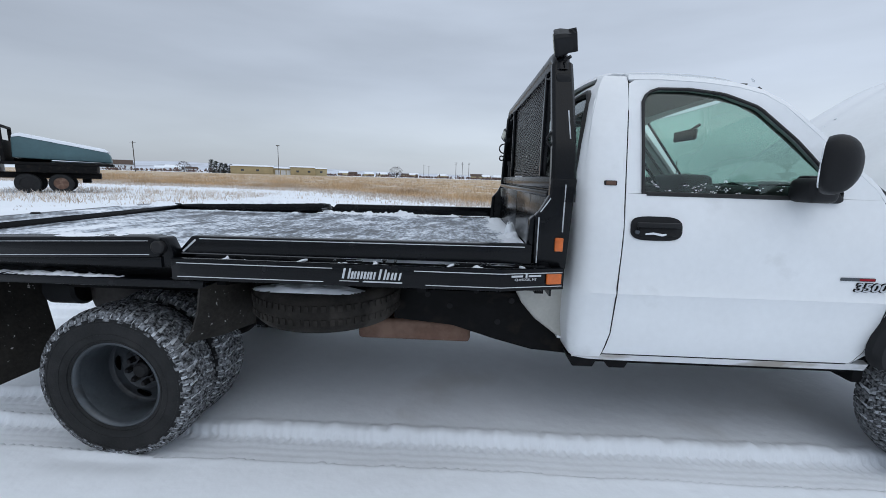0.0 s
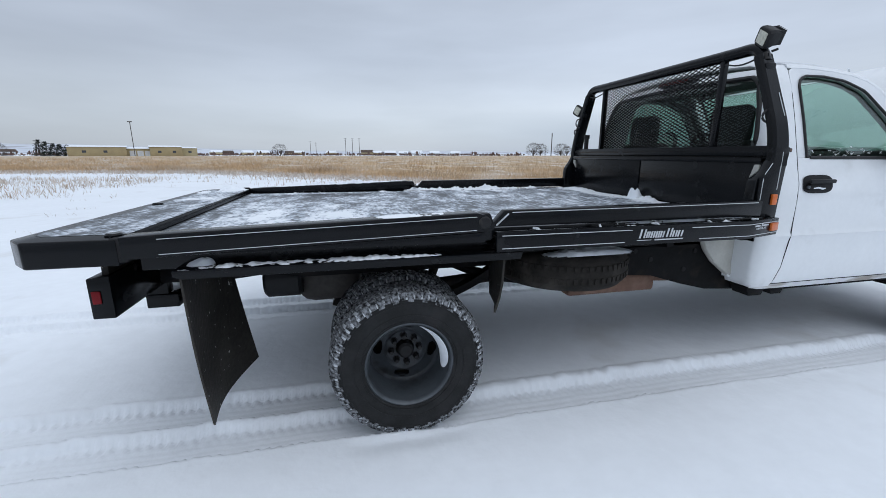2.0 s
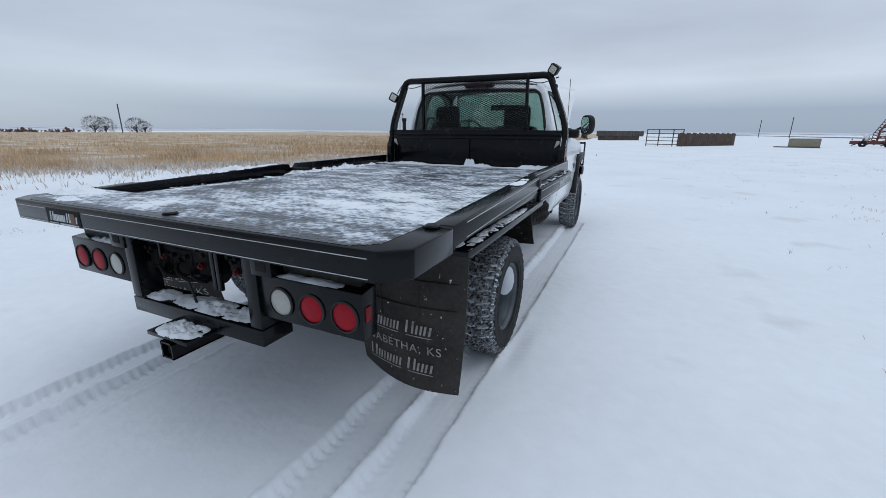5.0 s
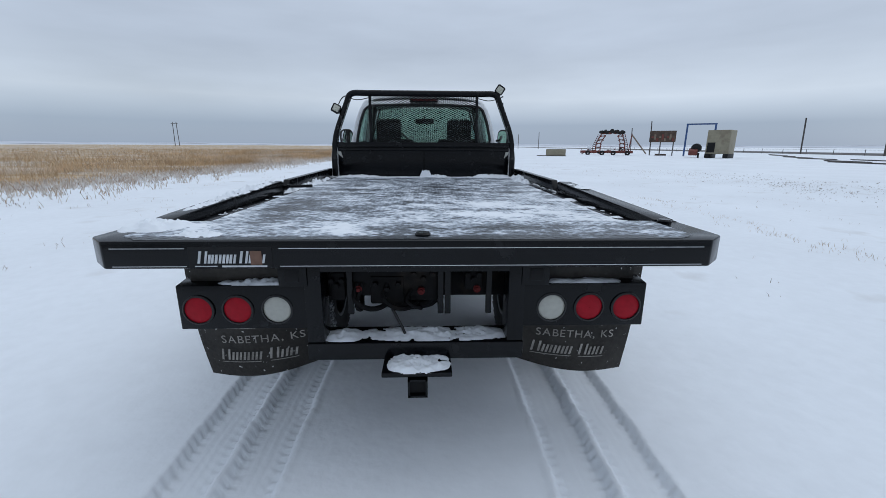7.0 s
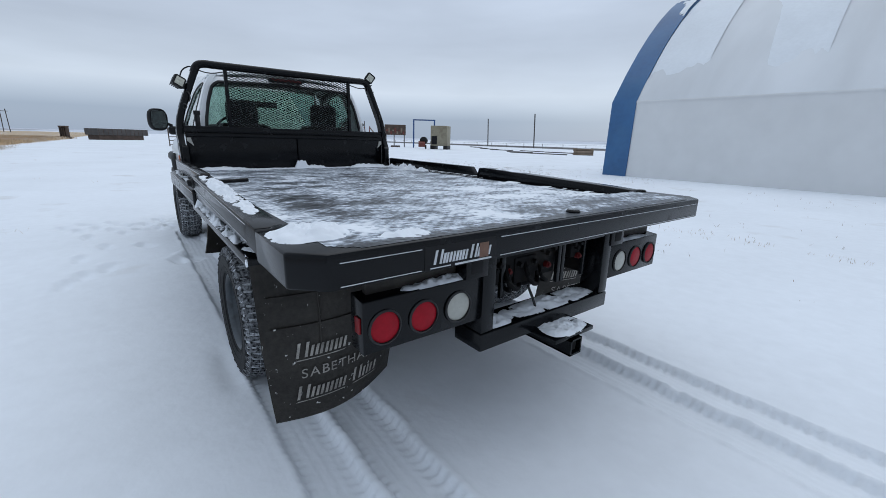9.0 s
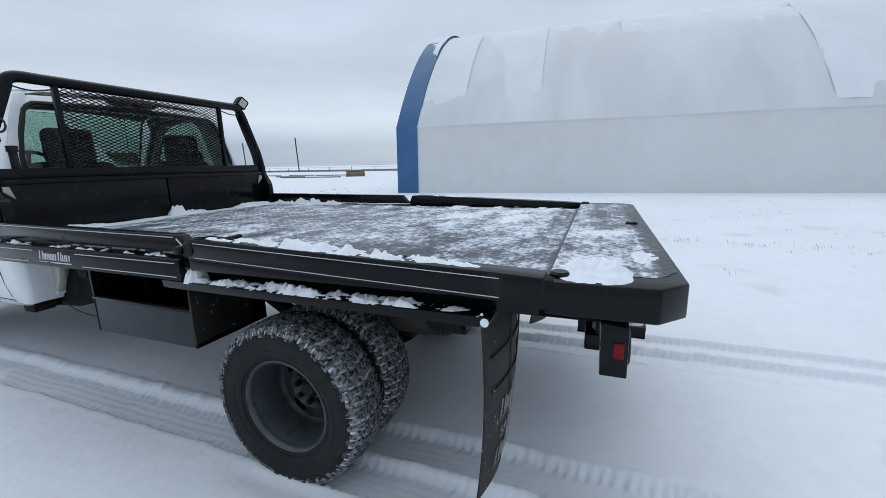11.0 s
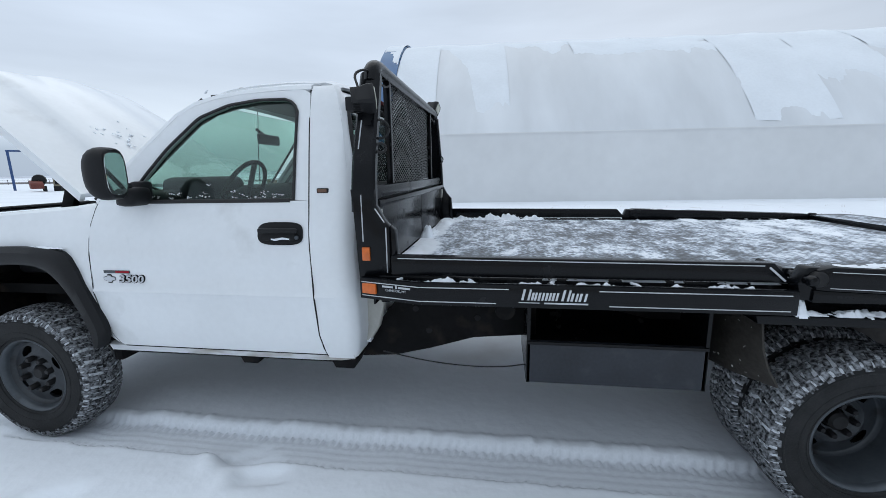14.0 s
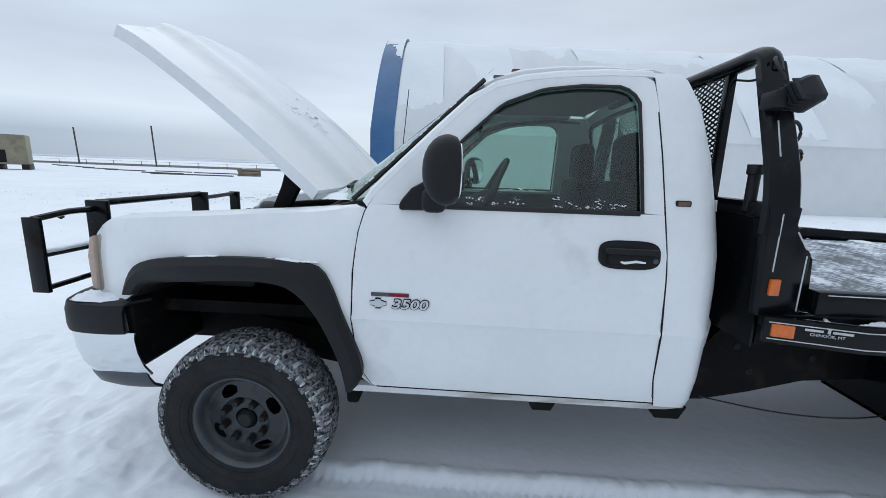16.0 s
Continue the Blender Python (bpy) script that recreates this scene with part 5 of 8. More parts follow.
    for base in (0.515, 0.315):
        c0 = s * 0.82
        slim = [(q, q - 0.011, 0, tall) for a, b, tall in ((0.21, 0.165, 0.066), (0.156, 0.125, 0.048), (0.117, 0.085, 0.048), (0.077, 0.045, 0.048), (0.037, 0.005, 0.048), (-0.035, -0.078, 0.066), (-0.087, -0.120, 0.048), (-0.129, -0.165, 0.048)) for q in (a, b + 0.011)]
        for a, b, low, tall in slim + [(0.215, 0.01, -0.014, -0.010), (-0.035, -0.165, -0.014, -0.010)]:
            bm = bmesh.new()
            cols = [a + (b - a) * q / 6 for q in range(7)]
            prism([(c0 + y, base + low) for y in cols] + [(c0 + y - 0.010, base + tall) for y in cols[::-1]], "x", fx - 0.001, fx + 0.001, into=bm)
            bmesh.ops.triangulate(bm, faces=bm.faces)
            part("flap_mark", on_flap(bm, 0.007), M["lettering"], flapo, "worn pale bar of a maker's mark")
    # tail lamp box with three round lamps and a side lamp; it hangs from the tail
    SHIFT[0] = pose(0.030, 0, 0.026)
    tb = part("tail_lamp_box", flip(prism([(-1.388, 0.662), (-1.388, 0.845), (-1.3, 0.855), (-1.3, 0.662)], "y", 0.43, 0.935, 0.005), s), M["black"], truck, "black tail lamp box")
    for y, mt, lab in ((0.857, "red", "round red tail lamp"), (0.704, "red", "round red tail lamp"), (0.55, "clear_lens", "round white reversing lamp")):
        rmv = pose(-1.388, s * y, 0.745, 0, 0, 90)
        bm = lathe([(0.062, 0.001), (0.062, 0.006), (0.055, 0.009), (0.054, 0.0)], 32, None, rmv)
        part("lamp_grommet", bm, M["trim"], tb)
        bm = lathe([(0.0005, 0.009), (0.02, 0.0085), (0.045, 0.006), (0.054, 0.002), (0.054, -0.002)], 32, None, rmv)
        part("tail_lamp", bm, M[mt], tb, lab)
    part("side_lamp", flip(box((-1.375, 0.934, 0.732), (-1.34, 0.942, 0.79), 0.004), s), M["side_red"], tb, "dark red side lamp")
    part("box_hanger", flip(box((-1.342, 0.46, 0.84), (-1.314, 0.90, 0.95), 0.004), s), M["flap"], truck)
    # uprights of the rear frame, with square pockets
    part("rear_upright", flip(prism([(0.37, 0.603), (0.437, 0.603), (0.437, 0.93), (0.37, 0.93)], "x", -1.399, -1.286, 0.004), s), M["black"], truck)
    part("pocket_frame", flip(box((-1.406, 0.42, 0.845), (-1.342, 0.53, 0.93), 0.004), s), M["black"], truck)
    part("pocket_hole", flip(box((-1.409, 0.45, 0.865), (-1.397, 0.505, 0.915), 0.003), s), M["gap"], truck)
    SHIFT[0] = Matrix.Identity(4)
# rear step frame and hitch
SHIFT[0] = pose(0.030, 0, 0.026)
part("rear_step", prism([(-1.402, 0.525), (-1.24, 0.525), (-1.24, 0.60), (-1.402, 0.60)], "y", -0.44, 0.44, 0.005), M["black"], truck, "black rear step bar with snow along it")
part("hitch_step_plate", prism([(-1.531, -0.14), (-1.531, 0.13), (-1.379, 0.13), (-1.379, -0.14)], "z", 0.52, 0.54, 0.003), M["black"], truck, "small black step plate over the hitch")
part("hitch_step_web", prism([(-1.527, 0.52), (-1.379, 0.52), (-1.379, 0.44)], "y", -0.01, 0.0, 0.0), M["black"], truck)
bm = bmesh.new()
for a, b in (((-1.54, -0.046, 0.438), (-1.194, -0.038, 0.515)), ((-1.54, 0.022, 0.438), (-1.194, 0.030, 0.515)), ((-1.54, -0.046, 0.438), (-1.194, 0.03, 0.446)), ((-1.54, -0.046, 0.507), (-1.194, 0.03, 0.515))):
    box(a, b, into=bm)
part("hitch_receiver", bm, M["black"], truck, "black square hitch receiver")
# dark block set in the open tube stands for the shade inside it
part("receiver_shade_block", box((-1.517, -0.04, 0.444), (-1.499, 0.024, 0.509)), M["gap"], truck)
# hydraulics seen inside the rear frame
SHIFT[0] = Matrix.Identity(4)
part("front_bulkhead", box((2.0, -0.66, 0.74), (2.04, 0.66, 0.985)), M["chassis"], truck)
for s, side in SIDES:
    part("front_bulkhead", flip(box((2.0, 0.662, 0.895), (2.04, 0.98, 0.985)), s), M["chassis"], truck)
part("bed_front_plate", box((2.063, -1.0, 0.89), (2.072, 1.0, 1.05)), M["black"], truck)
SHIFT[0] = pose(0.030, 0, 0.026)
part("rear_bulkhead", box((-1.16, -0.38, 0.715), (-1.12, 0.38, 0.94)), M["chassis"], truck)
part("valve_plate", box((-1.323, -0.05, 0.775), (-1.305, 0.36, 0.93), 0.004), M["chassis"], truck)
part("upper_rear_beam", box((-1.397, -0.44, 0.90), (-1.286, 0.44, 0.948), 0.004), M["black"], truck)
for y in (0.235, -0.02, -0.25):
    part("coupler", lathe([(0.0005, 0.03), (0.008, 0.03), (0.010, 0.02), (0.015, 0.02), (0.015, 0)], 16, None, pose(-1.323, y, 0.80 + 0.15 * (y + 0.02) ** 2, 0, 0, 90)), M["dull_red"], truck, "red dust cap on a hydraulic coupler")
for y in (0.27, -0.10, -0.13, -0.30):
    part("post", box((-1.342, y - 0.012, 0.70), (-1.323, y + 0.012, 0.93), 0.003), M["black"], truck)
for k, y in enumerate((0.24, 0.12)):
    part("hydraulic_hose", tube(rounded([(-1.323, y, 0.83), (-1.365, y + 0.02, 0.77), (-1.35, y - 0.06, 0.715), (-1.286, y - 0.14, 0.74), (-1.194, y - 0.1, 0.8)], 2), 0.011, 7), M["chassis"], truck)
for k, (y0, y1, z0, z1, x) in enumerate(((0.05, 0.19, 0.74, 0.86, -1.31), (-0.09, 0.03, 0.75, 0.90, -1.30), (-0.27, -0.20, 0.80, 0.90, -1.31), (0.29, 0.35, 0.76, 0.88, -1.32))):
    vb = part("valve_block", box((x - 0.02, y0, z0), (x + 0.05, y1, z1), 0.008), M["chassis"], truck, "greasy hydraulic valve block")
    for q in range(3):
        part("fitting", lathe([(0.0005, 0.02), (0.010, 0.02), (0.013, 0.0)], 8, None, pose(x - 0.02, y0 + (y1 - y0) * (q + 0.5) / 3, z1 - 0.03 - 0.02 * (q % 2), 0, 0, 90)), M["chassis"], vb)
for k in range(2):
    y = 0.02 + 0.20 * k
    part("hydraulic_hose", tube(rounded([(-1.325, y, 0.80 + 0.03 * (k % 3)), (-1.36, y + 0.03, 0.76 - 0.02 * (k % 2)), (-1.34, y + 0.06 * ((k % 3) - 1), 0.715), (-1.25, y + 0.02, 0.73 + 0.02 * (k % 2)), (-1.18, y, 0.84)], 2), 0.008 + 0.002 * (k % 2), 7), M["chassis"], truck)
part("hose_wrap", tube(rounded([(-1.24, 0.16, 0.74), (-1.25, 0.10, 0.71), (-1.25, 0.0, 0.70), (-1.25, -0.06, 0.72), (-1.24, -0.08, 0.78)], 2), 0.02, 8), M["chassis"], truck, "black hose bundle")
part("wire_bundle", tube(rounded([(-1.333, 0.1, 0.72), (-1.342, 0.05, 0.62), (-1.342, 0.03, 0.55), (-1.379, 0.0, 0.53)], 2), 0.006, 6), M["trim"], truck)

SHIFT[0] = Matrix.Identity(4)

# tool box on the left side, open at the top half
tbx = part("tool_box", box((0.595, 0.975, 0.535), (1.362, 1.0, 0.735), 0.004), M["tray"], truck, "black steel tool tray with an open front")
part("box_floor", box((0.595, 0.55, 0.535), (1.362, 0.976, 0.55)), M["black"], tbx)
part("box_back", box((0.595, 0.54, 0.535), (1.362, 0.555, 0.93)), M["black"], tbx)
for x in (0.595, 1.347):
    part("box_side", box((x, 0.55, 0.535), (x + 0.015, 1.0, 0.93)), M["black"], tbx)
part("box_top", box((0.595, 0.55, 0.91), (1.362, 1.0, 0.925)), M["black"], tbx)
part("box_lip", box((0.595, 1.0, 0.722), (1.362, 1.006, 0.737), 0.002), M["black"], tbx)
part("filler_cap", lathe([(0.0005, 0.05), (0.045, 0.05), (0.05, 0.0)], 20, None, pose(1.46, 0.93, 0.87)), M["chassis"], truck)

# spare tyre lying flat under the right rail
sm = pose(0.95, -0.74, 0.785, 90, 0, 30)
bm = lathe([(0.205, -0.07), (0.25, -0.098), (0.31, -0.10), (0.35, -0.088), (0.372, -0.062), (0.381, -0.02), (0.381, 0.02), (0.372, 0.062), (0.35, 0.088), (0.31, 0.10), (0.25, 0.098), (0.205, 0.07)], 64)
bm.transform(sm)
spare = part("spare_tyre", bm, M["worn_rubber"], truck, "worn spare tyre lying flat, snow on top")
bm = bmesh.new()
bm2 = bmesh.new()
for k in range(64):
    a = 2 * math.pi * k / 64
    for y, into in ((-0.045, bm), (0.02, bm2)):
        box((0.378, y, -0.011), (0.385, y + 0.03, 0.011), 0, pose(0, 0, 0, 0, math.degrees(a), 0), into=into)
for b in (bm, bm2):
    b.transform(sm)
    part("spare_tread", b, M["worn_rubber"], spare, smooth=False)
part("spare_rim", lathe([(0.214, 0.08), (0.195, 0.05), (0.19, -0.02), (0.12, 0.0), (0.0005, 0.0)], 40, None, sm), M["rim"], spare)
part("spare_bracket", box((0.5, -1.0, 0.90), (1.4, -0.5, 0.925), 0.004), M["chassis"], truck)

# ---------------------------------------------------------------- the truck: headache rack
def strap(path, hx, hn, x=2.077):
    """A flat-sided upright along (y, z) points, hx half wide along the truck, hn half thick, edges eased."""
    bm = bmesh.new()
    rings = []
    pts = [Vector((0, y, z)) for y, z in path]
    for i, p in enumerate(pts):
        d = (pts[min(i + 1, len(pts) - 1)] - pts[max(i - 1, 0)]).normalized()
        n = Vector((0, d.z, -d.y))
        w = hx[0] + (hx[1] - hx[0]) * i / (len(pts) - 1)
        e = 0.012
        rings.append([bm.verts.new(Vector((x, 0, 0)) + p + Vector((a, 0, 0)) + b * n) for a, b in ((w, hn - e), (w - e, hn), (e - w, hn), (-w, hn - e), (-w, e - hn), (e - w, -hn), (w - e, -hn), (w, e - hn))])
    for a, b in zip(rings, rings[1:]):
        for k in range(8):
            bm.faces.new((a[k], a[(k + 1) % 8], b[(k + 1) % 8], b[k]))
    bm.faces.new(rings[0])
    bm.faces.new(rings[-1])
    return bm


BAR = [(0.872, 1.90), (0.845, 1.965), (0.79, 1.985), (0.70, 1.982), (0.5, 1.982), (0, 1.982)]
rack = part("rack_top_bar", tube(rounded([(2.075, y, z) for y, z in BAR] + [(2.075, -y, z) for y, z in BAR[-2::-1]], 2), 0.034, 14, flat=1.15), M["black"], truck, "black steel headache rack behind the cab")
for s, side in SIDES:
    post = part("rack_post", flip(prism([(1.965, 1.035), (2.112, 1.035), (2.125, 1.34), (2.133, 1.43), (2.024, 1.43), (2.028, 1.37), (1.988, 1.295), (1.965, 1.27)], "y", 1.015, 1.065, 0.006), s), M["black"], rack, "black rack post with pinstripes")
    part("post_upper", flip(strap([(p.x, p.y) for p in rounded([(1.040, 1.33, 0), (1.038, 1.42, 0), (1.012, 1.55, 0), (0.955, 1.69, 0), (0.895, 1.84, 0), (0.856, 1.935, 0)], 2)], (0.057, 0.046), 0.027), s), M["black"], post)
    for x0, z0, x1, z1, yy in ((2.085, 1.20, 2.085, 1.405, 1.0655), (1.98, 1.06, 1.98, 1.262, 1.0655), (1.985, 1.285, 2.025, 1.345, 1.0655)):
        part("pinstripe", flip(tube([(x0, yy, z0), (x1, yy, z1)], 0.0028, 4), s), M["stripe"], post)
    part("pinstripe", flip(tube([(2.10, 1.022, 1.60), (2.095, 0.972, 1.725)], 0.003, 4), s), M["stripe"], post)
    part("rack_marker", flip(box((2.055, 1.06, 1.115), (2.091, 1.076, 1.175), 0.004), s), M["amber"], post, "orange reflector")
    part("gusset", flip(prism([(1.93, 1.05), (1.965, 1.05), (1.965, 1.27), (1.945, 1.25)], "y", 1.0, 1.05, 0.003), s), M["black"], rack)
    part("mesh_upright", box((2.055, s * 0.60, 1.42), (2.09, s * 0.63, 1.965), 0.003), M["black"], rack)
    # looped cables on the posts
    for z, r, out in (((1.688, 0.040, 0.022), (1.605, 0.020, 0.034)) if s > 0 else ((1.60, 0.034, 0.0),)):
        loop = [(2.045 - out - r * math.cos(a), s * (1.045 - (z - 1.45) * 0.42 - 0.012 * math.cos(a)), z + r * math.sin(a)) for a in [2 * math.pi * k / 20 for k in range(20)]]
        part("cable_loop", tube(loop, 0.006, 6, True), M["trim"], rack)
    part("lamp_cable", tube(rounded([(2.06, s * 0.86, 1.93), (2.05, s * 0.75, 1.90), (2.06, s * 0.63, 1.93)], 2), 0.005, 6), M["trim"], rack)
part("rack_cross_bar", box((2.04, -1.02, 1.38), (2.10, 1.02, 1.44), 0.008), M["black"], rack)
for y0, y1 in ((-1.0, -0.006), (0.006, 1.0)):
    part("headboard_plate", box((2.03, y0, 1.055), (2.045, y1, 1.372), 0.004), M["black"], rack, "black steel headboard plate")
part("headboard_back", box((2.06, -1.0, 1.05), (2.07, 1.0, 1.38)), M["black"], rack)
part("headboard_fold", box((2.018, -1.0, 1.345), (2.035, 1.0, 1.374), 0.004), M["black"], rack)
part("bent_tab", prism([(0.945, 1.26), (0.995, 1.305), (0.995, 1.335), (0.965, 1.335)], "x", 2.02, 2.03), M["primer"], rack)
part("bent_tab", prism([(-0.945, 1.26), (-0.995, 1.305), (-0.995, 1.335), (-0.965, 1.335)], "x", 2.02, 2.03), M["primer"], rack)
part("rack_pin", lathe([(0.0005, 0.175), (0.028, 0.175), (0.028, 0.14), (0.021, 0.135), (0.021, 0)], 16, None, pose(2.085, 0.885, 1.40, 90)), M["hub"], rack, "steel pin standing in the rack")
# expanded-metal mesh: two families of slanted strands
bm = bmesh.new()
Y0, Y1, ZA, ZB = -0.605, 0.605, 1.445, 1.955
pitch, rise = 0.050, 0.46
for fam in (1, -1):
    k = -40
    c = Y0 - (ZB - ZA) / rise - 0.1
    while c < Y1 + (ZB - ZA) / rise + 0.1:
        pts = []
        # strand: y = c + fam * (z - ZA) / rise
        za, zb = ZA, ZB
        ya, yb = c, c + fam * (zb - za) / rise
        if fam > 0:
            if ya < Y0:
                za, ya = ZA + (Y0 - c) * rise, Y0
            if yb > Y1:
                zb, yb = ZA + (Y1 - c) * rise, Y1
        else:
            if ya > Y1:
                za, ya = ZA + (c - Y1) * rise, Y1
            if yb < Y0:
                zb, yb = ZA + (c - Y0) * rise, Y0
        if zb > za + 0.004:
            d = Vector((0, yb - ya, zb - za)).normalized()
            w = Vector((0, -d.z, d.y)) * 0.0027
            o = Vector((0.003 * fam, 0, 0))
            p, q = Vector((2.076, ya, za)), Vector((2.076, yb, zb))
            vs = [bm.verts.new(v) for v in (p - w - o, p + w - o, q + w - o, q - w - o, p - w + o, p + w + o, q + w + o, q - w + o)]
            for f in ((0, 1, 2, 3), (4, 5, 6, 7), (0, 1, 5, 4), (2, 3, 7, 6), (0, 3, 7, 4), (1, 2, 6, 5)):
                bm.faces.new([vs[i] for i in f])
        c += pitch
part("mesh_panel", bm, M["black"], rack, "black expanded-metal mesh", smooth=False)


def work_light(at, turn, s):
    m = pose(*at, *turn)
    bm = bmesh.new()
    rings = [[bm.verts.new((x, a * h, b * h)) for a, b in ((-0.75, -1), (0.75, -1), (1, -0.75), (1, 0.75), (0.75, 1), (-0.75, 1), (-1, 0.75), (-1, -0.75))] for x, h in ((-0.040, 0.046), (-0.036, 0.049), (-0.012, 0.049), (0.010, 0.044), (0.052, 0.030))]
    for a, b in zip(rings, rings[1:]):
        for k in range(8):
            bm.faces.new((a[k], a[(k + 1) % 8], b[(k + 1) % 8], b[k]))
    bm.faces.new(rings[0])
    bm.faces.new(rings[-1])
    bm.transform(m)
    lamp = part("work_light", bm, M["plastic"], truck, "black cube work light on a bracket")
    part("light_lens", box((-0.045, -0.034, -0.034), (-0.039, 0.034, 0.034), 0.003, m), M["tin_lens"], lamp, "pale square lens")
    for k in range(5):
        y = -0.032 + 0.016 * k
        part("cooling_fin", box((0.008, y - 0.002, -0.040), (0.058, y + 0.002, 0.040), 0.001, m), M["plastic"], lamp)
    return lamp


part_lamp_r = work_light((2.072, -0.880, 2.030), (35, -8, -14), -1)
part("light_bracket", tube([(2.07, -0.865, 1.985), (2.08, -0.85, 1.93), (2.07, -0.90, 1.87)], 0.014, 8), M["plastic"], part_lamp_r)
part("bracket_clamp", box((2.045, -0.92, 1.85), (2.11, -0.865, 1.89), 0.008), M["plastic"], part_lamp_r)
part("bracket_bolt", tube([(2.08, -0.90, 1.95), (2.10, -0.92, 1.96)], 0.007, 6), M["hub"], part_lamp_r)
part_lamp_l = work_light((2.062, 1.005, 1.808), (28, 6, 18), 1)
part("light_bracket", tube([(2.07, 0.985, 1.79), (2.07, 0.95, 1.77), (2.075, 0.92, 1.80)], 0.014, 8), M["plastic"], part_lamp_l)
part("bracket_clamp", box((2.09, 0.94, 1.76), (2.15, 1.02, 1.82), 0.008), M["plastic"], part_lamp_l)
part("lamp_wire", tube(rounded([(2.10, 0.98, 1.86), (2.13, 0.95, 1.93), (2.08, 0.88, 1.96), (2.06, 0.86, 1.90)], 2), 0.006, 6), M["trim"], part_lamp_l)


# ---------------------------------------------------------------- ground: one sheet of snow with wheel tracks
SNOW_Z = 0.045


def spread(lo, hi, step, far, grow=1.16):
    core = list(np.arange(lo, hi + step / 2, step))
    a, d = [lo], step
    while a[-1] > -far:
        d *= grow
        a.append(a[-1] - d)
    b, d = [hi], step
    while b[-1] < far:
        d *= grow
        b.append(b[-1] + d)
    return np.array(a[:0:-1] + core + b[1:])


gx = spread(-8.0, 6.7, 0.0125, 3200)
band_y = list(np.arange(0.48, 1.23, 0.0135))
mid_y = [-v for v in band_y[::-1]] + list(np.arange(-0.44, 0.47, 0.035)) + band_y + list(np.arange(1.26, 2.5, 0.03))
out_y = spread(-1.25, 2.5, 0.03, 3200)
gy = np.array(sorted([v for v in out_y if v < -1.24 or v > 2.5] + mid_y))
X, Y = np.meshgrid(gx, gy, indexing="ij")
Z = np.full(X.shape, SNOW_Z)
near = (np.abs(X) < 60) & (np.abs(Y) < 60)
idx = np.argwhere(near)
for i, j in idx:
    x, y = gx[i], gy[j]
    Z[i, j] += 0.012 * noise.noise(Vector((x * 0.35, y * 0.35, 3.0))) + 0.004 * noise.noise(Vector((x * 2.2, y * 2.2, 7.0)))


def smooth(a, b, v):
    t = np.clip((v - a) / (b - a), 0, 1)
    return t * t * (3 - 2 * t)


def band(v, a, b, soft):
    return smooth(a - soft, a + soft, v) * (1 - smooth(b - soft, b + soft, v))


rng = np.random.default_rng(5)
rag = np.interp(gx, np.arange(-8, 7, 0.11), rng.normal(0, 0.008, len(np.arange(-8, 7, 0.11))))[:, None]
chunk = np.interp(gx, np.arange(-8, 7, 0.035), rng.normal(0, 0.006, len(np.arange(-8, 7, 0.035))))[:, None]
for s in (1, -1):
    V = s * Y + 0.7 * rag + 0.003 * np.tanh(3.0 * np.sin(2 * np.pi * (X + 1.2 * chunk) / 0.050)) * np.sign(s * Y - 0.93)
    f0, f1 = (0.79, 1.045) if s > 0 else (0.86, 1.095)
    fronttrack = band(V, f0, f1, 0.012) * band(X, 0.1, 4.25, 0.12)
    rear = (band(V, 0.59, 0.810, 0.010) + band(V, 0.862, 1.070, 0.010)) * (1 - smooth(-0.2, 0.25, X))
    pressed = np.clip(fronttrack + rear, 0, 1)
    # tread print: rows of lug blocks along both edges, fainter zigzag between
    blocks = np.zeros_like(X)
    for c, half, on in (((f0 + f1) / 2, 0.122, fronttrack), (0.700, 0.110, rear), (0.966, 0.104, rear)):
        T = (V - c) / half
        here = (np.abs(T) < 1.05) * on
        edge = smooth(0.56, 0.70, np.abs(T))
        lug = np.tanh(3.0 * np.sin(2 * np.pi * ((X + 1.2 * chunk) / 0.050 + 0.25 * np.sign(T)))) + 60.0 * chunk
        zig = 0.5 * np.cos(np.pi * T * 5.2) + 0.55 * band(np.abs(T + 0.42), -0.1, 0.10, 0.04) * np.sin(2 * np.pi * (X / 0.050 + 0.8 * np.abs(T)))
        blocks += here * (edge * np.where(T < 0, 0.0064, 0.0042) * lug + (1 - edge) * 0.0042 * zig)
    Z += pressed * -0.046 + blocks
    ridge = (0.25 * band(V, f1 + 0.015, f1 + 0.05, 0.022) + band(V, f0 - 0.07, f0 - 0.02, 0.022)) * band(X, 0.3, 4.1, 0.2) + (band(V, 0.555, 0.57, 0.018) + band(V, 0.828, 0.845, 0.013) + 0.3 * band(V, 1.09, 1.105, 0.018)) * (1 - smooth(-0.5, -0.25, X))
    Z += ridge * (0.011 + chunk) * (np.abs(X) < 9)
    Z += -0.024 * band(V, 1.09, 1.20, 0.07) * band(X, -0.28, 0.26, 0.12)
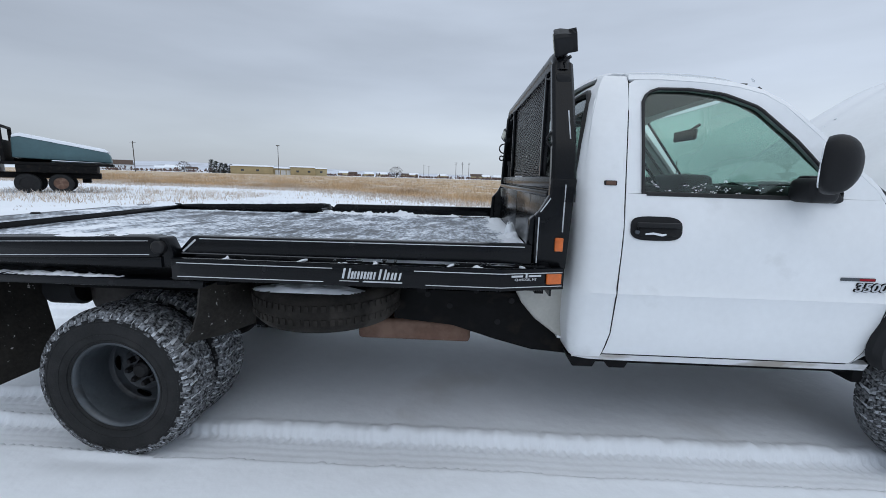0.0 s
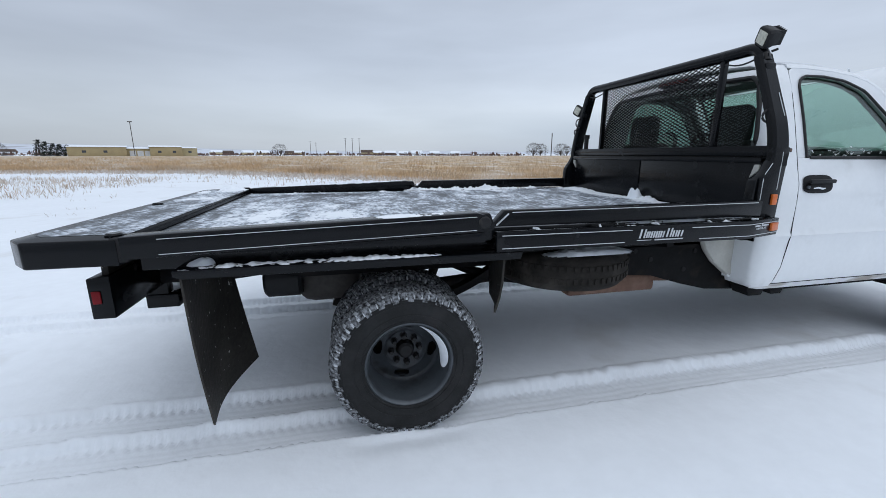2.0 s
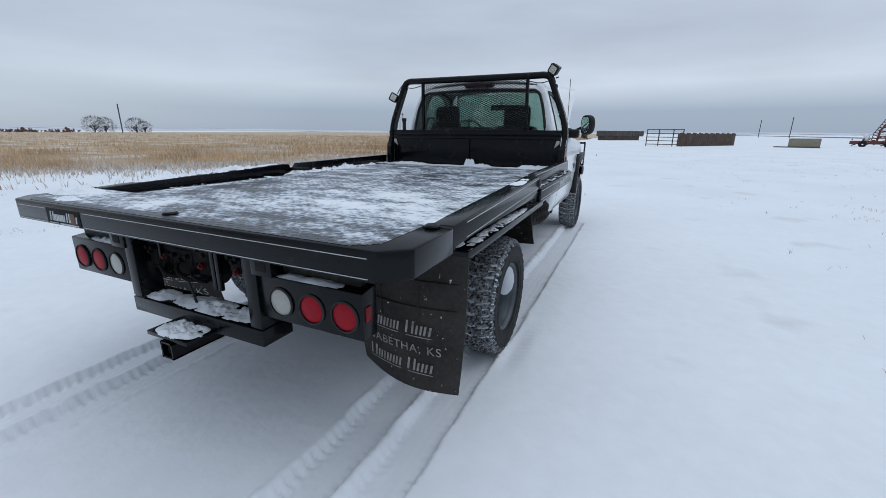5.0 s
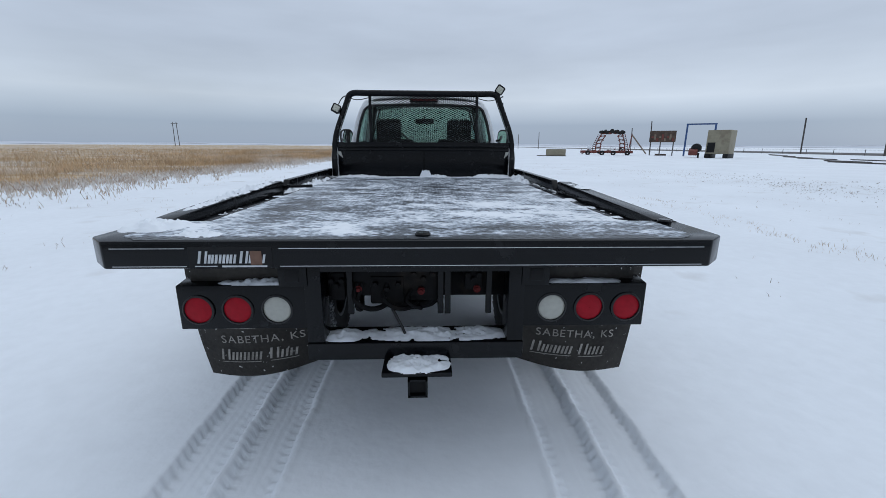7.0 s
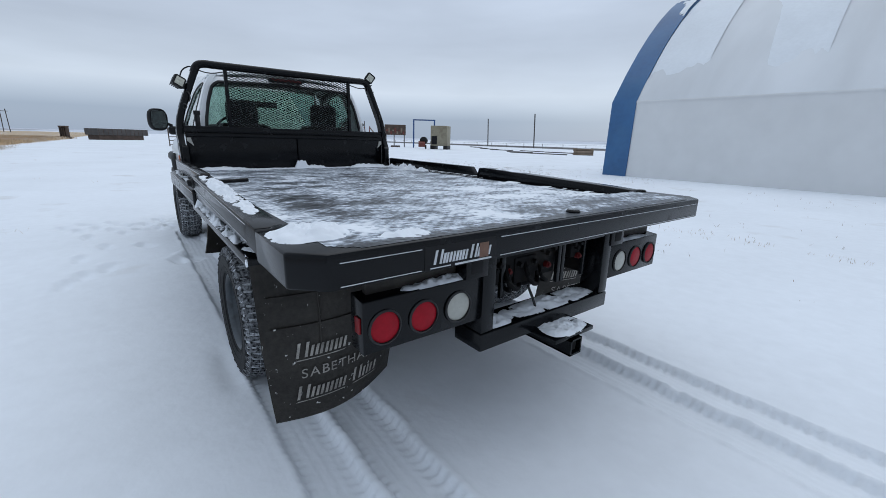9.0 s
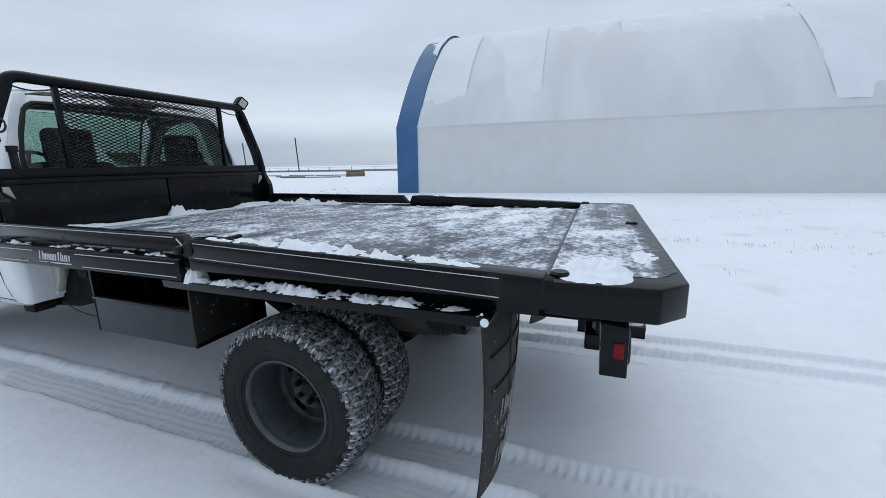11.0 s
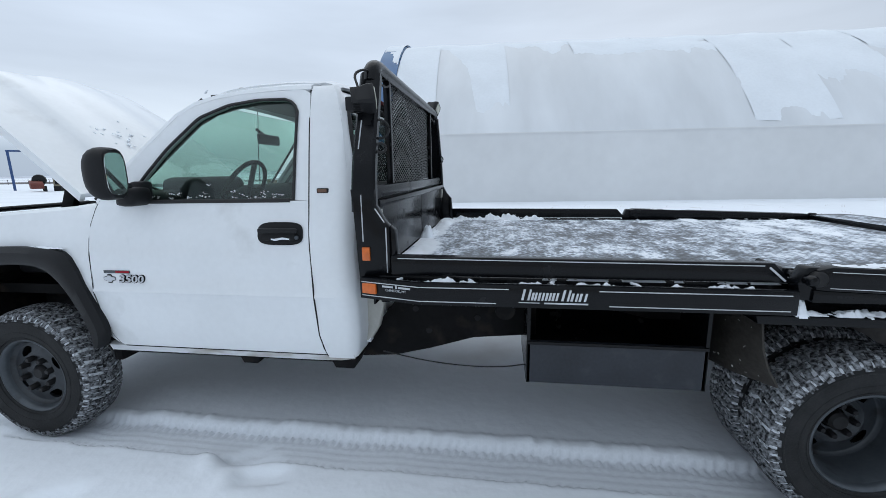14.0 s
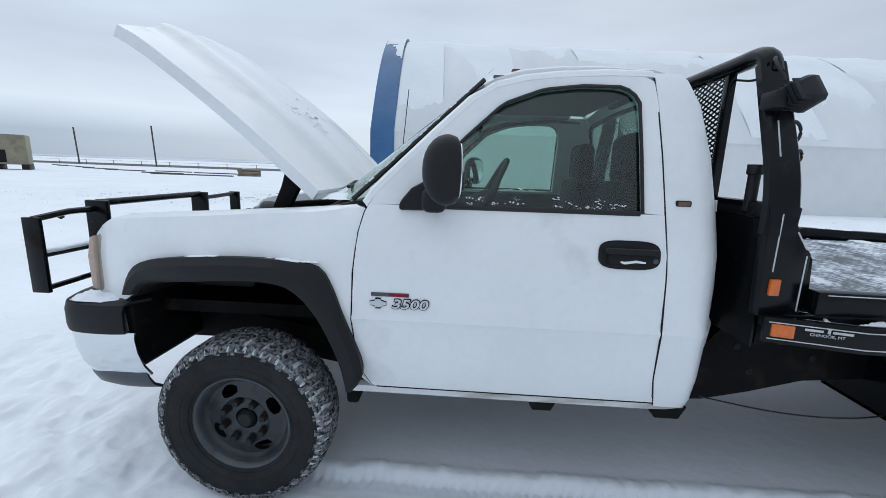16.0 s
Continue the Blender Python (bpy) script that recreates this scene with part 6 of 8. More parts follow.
# foot marks on the left side
for fx, fy, turn in ((2.78, 1.04, 0.3), (2.85, 1.0, 0.5), (2.64, 1.16, 0.2), (4.35, 2.0, 0.1), (3.70, 1.80, 0.2), (2.70, 1.76, 0.0), (2.50, 1.94, 0.1), (2.28, 2.05, 0.0), (4.9, 2.15, 0.2), (3.2, 2.0, 0.1), (5.0, 1.35, 0.4), (5.25, 1.2, 0.3), (4.62, 1.42, 0.9), (4.75, 1.75, 0.2), (5.05, 1.62, 0.6), (4.95, 1.95, 0.1), (5.3, 1.75, 0.4), (5.35, 2.05, 0.8), (4.45, 1.62, 0.3), (5.15, 2.3, 0.3), (3.55, 1.42, 0.5)):
    c, sn = math.cos(turn), math.sin(turn)
    U, W = (X - fx) * c + (Y - fy) * sn, -(X - fx) * sn + (Y - fy) * c
    Z += -0.036 * np.exp(-((U / 0.13) ** 4) - (W / 0.055) ** 4) + 0.022 * np.exp(-(((U - 0.17) / 0.06) ** 2) - (W / 0.08) ** 2)
churn = [(6.5, -0.15), (6.1, 0.15), (5.8, 0.45), (5.4, 0.70), (5.2, 0.95), (4.9, 1.2)]
for i in np.where((gx > 4.3) & (gx < 7.2))[0]:
    for j in np.where((gy > -0.8) & (gy < 2.0))[0]:
        x, y = gx[i], gy[j]
        d = min(math.hypot(x - px, y - py) for px, py in churn)
        if d < 0.6:
            soft = max(0.0, 1 - (d / 0.6) ** 2)
            n1 = noise.noise(Vector((x * 5.0, y * 6.0, 4.0)))
            Z[i, j] += soft * (-0.075 * max(0.0, n1 - 0.05) ** 0.7 + 0.06 * max(0.0, -n1 - 0.12) + 0.014 * noise.noise(Vector((x * 17, y * 17, 2.0))))
# drift against the long shed
Z += 0.13 * smooth(-9.5, -13.5, Y) * (X > -60) * (X < 12) * (1 - smooth(-40, -60, Y))
nx, ny = X.shape
verts = np.stack([X, Y, Z], -1).reshape(-1, 3)
a = (np.arange(nx - 1)[:, None] * ny + np.arange(ny - 1)[None]).ravel()
faces = np.stack([a, a + ny, a + ny + 1, a + 1], 1)


def quick_mesh(name, v, f, mat, smooth_it=True):
    me = bpy.data.meshes.new(name)
    k = f.shape[1]
    me.vertices.add(len(v))
    me.vertices.foreach_set("co", np.asarray(v, np.float32).ravel())
    me.loops.add(f.size)
    me.loops.foreach_set("vertex_index", f.astype(np.int32).ravel())
    me.polygons.add(len(f))
    me.polygons.foreach_set("loop_start", np.arange(0, f.size, k, dtype=np.int32))
    me.update(calc_edges=True)
    me.materials.append(mat)
    if smooth_it:
        me.shade_smooth()
    return new(name, me)


ground = tagged(quick_mesh("ground", verts, faces, M["snow_field"]), "flat snow-covered ground with packed tyre tracks", "ground", kind="structure")


def flat_z(x, y):
    """The snow's height away from the tracks."""
    z = SNOW_Z + (0.012 * noise.noise(Vector((x * 0.35, y * 0.35, 3.0))) if abs(x) < 60 and abs(y) < 60 else 0)
    if -60 < x < 12 and y < -9.5:
        z += 0.13 * float(smooth(-9.5, -13.5, np.array(y))) * (1 - float(smooth(-40, -60, np.array(y))))
    return z


# ---------------------------------------------------------------- snow on the truck's bed
def bed_cover(x, y):
    """How thickly the blown snow lies on the bed: 0 bare, 1 white, more than 1 drifted."""
    big = noise.fractal(Vector((x * 1.7, y * 1.0, 1.0)), 0.9, 2.1, 3)
    mid = noise.fractal(Vector((x * 6.5, y * 3.6, 5.0)), 0.75, 2.1, 4)
    fine = noise.fractal(Vector((x * 34, y * 22, 8.0)), 0.9, 2.1, 2)
    c = 0.70 + 0.12 * big + 0.36 * mid + 0.14 * fine
    if x < -1.105:
        c += -0.10 + 0.35 * math.exp(-((y - 0.93) / 0.20) ** 2 - ((x + 1.24) / 0.11) ** 2) + 0.30 * math.exp(-((y - 0.30) / 0.16) ** 2)
        c -= 0.5 * max(0.0, -1.40 - x) / 0.06
    else:
        c += 0.45 * math.exp(-((x - 1.98) / 0.10) ** 2) + 0.20 * math.exp(-((abs(y) - 1.04) / 0.06) ** 2)
        c += 0.14 * math.exp(-((x + 0.80) / 0.22) ** 2) * (1 if y < 0.1 else 0.3)
        c += 0.18 * math.exp(-((x + 0.35) / 0.5) ** 2) * min(1.0, max(0.0, 0.3 - y))
        c -= 0.30 * math.exp(-((y - 0.78) / 0.13) ** 2) * math.exp(-((x + 0.35) / 0.5) ** 4)
        c -= 0.10 * math.exp(-((x - 0.6) / 0.5) ** 2 - ((y + 0.2) / 0.5) ** 2)
        c -= 0.7 * math.exp(-((x + 1.095) / 0.012) ** 2)
    return c


def plate_grid(name, x0, x1, y0, y1, z, step, parent, label, inside=lambda x, y: True):
    """A level sheet of tread plate that carries the snow's cover on its points, and the drifted snow over it."""
    nx_, ny_ = int(round((x1 - x0) / step)), int(round((y1 - y0) / step))
    C = np.array([[bed_cover(x0 + (x1 - x0) * i / nx_, y0 + (y1 - y0) * j / ny_) for j in range(ny_ + 1)] for i in range(nx_ + 1)])
    gx_, gy_ = np.meshgrid(np.linspace(x0, x1, nx_ + 1), np.linspace(y0, y1, ny_ + 1), indexing="ij")
    v = np.stack([gx_, gy_, np.full(gx_.shape, z)], -1).reshape(-1, 3)
    q = (np.arange(nx_)[:, None] * (ny_ + 1) + np.arange(ny_)[None]).ravel()
    f = np.stack([q, q + ny_ + 1, q + ny_ + 2, q + 1], 1)
    mid = v[f].mean(1)
    f = f[[inside(m[0], m[1]) for m in mid]]
    plate_ = quick_mesh(name, v, f, M["deck"])
    att = plate_.data.attributes.new("cover", "FLOAT", "POINT")
    att.data.foreach_set("value", C.ravel().astype(np.float32))
    plate_.parent = parent
    plate_["label"] = label
    T = np.clip((C.ravel() - 1.02) * 0.022, -0.003, 0.03)
    keep_ = (T[f].max(1) > 0.0)
    vs = v.copy()
    vs[:, 2] += T
    return vs, f[keep_]


va, fa = plate_grid("deck_plate", -1.098, 2.03, -1.056, 1.056, Z_DECK, 0.012, deck, "tread plate half hidden by blown snow")
vb, fb = plate_grid("tail_top_plate", -1.470, -1.110, -1.07, 1.07, 1.0815, 0.012, tailp, "frosted plate on top of the tail", lambda x, y: abs(y) + 1.08 * max(0.0, -1.40 - x) < 1.06)
bed_snow = quick_mesh("bed_snow", np.concatenate([va, vb]), np.concatenate([fa, fb + len(va)]), M["snow"])
bmx = bmesh.new()
bmx.from_mesh(bed_snow.data)
bmesh.ops.delete(bmx, geom=[v for v in bmx.verts if not v.link_faces], context="VERTS")
bmx.to_mesh(bed_snow.data)
bmx.free()
tagged(bed_snow, "wind-blown patches of snow lying on the deck", "snow", kind="stuff")


def drift(centre, size, seed, label, **kw):
    ob = lump("snow_drift", centre, size, seed, None, M["snow"], label, **kw)
    return tagged(ob, label, "snow", kind="stuff")


drift((2.0, -0.02, Z_DECK), (0.045, 0.075, 0.10), 3, "small peak of snow against the headboard", cells=(16, 24), rough=0.45)
drift((1.985, -0.16, Z_DECK), (0.05, 0.13, 0.035), 33, "low ridge of snow against the headboard", cells=(12, 26), rough=0.8)
drift((1.50, -1.028, Z_DECK), (0.46, 0.05, 0.055), 73, "snow crust against the side rail", cells=(110, 12), rough=1.0, keep=0.2)
drift((0.95, 1.035, Z_DECK), (0.80, 0.04, 0.042), 74, "snow crust against the side rail", cells=(160, 10), rough=1.1, keep=0.25)
drift((1.97, 0.75, Z_DECK), (0.07, 0.30, 0.03), 4, "snow along the headboard", cells=(10, 30))
drift((1.97, -0.8, Z_DECK), (0.07, 0.25, 0.05), 5, "snow along the headboard", cells=(10, 30))
drift((-1.235, 1.04, 1.082), (0.115, 0.125, 0.036), 6, "thick snow on the tail's corner", cells=(30, 28), rough=0.7)
drift((-1.40, 0.80, 1.080), (0.05, 0.10, 0.012), 66, "snow on the tail's edge", cells=(18, 30), rough=1.8, keep=0.3)
drift((-0.32, 1.118, 1.1145), (0.66, 0.045, 0.021), 7, "broken strip of snow on the bale arm", cells=(150, 14), rough=1.5, keep=0.30, slope=0.0336)
drift((0.05, -1.12, 1.125), (0.22, 0.04, 0.01), 27, "snow dusting on the bale arm", cells=(50, 8), rough=1.1)
drift((-0.20, 1.125, 0.946), (0.72, 0.042, 0.018), 8, "crusted snow on the wheel ledge", cells=(260, 16), rough=1.9, keep=0.30)
drift((0.37, 1.12, 0.95), (0.035, 0.05, 0.085), 71, "snow packed between arm and side rail", cells=(16, 20), rough=0.7)
drift((-0.36, -1.125, 0.946), (0.56, 0.038, 0.010), 9, "crusted snow on the wheel ledge", cells=(220, 16), rough=1.9, keep=0.36)
drift((-0.86, -1.06, 0.946), (0.055, 0.05, 0.04), 10, "lump of snow on the ledge's end", cells=(14, 14))
drift((0.95, -1.05, 0.895), (0.26, 0.06, 0.035), 13, "snow on the spare tyre", cells=(40, 14))
drift((-1.322, 0.60, 0.873), (0.034, 0.20, 0.022), 14, "snow on the tail lamp box", cells=(16, 80), rough=0.8)
drift((-1.322, -0.66, 0.873), (0.034, 0.2, 0.012), 15, "snow on the tail lamp box", cells=(16, 24), rough=0.9)
drift((-1.30, 0.31, 0.627), (0.06, 0.09, 0.020), 16, "snow on the rear step", cells=(14, 24), rough=0.9)
drift((-1.29, -0.08, 0.627), (0.07, 0.33, 0.013), 19, "snow along the rear step", cells=(24, 110), rough=1.3)
drift((-1.427, -0.01, 0.566), (0.078, 0.132, 0.026), 18, "heap of snow on the hitch step", cells=(40, 60), rough=0.9)
for k in range(12):
    x = 0.55 + k * 0.118
    for s in (1, -1):
        if (k * 7 + (s > 0) * 3) % 5 < (4 if s > 0 else 3):
            drift((x + 0.03 * math.sin(5.0 * k), s * 1.122, 1.016), (0.055 + 0.022 * (k * 3 % 4), 0.026, (0.034 if s > 0 else 0.026) + 0.005 * (k * 5 % 3)), 40 + k + 20 * s, "snow clump between the side rails", cells=(20, 6), rough=0.7)
drift((2.75, 0.885, 1.362), (0.24, 0.022, 0.012), 60, "snow along the window sill", cells=(50, 6), rough=1.2)
drift((2.75, -0.885, 1.362), (0.24, 0.022, 0.012), 61, "snow along the window sill", cells=(50, 6), rough=1.2)
drift((4.79, 0.885, 0.906), (0.11, 0.055, 0.026), 72, "snow on the bumper cap", cells=(30, 16), rough=0.9)
drift((3.72, 0.4, 1.375), (0.12, 0.42, 0.05), 62, "snow drifted on the cowl", cells=(20, 40))
drift((3.72, -0.42, 1.375), (0.12, 0.42, 0.05), 63, "snow drifted on the cowl", cells=(20, 40))
drift((4.02, 0.966, 1.134), (0.30, 0.018, 0.009), 64, "snow on the arch flare", cells=(80, 8), rough=1.3)
drift((4.02, -0.966, 1.134), (0.30, 0.018, 0.010), 65, "snow on the arch flare", cells=(80, 8), rough=1.3)
drift((4.75, 0.86, 0.899), (0.10, 0.06, 0.008), 66, "snow on the bumper cap", cells=(20, 16))
drift((2.75, 0.0, 2.006), (0.30, 0.40, 0.010), 67, "skin of snow on the cab roof", cells=(30, 40), rough=0.8)

# ---------------------------------------------------------------- the long fabric shed
M["membrane"] = material("white_membrane", (0.70, 0.71, 0.715), 0.55, vary=0.04, scale=0.25, fine=2.0, bump=0.2, bump_scale=1.2)
M["roof_membrane"] = material("grey_white_roof_membrane", (0.63, 0.655, 0.68), 0.5, vary=0.03, scale=0.3, fine=3.0, second=(0.74, 0.77, 0.80), second_at=0.55, second_soft=0.15, second_scale=0.5, bump=0.15, bump_scale=1.0, stretch=(1.0, 0.3, 0.3))
M["blue"] = material("blue_membrane", (0.030, 0.115, 0.27), 0.45, vary=0.12, scale=0.8, fine=6.0, second=(0.05, 0.15, 0.30), second_at=0.6, second_soft=0.15, second_scale=0.6, bump=0.15, bump_scale=2)
shed = thing("fabric_shed", "long white arched fabric shed with blue end, snowy roof", "shed", (7.1, -14.1, 0.1))
shed_m = pose(7.1, -14.1, 0.1, 0, 0, 3.8)


def shed_profile(n, out=0.0):
    """Wall, then a full arch and back down; (y inwards minus, z)."""
    pts = [(0.10 + out, 0.0), (0.05 + out, 1.4), (0.0 + out, 2.85)]
    for k in range(1, n):
        u = k / (n / 2) - 1
        pts.append((-9.3 - (9.3 + out) * u, 2.85 + (5.50 + out) * (1 - abs(u) ** 2.4)))
    pts += [(-18.6 - out, 2.85), (-18.65 - out, 1.4), (-18.7 - out, 0.0)]
    return pts


def shed_sheet(x0, x1, nx_, out, lo, hi, thick, ripple=0.0, n=24):
    prof = shed_profile(n, out)[lo:hi]
    rows_ = []
    for i in range(nx_ + 1):
        x = x0 + (x1 - x0) * i / nx_
        sag = ripple * abs(math.sin(math.pi * (x + 2.85) / 3.15))
        rows_.append([(x, y + (0.3 * sag if k > 2 else 0.12 * sag), z - (sag if 2 < k < len(prof) - 3 else 0)) for k, (y, z) in enumerate(prof)])
    b = sheet(rows_, thick)
    b.transform(pose(0, 0, 0, 0, 0, 3.8))
    return b


part("wall", shed_sheet(-34, -0.95, 68, 0.0, 0, 3, 0.03, 0.05), M["membrane"], shed, "smooth white membrane wall")
part("roof", shed_sheet(-34, -0.95, 220, 0.01, 2, 75, 0.03, 0.07, 72), M["roof_membrane"], shed, "white membrane roof with slipping snow")
part("wall", shed_sheet(-34, -0.95, 4, 0.0, 26, 29, 0.03), M["membrane"], shed)
part("end_band", shed_sheet(-0.95, 0.0, 3, 0.05, 0, 29, 0.04), M["blue"], shed, "blue membrane end band")
for xe in (-0.5, -33.9):
    b = prism(shed_profile(24, -0.05), "x", xe, xe + 0.05)
    b.transform(pose(0, 0, 0, 0, 0, 3.8))
    part("end_wall", b, M["membrane"], shed)


def roof_snow(x0, x1, low, seed, out, mat_parent, label, steps=80):
    """A sheet of snow on one bay of the roof, from the ridge down to a torn lower edge; low(x) as a share of the half span."""
    b = bmesh.new()
    grid = {}
    cols = max(6, int(abs(x1 - x0) / 0.075))
    for i in range(cols + 1):
        x = x0 + (x1 - x0) * i / cols
        sag = 0.07 * abs(math.sin(math.pi * (x + 2.85) / 3.15)) if out < 0.08 else 0.0
        for j in range(steps + 1):
            u = 0.05 - 1.03 * j / steps
            y, z = -9.3 - 9.3 * u, 2.85 + 5.50 * (1 - abs(u) ** 2.4)
            nrm = Vector((0, -math.copysign(abs(u) ** 1.4, u) * 13.2 / 9.3, 1)).normalized()
            rag = 0.055 * noise.fractal(Vector((x * 0.9, u * 3, seed)), 0.9, 2.1, 5) + 0.02 * noise.noise(Vector((x * 5, u * 20, seed)))
            h = (u + rag - low(x)) * 9.3
            h = min(h, (x0 - x) * 1.5 + 0.25 + 0.25 * noise.noise(Vector((u * 9, seed, 4.0))), (x - x1) * 1.5 + 0.25 + 0.25 * noise.noise(Vector((u * 9, seed, 8.0))))
            if u < -0.5:
                h = min(h, (0.55 - noise.noise(Vector((x * 0.8, u * 7, seed + 9.0)))) * 1.5)
            grid[i, j] = (Vector((x, y + 0.3 * sag, z - sag)) + nrm * (out - 0.03 + max(-0.04, min(0.02, 0.09 * h))), h)
    verts = {}
    for i in range(cols):
        for j in range(steps):
            q = [(i, j), (i + 1, j), (i + 1, j + 1), (i, j + 1)]
            if max(grid[k][1] for k in q) > -0.1:
                for k in q:
                    if k not in verts:
                        verts[k] = b.verts.new(grid[k][0])
                b.faces.new([verts[k] for k in q])
    b.transform(pose(0, 0, 0, 0, 0, 3.8))
    return part("roof_snow", b, M["roof_snow"], mat_parent, label)


for k, (x0, x1, low) in enumerate((
        (-0.97, -2.85, lambda x: -0.88),
        (-2.85, -6.0, lambda x: -0.47 - 0.20 * min(1.0, max(0.0, (-3.2 - x) / 0.8)) - 0.22 * min(1.0, max(0.0, (-4.2 - x) / 0.4))),
        (-6.0, -9.15, lambda x: -0.47 - 0.12 * max(0.0, math.sin((x + 6) * 2.1))),
        (-9.15, -12.3, lambda x: -0.60),
        (-12.3, -15.45, lambda x: -0.61),
        (-15.45, -18.6, lambda x: -0.97),
        (-18.6, -21.75, lambda x: -0.80),
        (-21.75, -24.9, lambda x: -0.66),
        (-24.9, -28.05, lambda x: -0.9),
        (-28.05, -33.9, lambda x: -0.7))):
    roof_snow(x0, x1, low, 3.0 + 1.7 * k, 0.05, shed, "sheet of slipping snow with a torn lower edge")
roof_snow(-0.05, -0.92, lambda x: -0.50 - 0.22 * max(0.0, -x - 0.3), 31.0, 0.10, shed, "snow on the blue end band")
rows_ = [[(x, 0.02, 2.87), (x, 0.035, 2.835), (x, 0.03, 2.80)] for x in (-34, -20, -10, -0.95)]
b = sheet(rows_, 0.02)
b.transform(pose(0, 0, 0, 0, 0, 3.8))
part("eave_seam", b, M["membrane"], shed)

# ---------------------------------------------------------------- dry grass field
M["straw"] = material("dry_grass", (0.47, 0.34, 0.20), 0.9, vary=0.3, scale=0.25, fine=4, second=(0.72, 0.73, 0.74), second_at=0.60, second_soft=0.10, second_scale=0.5, detail=10, stretch=(1, 0.5, 1))
M["blades"] = material("grass_blades", (0.54, 0.385, 0.235), 0.9, vary=0.35, scale=0.3, fine=3, second=(0.72, 0.67, 0.61), second_at=0.60, second_soft=0.10, second_scale=0.22)
M["weeds"] = material("dead_weeds", (0.33, 0.25, 0.20), 0.9, vary=0.35, scale=2, fine=10)
EDGE = [(-400, 60), (-60, 36), (-28, 31.5), (-17, 31), (-9, 28.5), (-5, 25.5), (-1, 20.8), (2.5, 17.6), (6, 14.6), (10, 12.0), (18, 10.6), (38, 9.8), (120, 9.4), (900, 9.0)]
ex = np.array(sorted(set(list(np.linspace(-60, 120, 181)) + [-400, -250, -150, -100, 160, 220, 300, 450, 600, 900])))
ey = np.interp(ex, [p[0] for p in EDGE], [p[1] for p in EDGE])
jag = np.array([0.9 * noise.noise(Vector((x * 0.4, 0, 9))) for x in ex])
far_y = np.interp(ex, [-400, -150, 0, 200, 900], [190, 210, 240, 330, 700])
vv, ff = [], []
steps = [0, 0.01, 0.03, 0.07, 0.15, 0.3, 0.6, 1]
for x, y0, y1, jg in zip(ex, ey + jag + 1.2, far_y, jag):
    for t in steps:
        vv.append((x, y0 + (y1 - y0) * t, 0.055 + 0.05 * min(1, t * 30)))
kk = len(steps)
for i in range(len(ex) - 1):
    for j in range(kk - 1):
        ff.append((i * kk + j, (i + 1) * kk + j, (i + 1) * kk + j + 1, i * kk + j + 1))
litter = tagged(quick_mesh("grass_litter", np.array(vv), np.array(ff), M["straw"]), "matted dry grass with snow between", "grass", kind="stuff")

rng = np.random.default_rng(11)


def blade_mesh(name, px, py, pz, height, width, mat, lean=0.35):
    n = len(px)
    a = rng.uniform(0, 2 * np.pi, n)
    dx, dy = np.cos(a) * width, np.sin(a) * width
    la = rng.uniform(0, 2 * np.pi, n)
    lx, ly = np.cos(la) * height * lean * rng.uniform(0, 1, n), np.sin(la) * height * lean * rng.uniform(0, 1, n)
    p0 = np.stack([px - dx, py - dy, pz], 1)
    p1 = np.stack([px + dx, py + dy, pz], 1)
    p2 = np.stack([px + lx * 0.45 + dx * 0.7, py + ly * 0.45 + dy * 0.7, pz + height * 0.6], 1)
    p3 = np.stack([px + lx * 0.45 - dx * 0.7, py + ly * 0.45 - dy * 0.7, pz + height * 0.6], 1)
    p4 = np.stack([px + lx, py + ly, pz + height], 1)
    v_ = np.stack([p0, p1, p2, p3, p4], 1).reshape(-1, 3)
    b_ = np.arange(n)[:, None] * 5
    f_ = np.concatenate([b_ + [0, 1, 2], b_ + [0, 2, 3], b_ + [3, 2, 4]], 0)
    return quick_mesh(name, v_, f_, mat, False)


n = 290000
bxs = rng.uniform(-75, 110, n)
near_w = np.exp(-np.abs(bxs - 2) / 45)
depth = rng.exponential(11, n) * (0.5 + 0.5 * rng.uniform(0, 1, n)) * np.where(rng.uniform(0, 1, n) < 0.25, 5, 1)
edge_y = np.interp(bxs, [p[0] for p in EDGE], [p[1] for p in EDGE])
bys = edge_y + depth + rng.normal(0, 0.5, n)
clump = np.array([noise.noise(Vector((x * 0.25, y * 0.12, 2.0))) for x, y in zip(bxs, bys)])
keep = rng.uniform(0, 1, n) < np.clip(0.55 + 0.9 * clump, 0.08, 1)
keep &= rng.uniform(0, 1, n) < np.clip((bys - edge_y + 1.0) / 3.0, 0.03, 1)
bxs, bys, clump = bxs[keep], bys[keep], clump[keep]
dist = np.hypot(bxs, bys)
hh = rng.uniform(0.16, 0.46, len(bxs)) * (1 + 0.7 * np.clip(clump, -0.5, 0.8))
grass = blade_mesh("dry_grass", bxs, bys, np.full(len(bxs), 0.04), hh, 0.005 + 0.00028 * dist, M["blades"], 0.9)
tagged(grass, "tall dry straw-coloured prairie grass poking through snow", "grass", kind="stuff")
